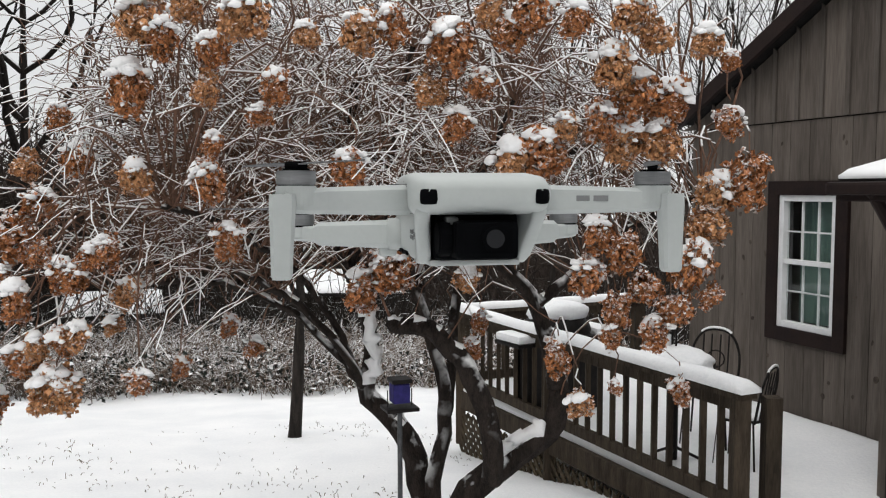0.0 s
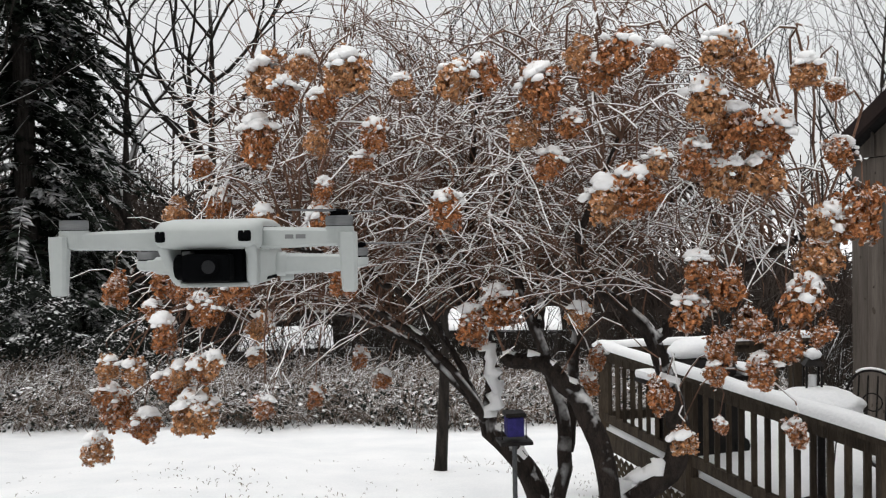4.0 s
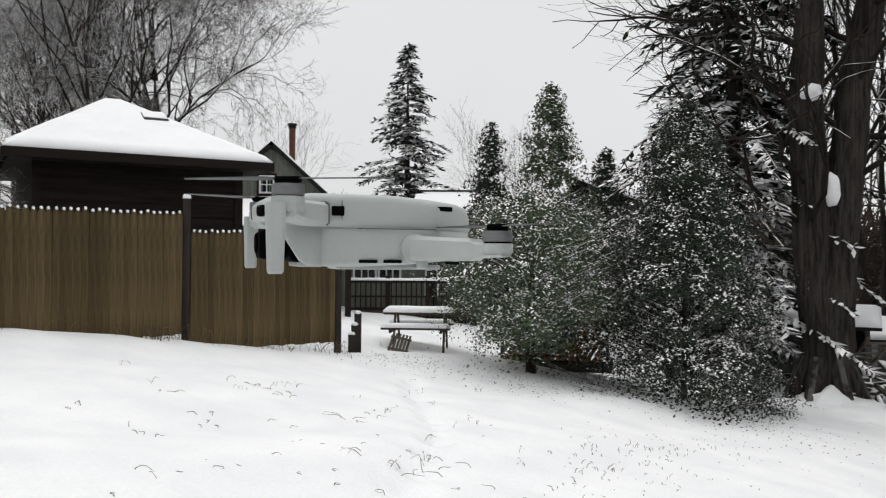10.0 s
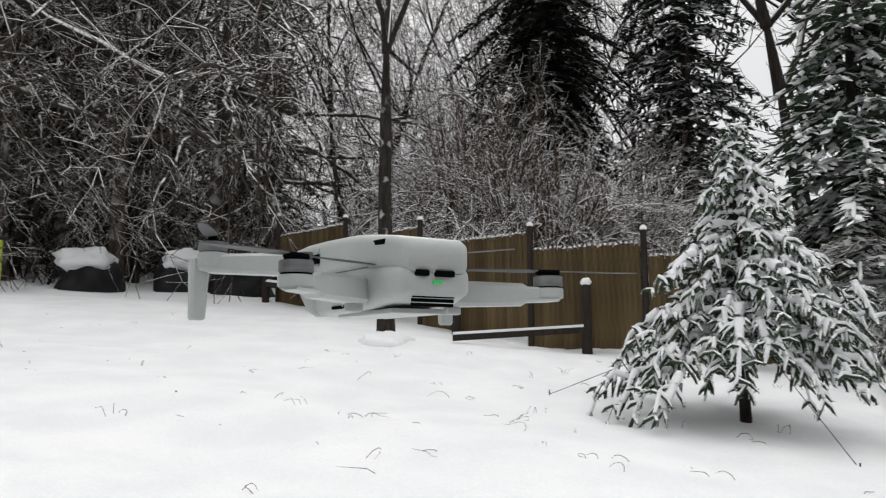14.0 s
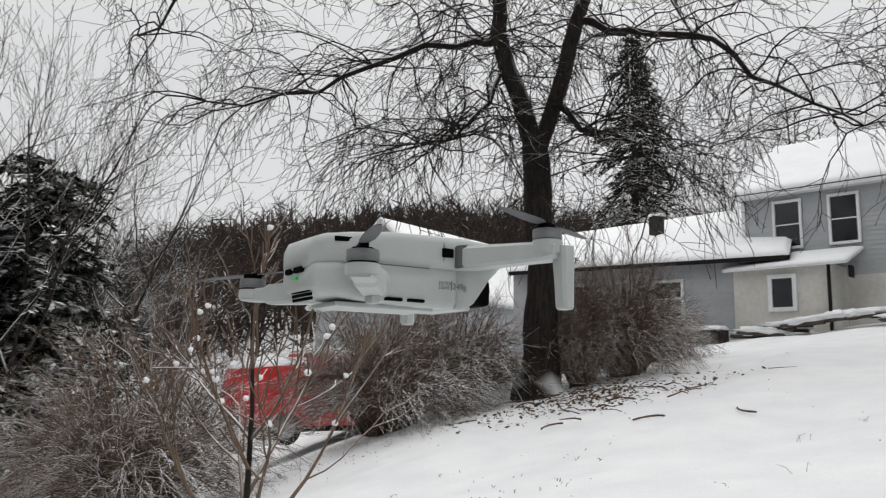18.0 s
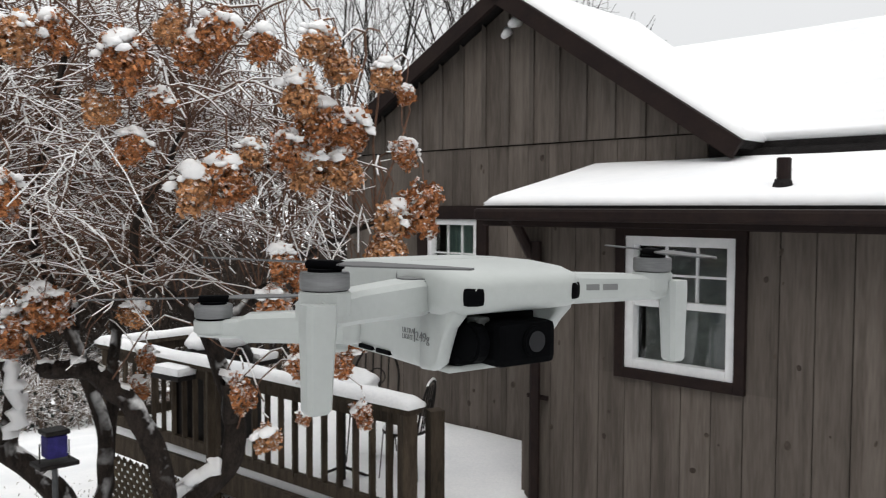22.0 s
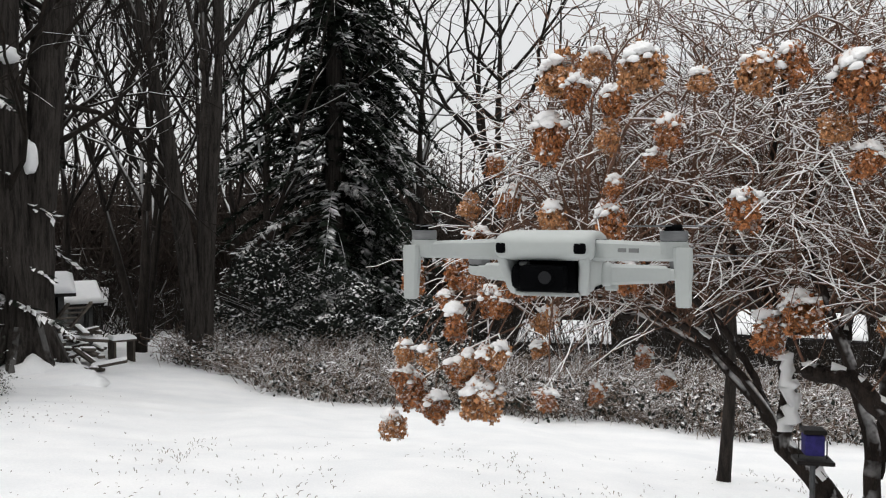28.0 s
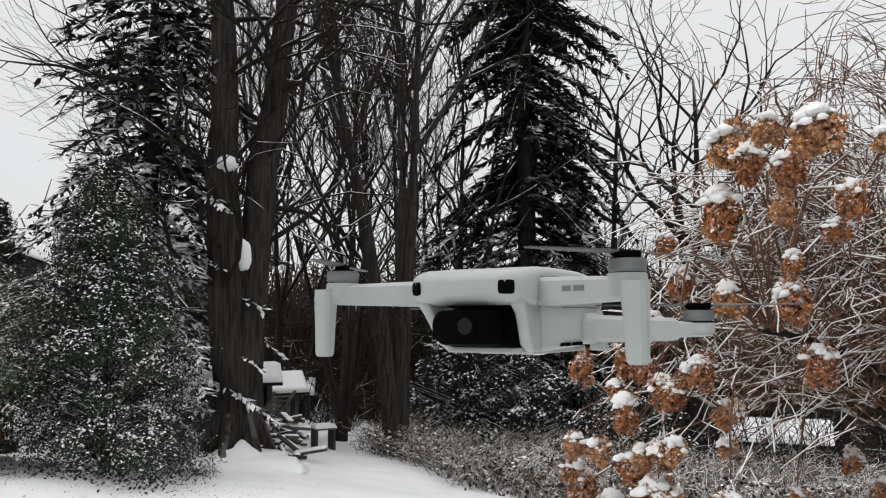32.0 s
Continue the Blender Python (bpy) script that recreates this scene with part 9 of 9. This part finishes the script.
# low white roofs beyond the brambles
for x, y, z, w, rz in ((-2.6, 21.3, -1.05, 3.0, 5), (-8.9, 21.9, -1.7, 2.6, 20)):
    s = thing("low_shelter", x, y, 0, rz, "low shelter with a flat snowy roof beyond the brambles", "shelter")
    for sx in (-1, 1):
        for sy in (-1, 1):
            part("post", box_bm(0.1, 0.1, z - gz(x, y) + 0.2, sx * w * 0.45, sy * 0.9, (z + gz(x, y)) / 2 - 0.1), post_mat, s)
    roof(s, [(-w / 2, -1.1, z), (w / 2, -1.1, z), (w / 2, 1.1, z + 0.3), (-w / 2, 1.1, z + 0.3)], 0.12, 0.08, seed=int(w * 9))


# ---- dead stems, tufts and leaf litter on the snow ----
def dead_grass():
    rng = np.random.default_rng(91)
    segs, c = [], []

    def tuft(x, y, n, h, sp, r=0.0022):
        z = gz(x, y)
        for _ in range(n):
            a = rng.uniform(0, 6.28)
            d = np.array([np.cos(a), np.sin(a), 0]) * h * rng.uniform(0.2, 1.0)
            p = np.array([x + rng.normal(0, sp), y + rng.normal(0, sp), z - 0.02])
            m = p + d * 0.4 + [0, 0, h * rng.uniform(0.4, 0.8)]
            e = p + d * 1.1 + [0, 0, h * rng.uniform(0.3, 0.9)]
            segs.append((*p, *m, r, r * 0.8))
            segs.append((*m, *e, r * 0.8, r * 0.4))

    def curl(x, y, n, h):
        for _ in range(n):
            a, b = rng.uniform(0, 6.28), rng.normal(0, 1.6)
            p = np.array([x + rng.normal(0, 0.13), y + rng.normal(0, 0.13), 0.0])
            p[2] = gz(p[0], p[1]) - 0.01
            way, rise = a, rng.uniform(0.1, 1.2)
            for j in range(5):
                q = p + np.array([np.cos(way), np.sin(way), rise]) * h * 0.33
                q[2] = max(q[2], gz(q[0], q[1]) + 0.012)
                segs.append((*p, *q, 0.0030 - 0.0004 * j, 0.0026 - 0.0004 * j))
                p, way, rise = q, way + b * 0.5, rise - rng.uniform(0.25, 0.75)

    for _ in range(150):  # lawn to the west and south
        a, d = radians(rng.uniform(75, 235)), rng.uniform(2.5, 15) ** 1.0
        tuft(-np.sin(a) * d, np.cos(a) * d, rng.integers(1, 5), rng.uniform(0.03, 0.11), 0.05)
    for _ in range(44):  # taller curled weeds
        a, d = radians(rng.uniform(78, 128)), rng.uniform(3.0, 8.5)
        curl(-np.sin(a) * d, np.cos(a) * d, rng.integers(2, 6), rng.uniform(0.04, 0.13))
    for _ in range(34):
        a, d = radians(rng.uniform(128, 200)), rng.uniform(4.5, 11)
        curl(-np.sin(a) * d, np.cos(a) * d, rng.integers(1, 3), rng.uniform(0.06, 0.16))
    for _ in range(3400):  # grass tips on the north and east lawn
        a, d = radians(rng.uniform(-30, 75) if rng.random() < 0.8 else rng.uniform(235, 300)), rng.uniform(2.2, 9)
        x, y = -np.sin(a) * d, np.cos(a) * d
        if 0.36 * x + 0.93 * y > 3.4 and x > 0.3:
            continue
        tuft(x, y, rng.integers(1, 3), rng.uniform(0.015, 0.05), 0.05, 0.0032)
    for k in range(60):  # along the foot of the fence
        f = rng.random()
        p = np.array([-12.0, -0.22]) + (np.array([-8.45, -6.2]) - [-12.0, -0.22]) * f + [0.22 + rng.normal(0, 0.1), 0.12]
        tuft(p[0], p[1], 4, rng.uniform(0.08, 0.3), 0.12, 0.004)
    for cx, cy, n, s in ((-11.3, 2.4, 420, 0.7), (-10.8, 3.8, 380, 0.8), (-11.6, 0.7, 320, 0.5), (10.6, -6.5, 420, 0.6), (10.2, -7.3, 300, 0.7), (9.6, -6.2, 200, 0.6), (9.9, -5.1, 160, 0.5), (10.8, -3.0, 160, 0.7), (-9.3, 5.2, 260, 0.7), (1.5, -9.5, 40, 1.6), (4.0, -8.0, 40, 1.8)):
        x, y = rng.normal(cx, s, n), rng.normal(cy, s, n)
        for px, py in zip(x, y):
            c.append((px, py, gz(px, py) + 0.026))
    for _ in range(46):  # fallen sticks below the forked tree
        p = np.array([rng.normal(10.1, 0.75), rng.normal(-6.5, 0.8), 0.0])
        p[2] = gz(p[0], p[1]) + 0.03
        way, r = rng.uniform(0, 6.28), rng.uniform(0.006, 0.017)
        for j in range(3):
            q = p + np.array([np.cos(way), np.sin(way), 0]) * rng.uniform(0.06, 0.2)
            q[2] = gz(q[0], q[1]) + 0.03 + rng.uniform(0, 0.05)
            segs.append((*p, *q, r, r * 0.75))
            p, way, r = q, way + rng.normal(0, 0.6), r * 0.75
    for x, y, a in ((7.2, -6.5, 2.4), (7.6, -5.8, 0.3), (8.7, -5.1, 1.2)):
        p = np.array([x, y, gz(x, y) + 0.03])
        for j in range(4):
            q = p + np.array([np.cos(a + 0.4 * j), np.sin(a + 0.4 * j), 0]) * 0.10
            q[2] = gz(q[0], q[1]) + 0.035
            segs.append((*p, *q, 0.014, 0.012))
            p = q
    v, f = tubes(segs, 3)
    tagged(add_mesh("dead_grass", mesh_data("dead_grass", v, f, straw)), "sparse dead grass stems poking through the snow", "grass", "", "stuff")
    c = np.array(c)
    d = unit(rng.normal(0, 1, (len(c), 3)) * [1, 1, 0.35])
    s = rng.uniform(0.012, 0.034, len(c)) * np.where((c[:, 0] > 9) & (c[:, 1] < -4), 2.6, 1.0)
    v, f = cards(c, d, unit(np.cross(d, rng.normal(0, 0.5, (len(c), 3)) + [0, 0, 1])), s, s * 0.55)
    tagged(add_mesh("leaf_litter", mesh_data("leaf_litter", v, f, leaf_litter)), "dead leaves and twigs scattered on the snow", "leaves", "", "stuff")


dead_grass()
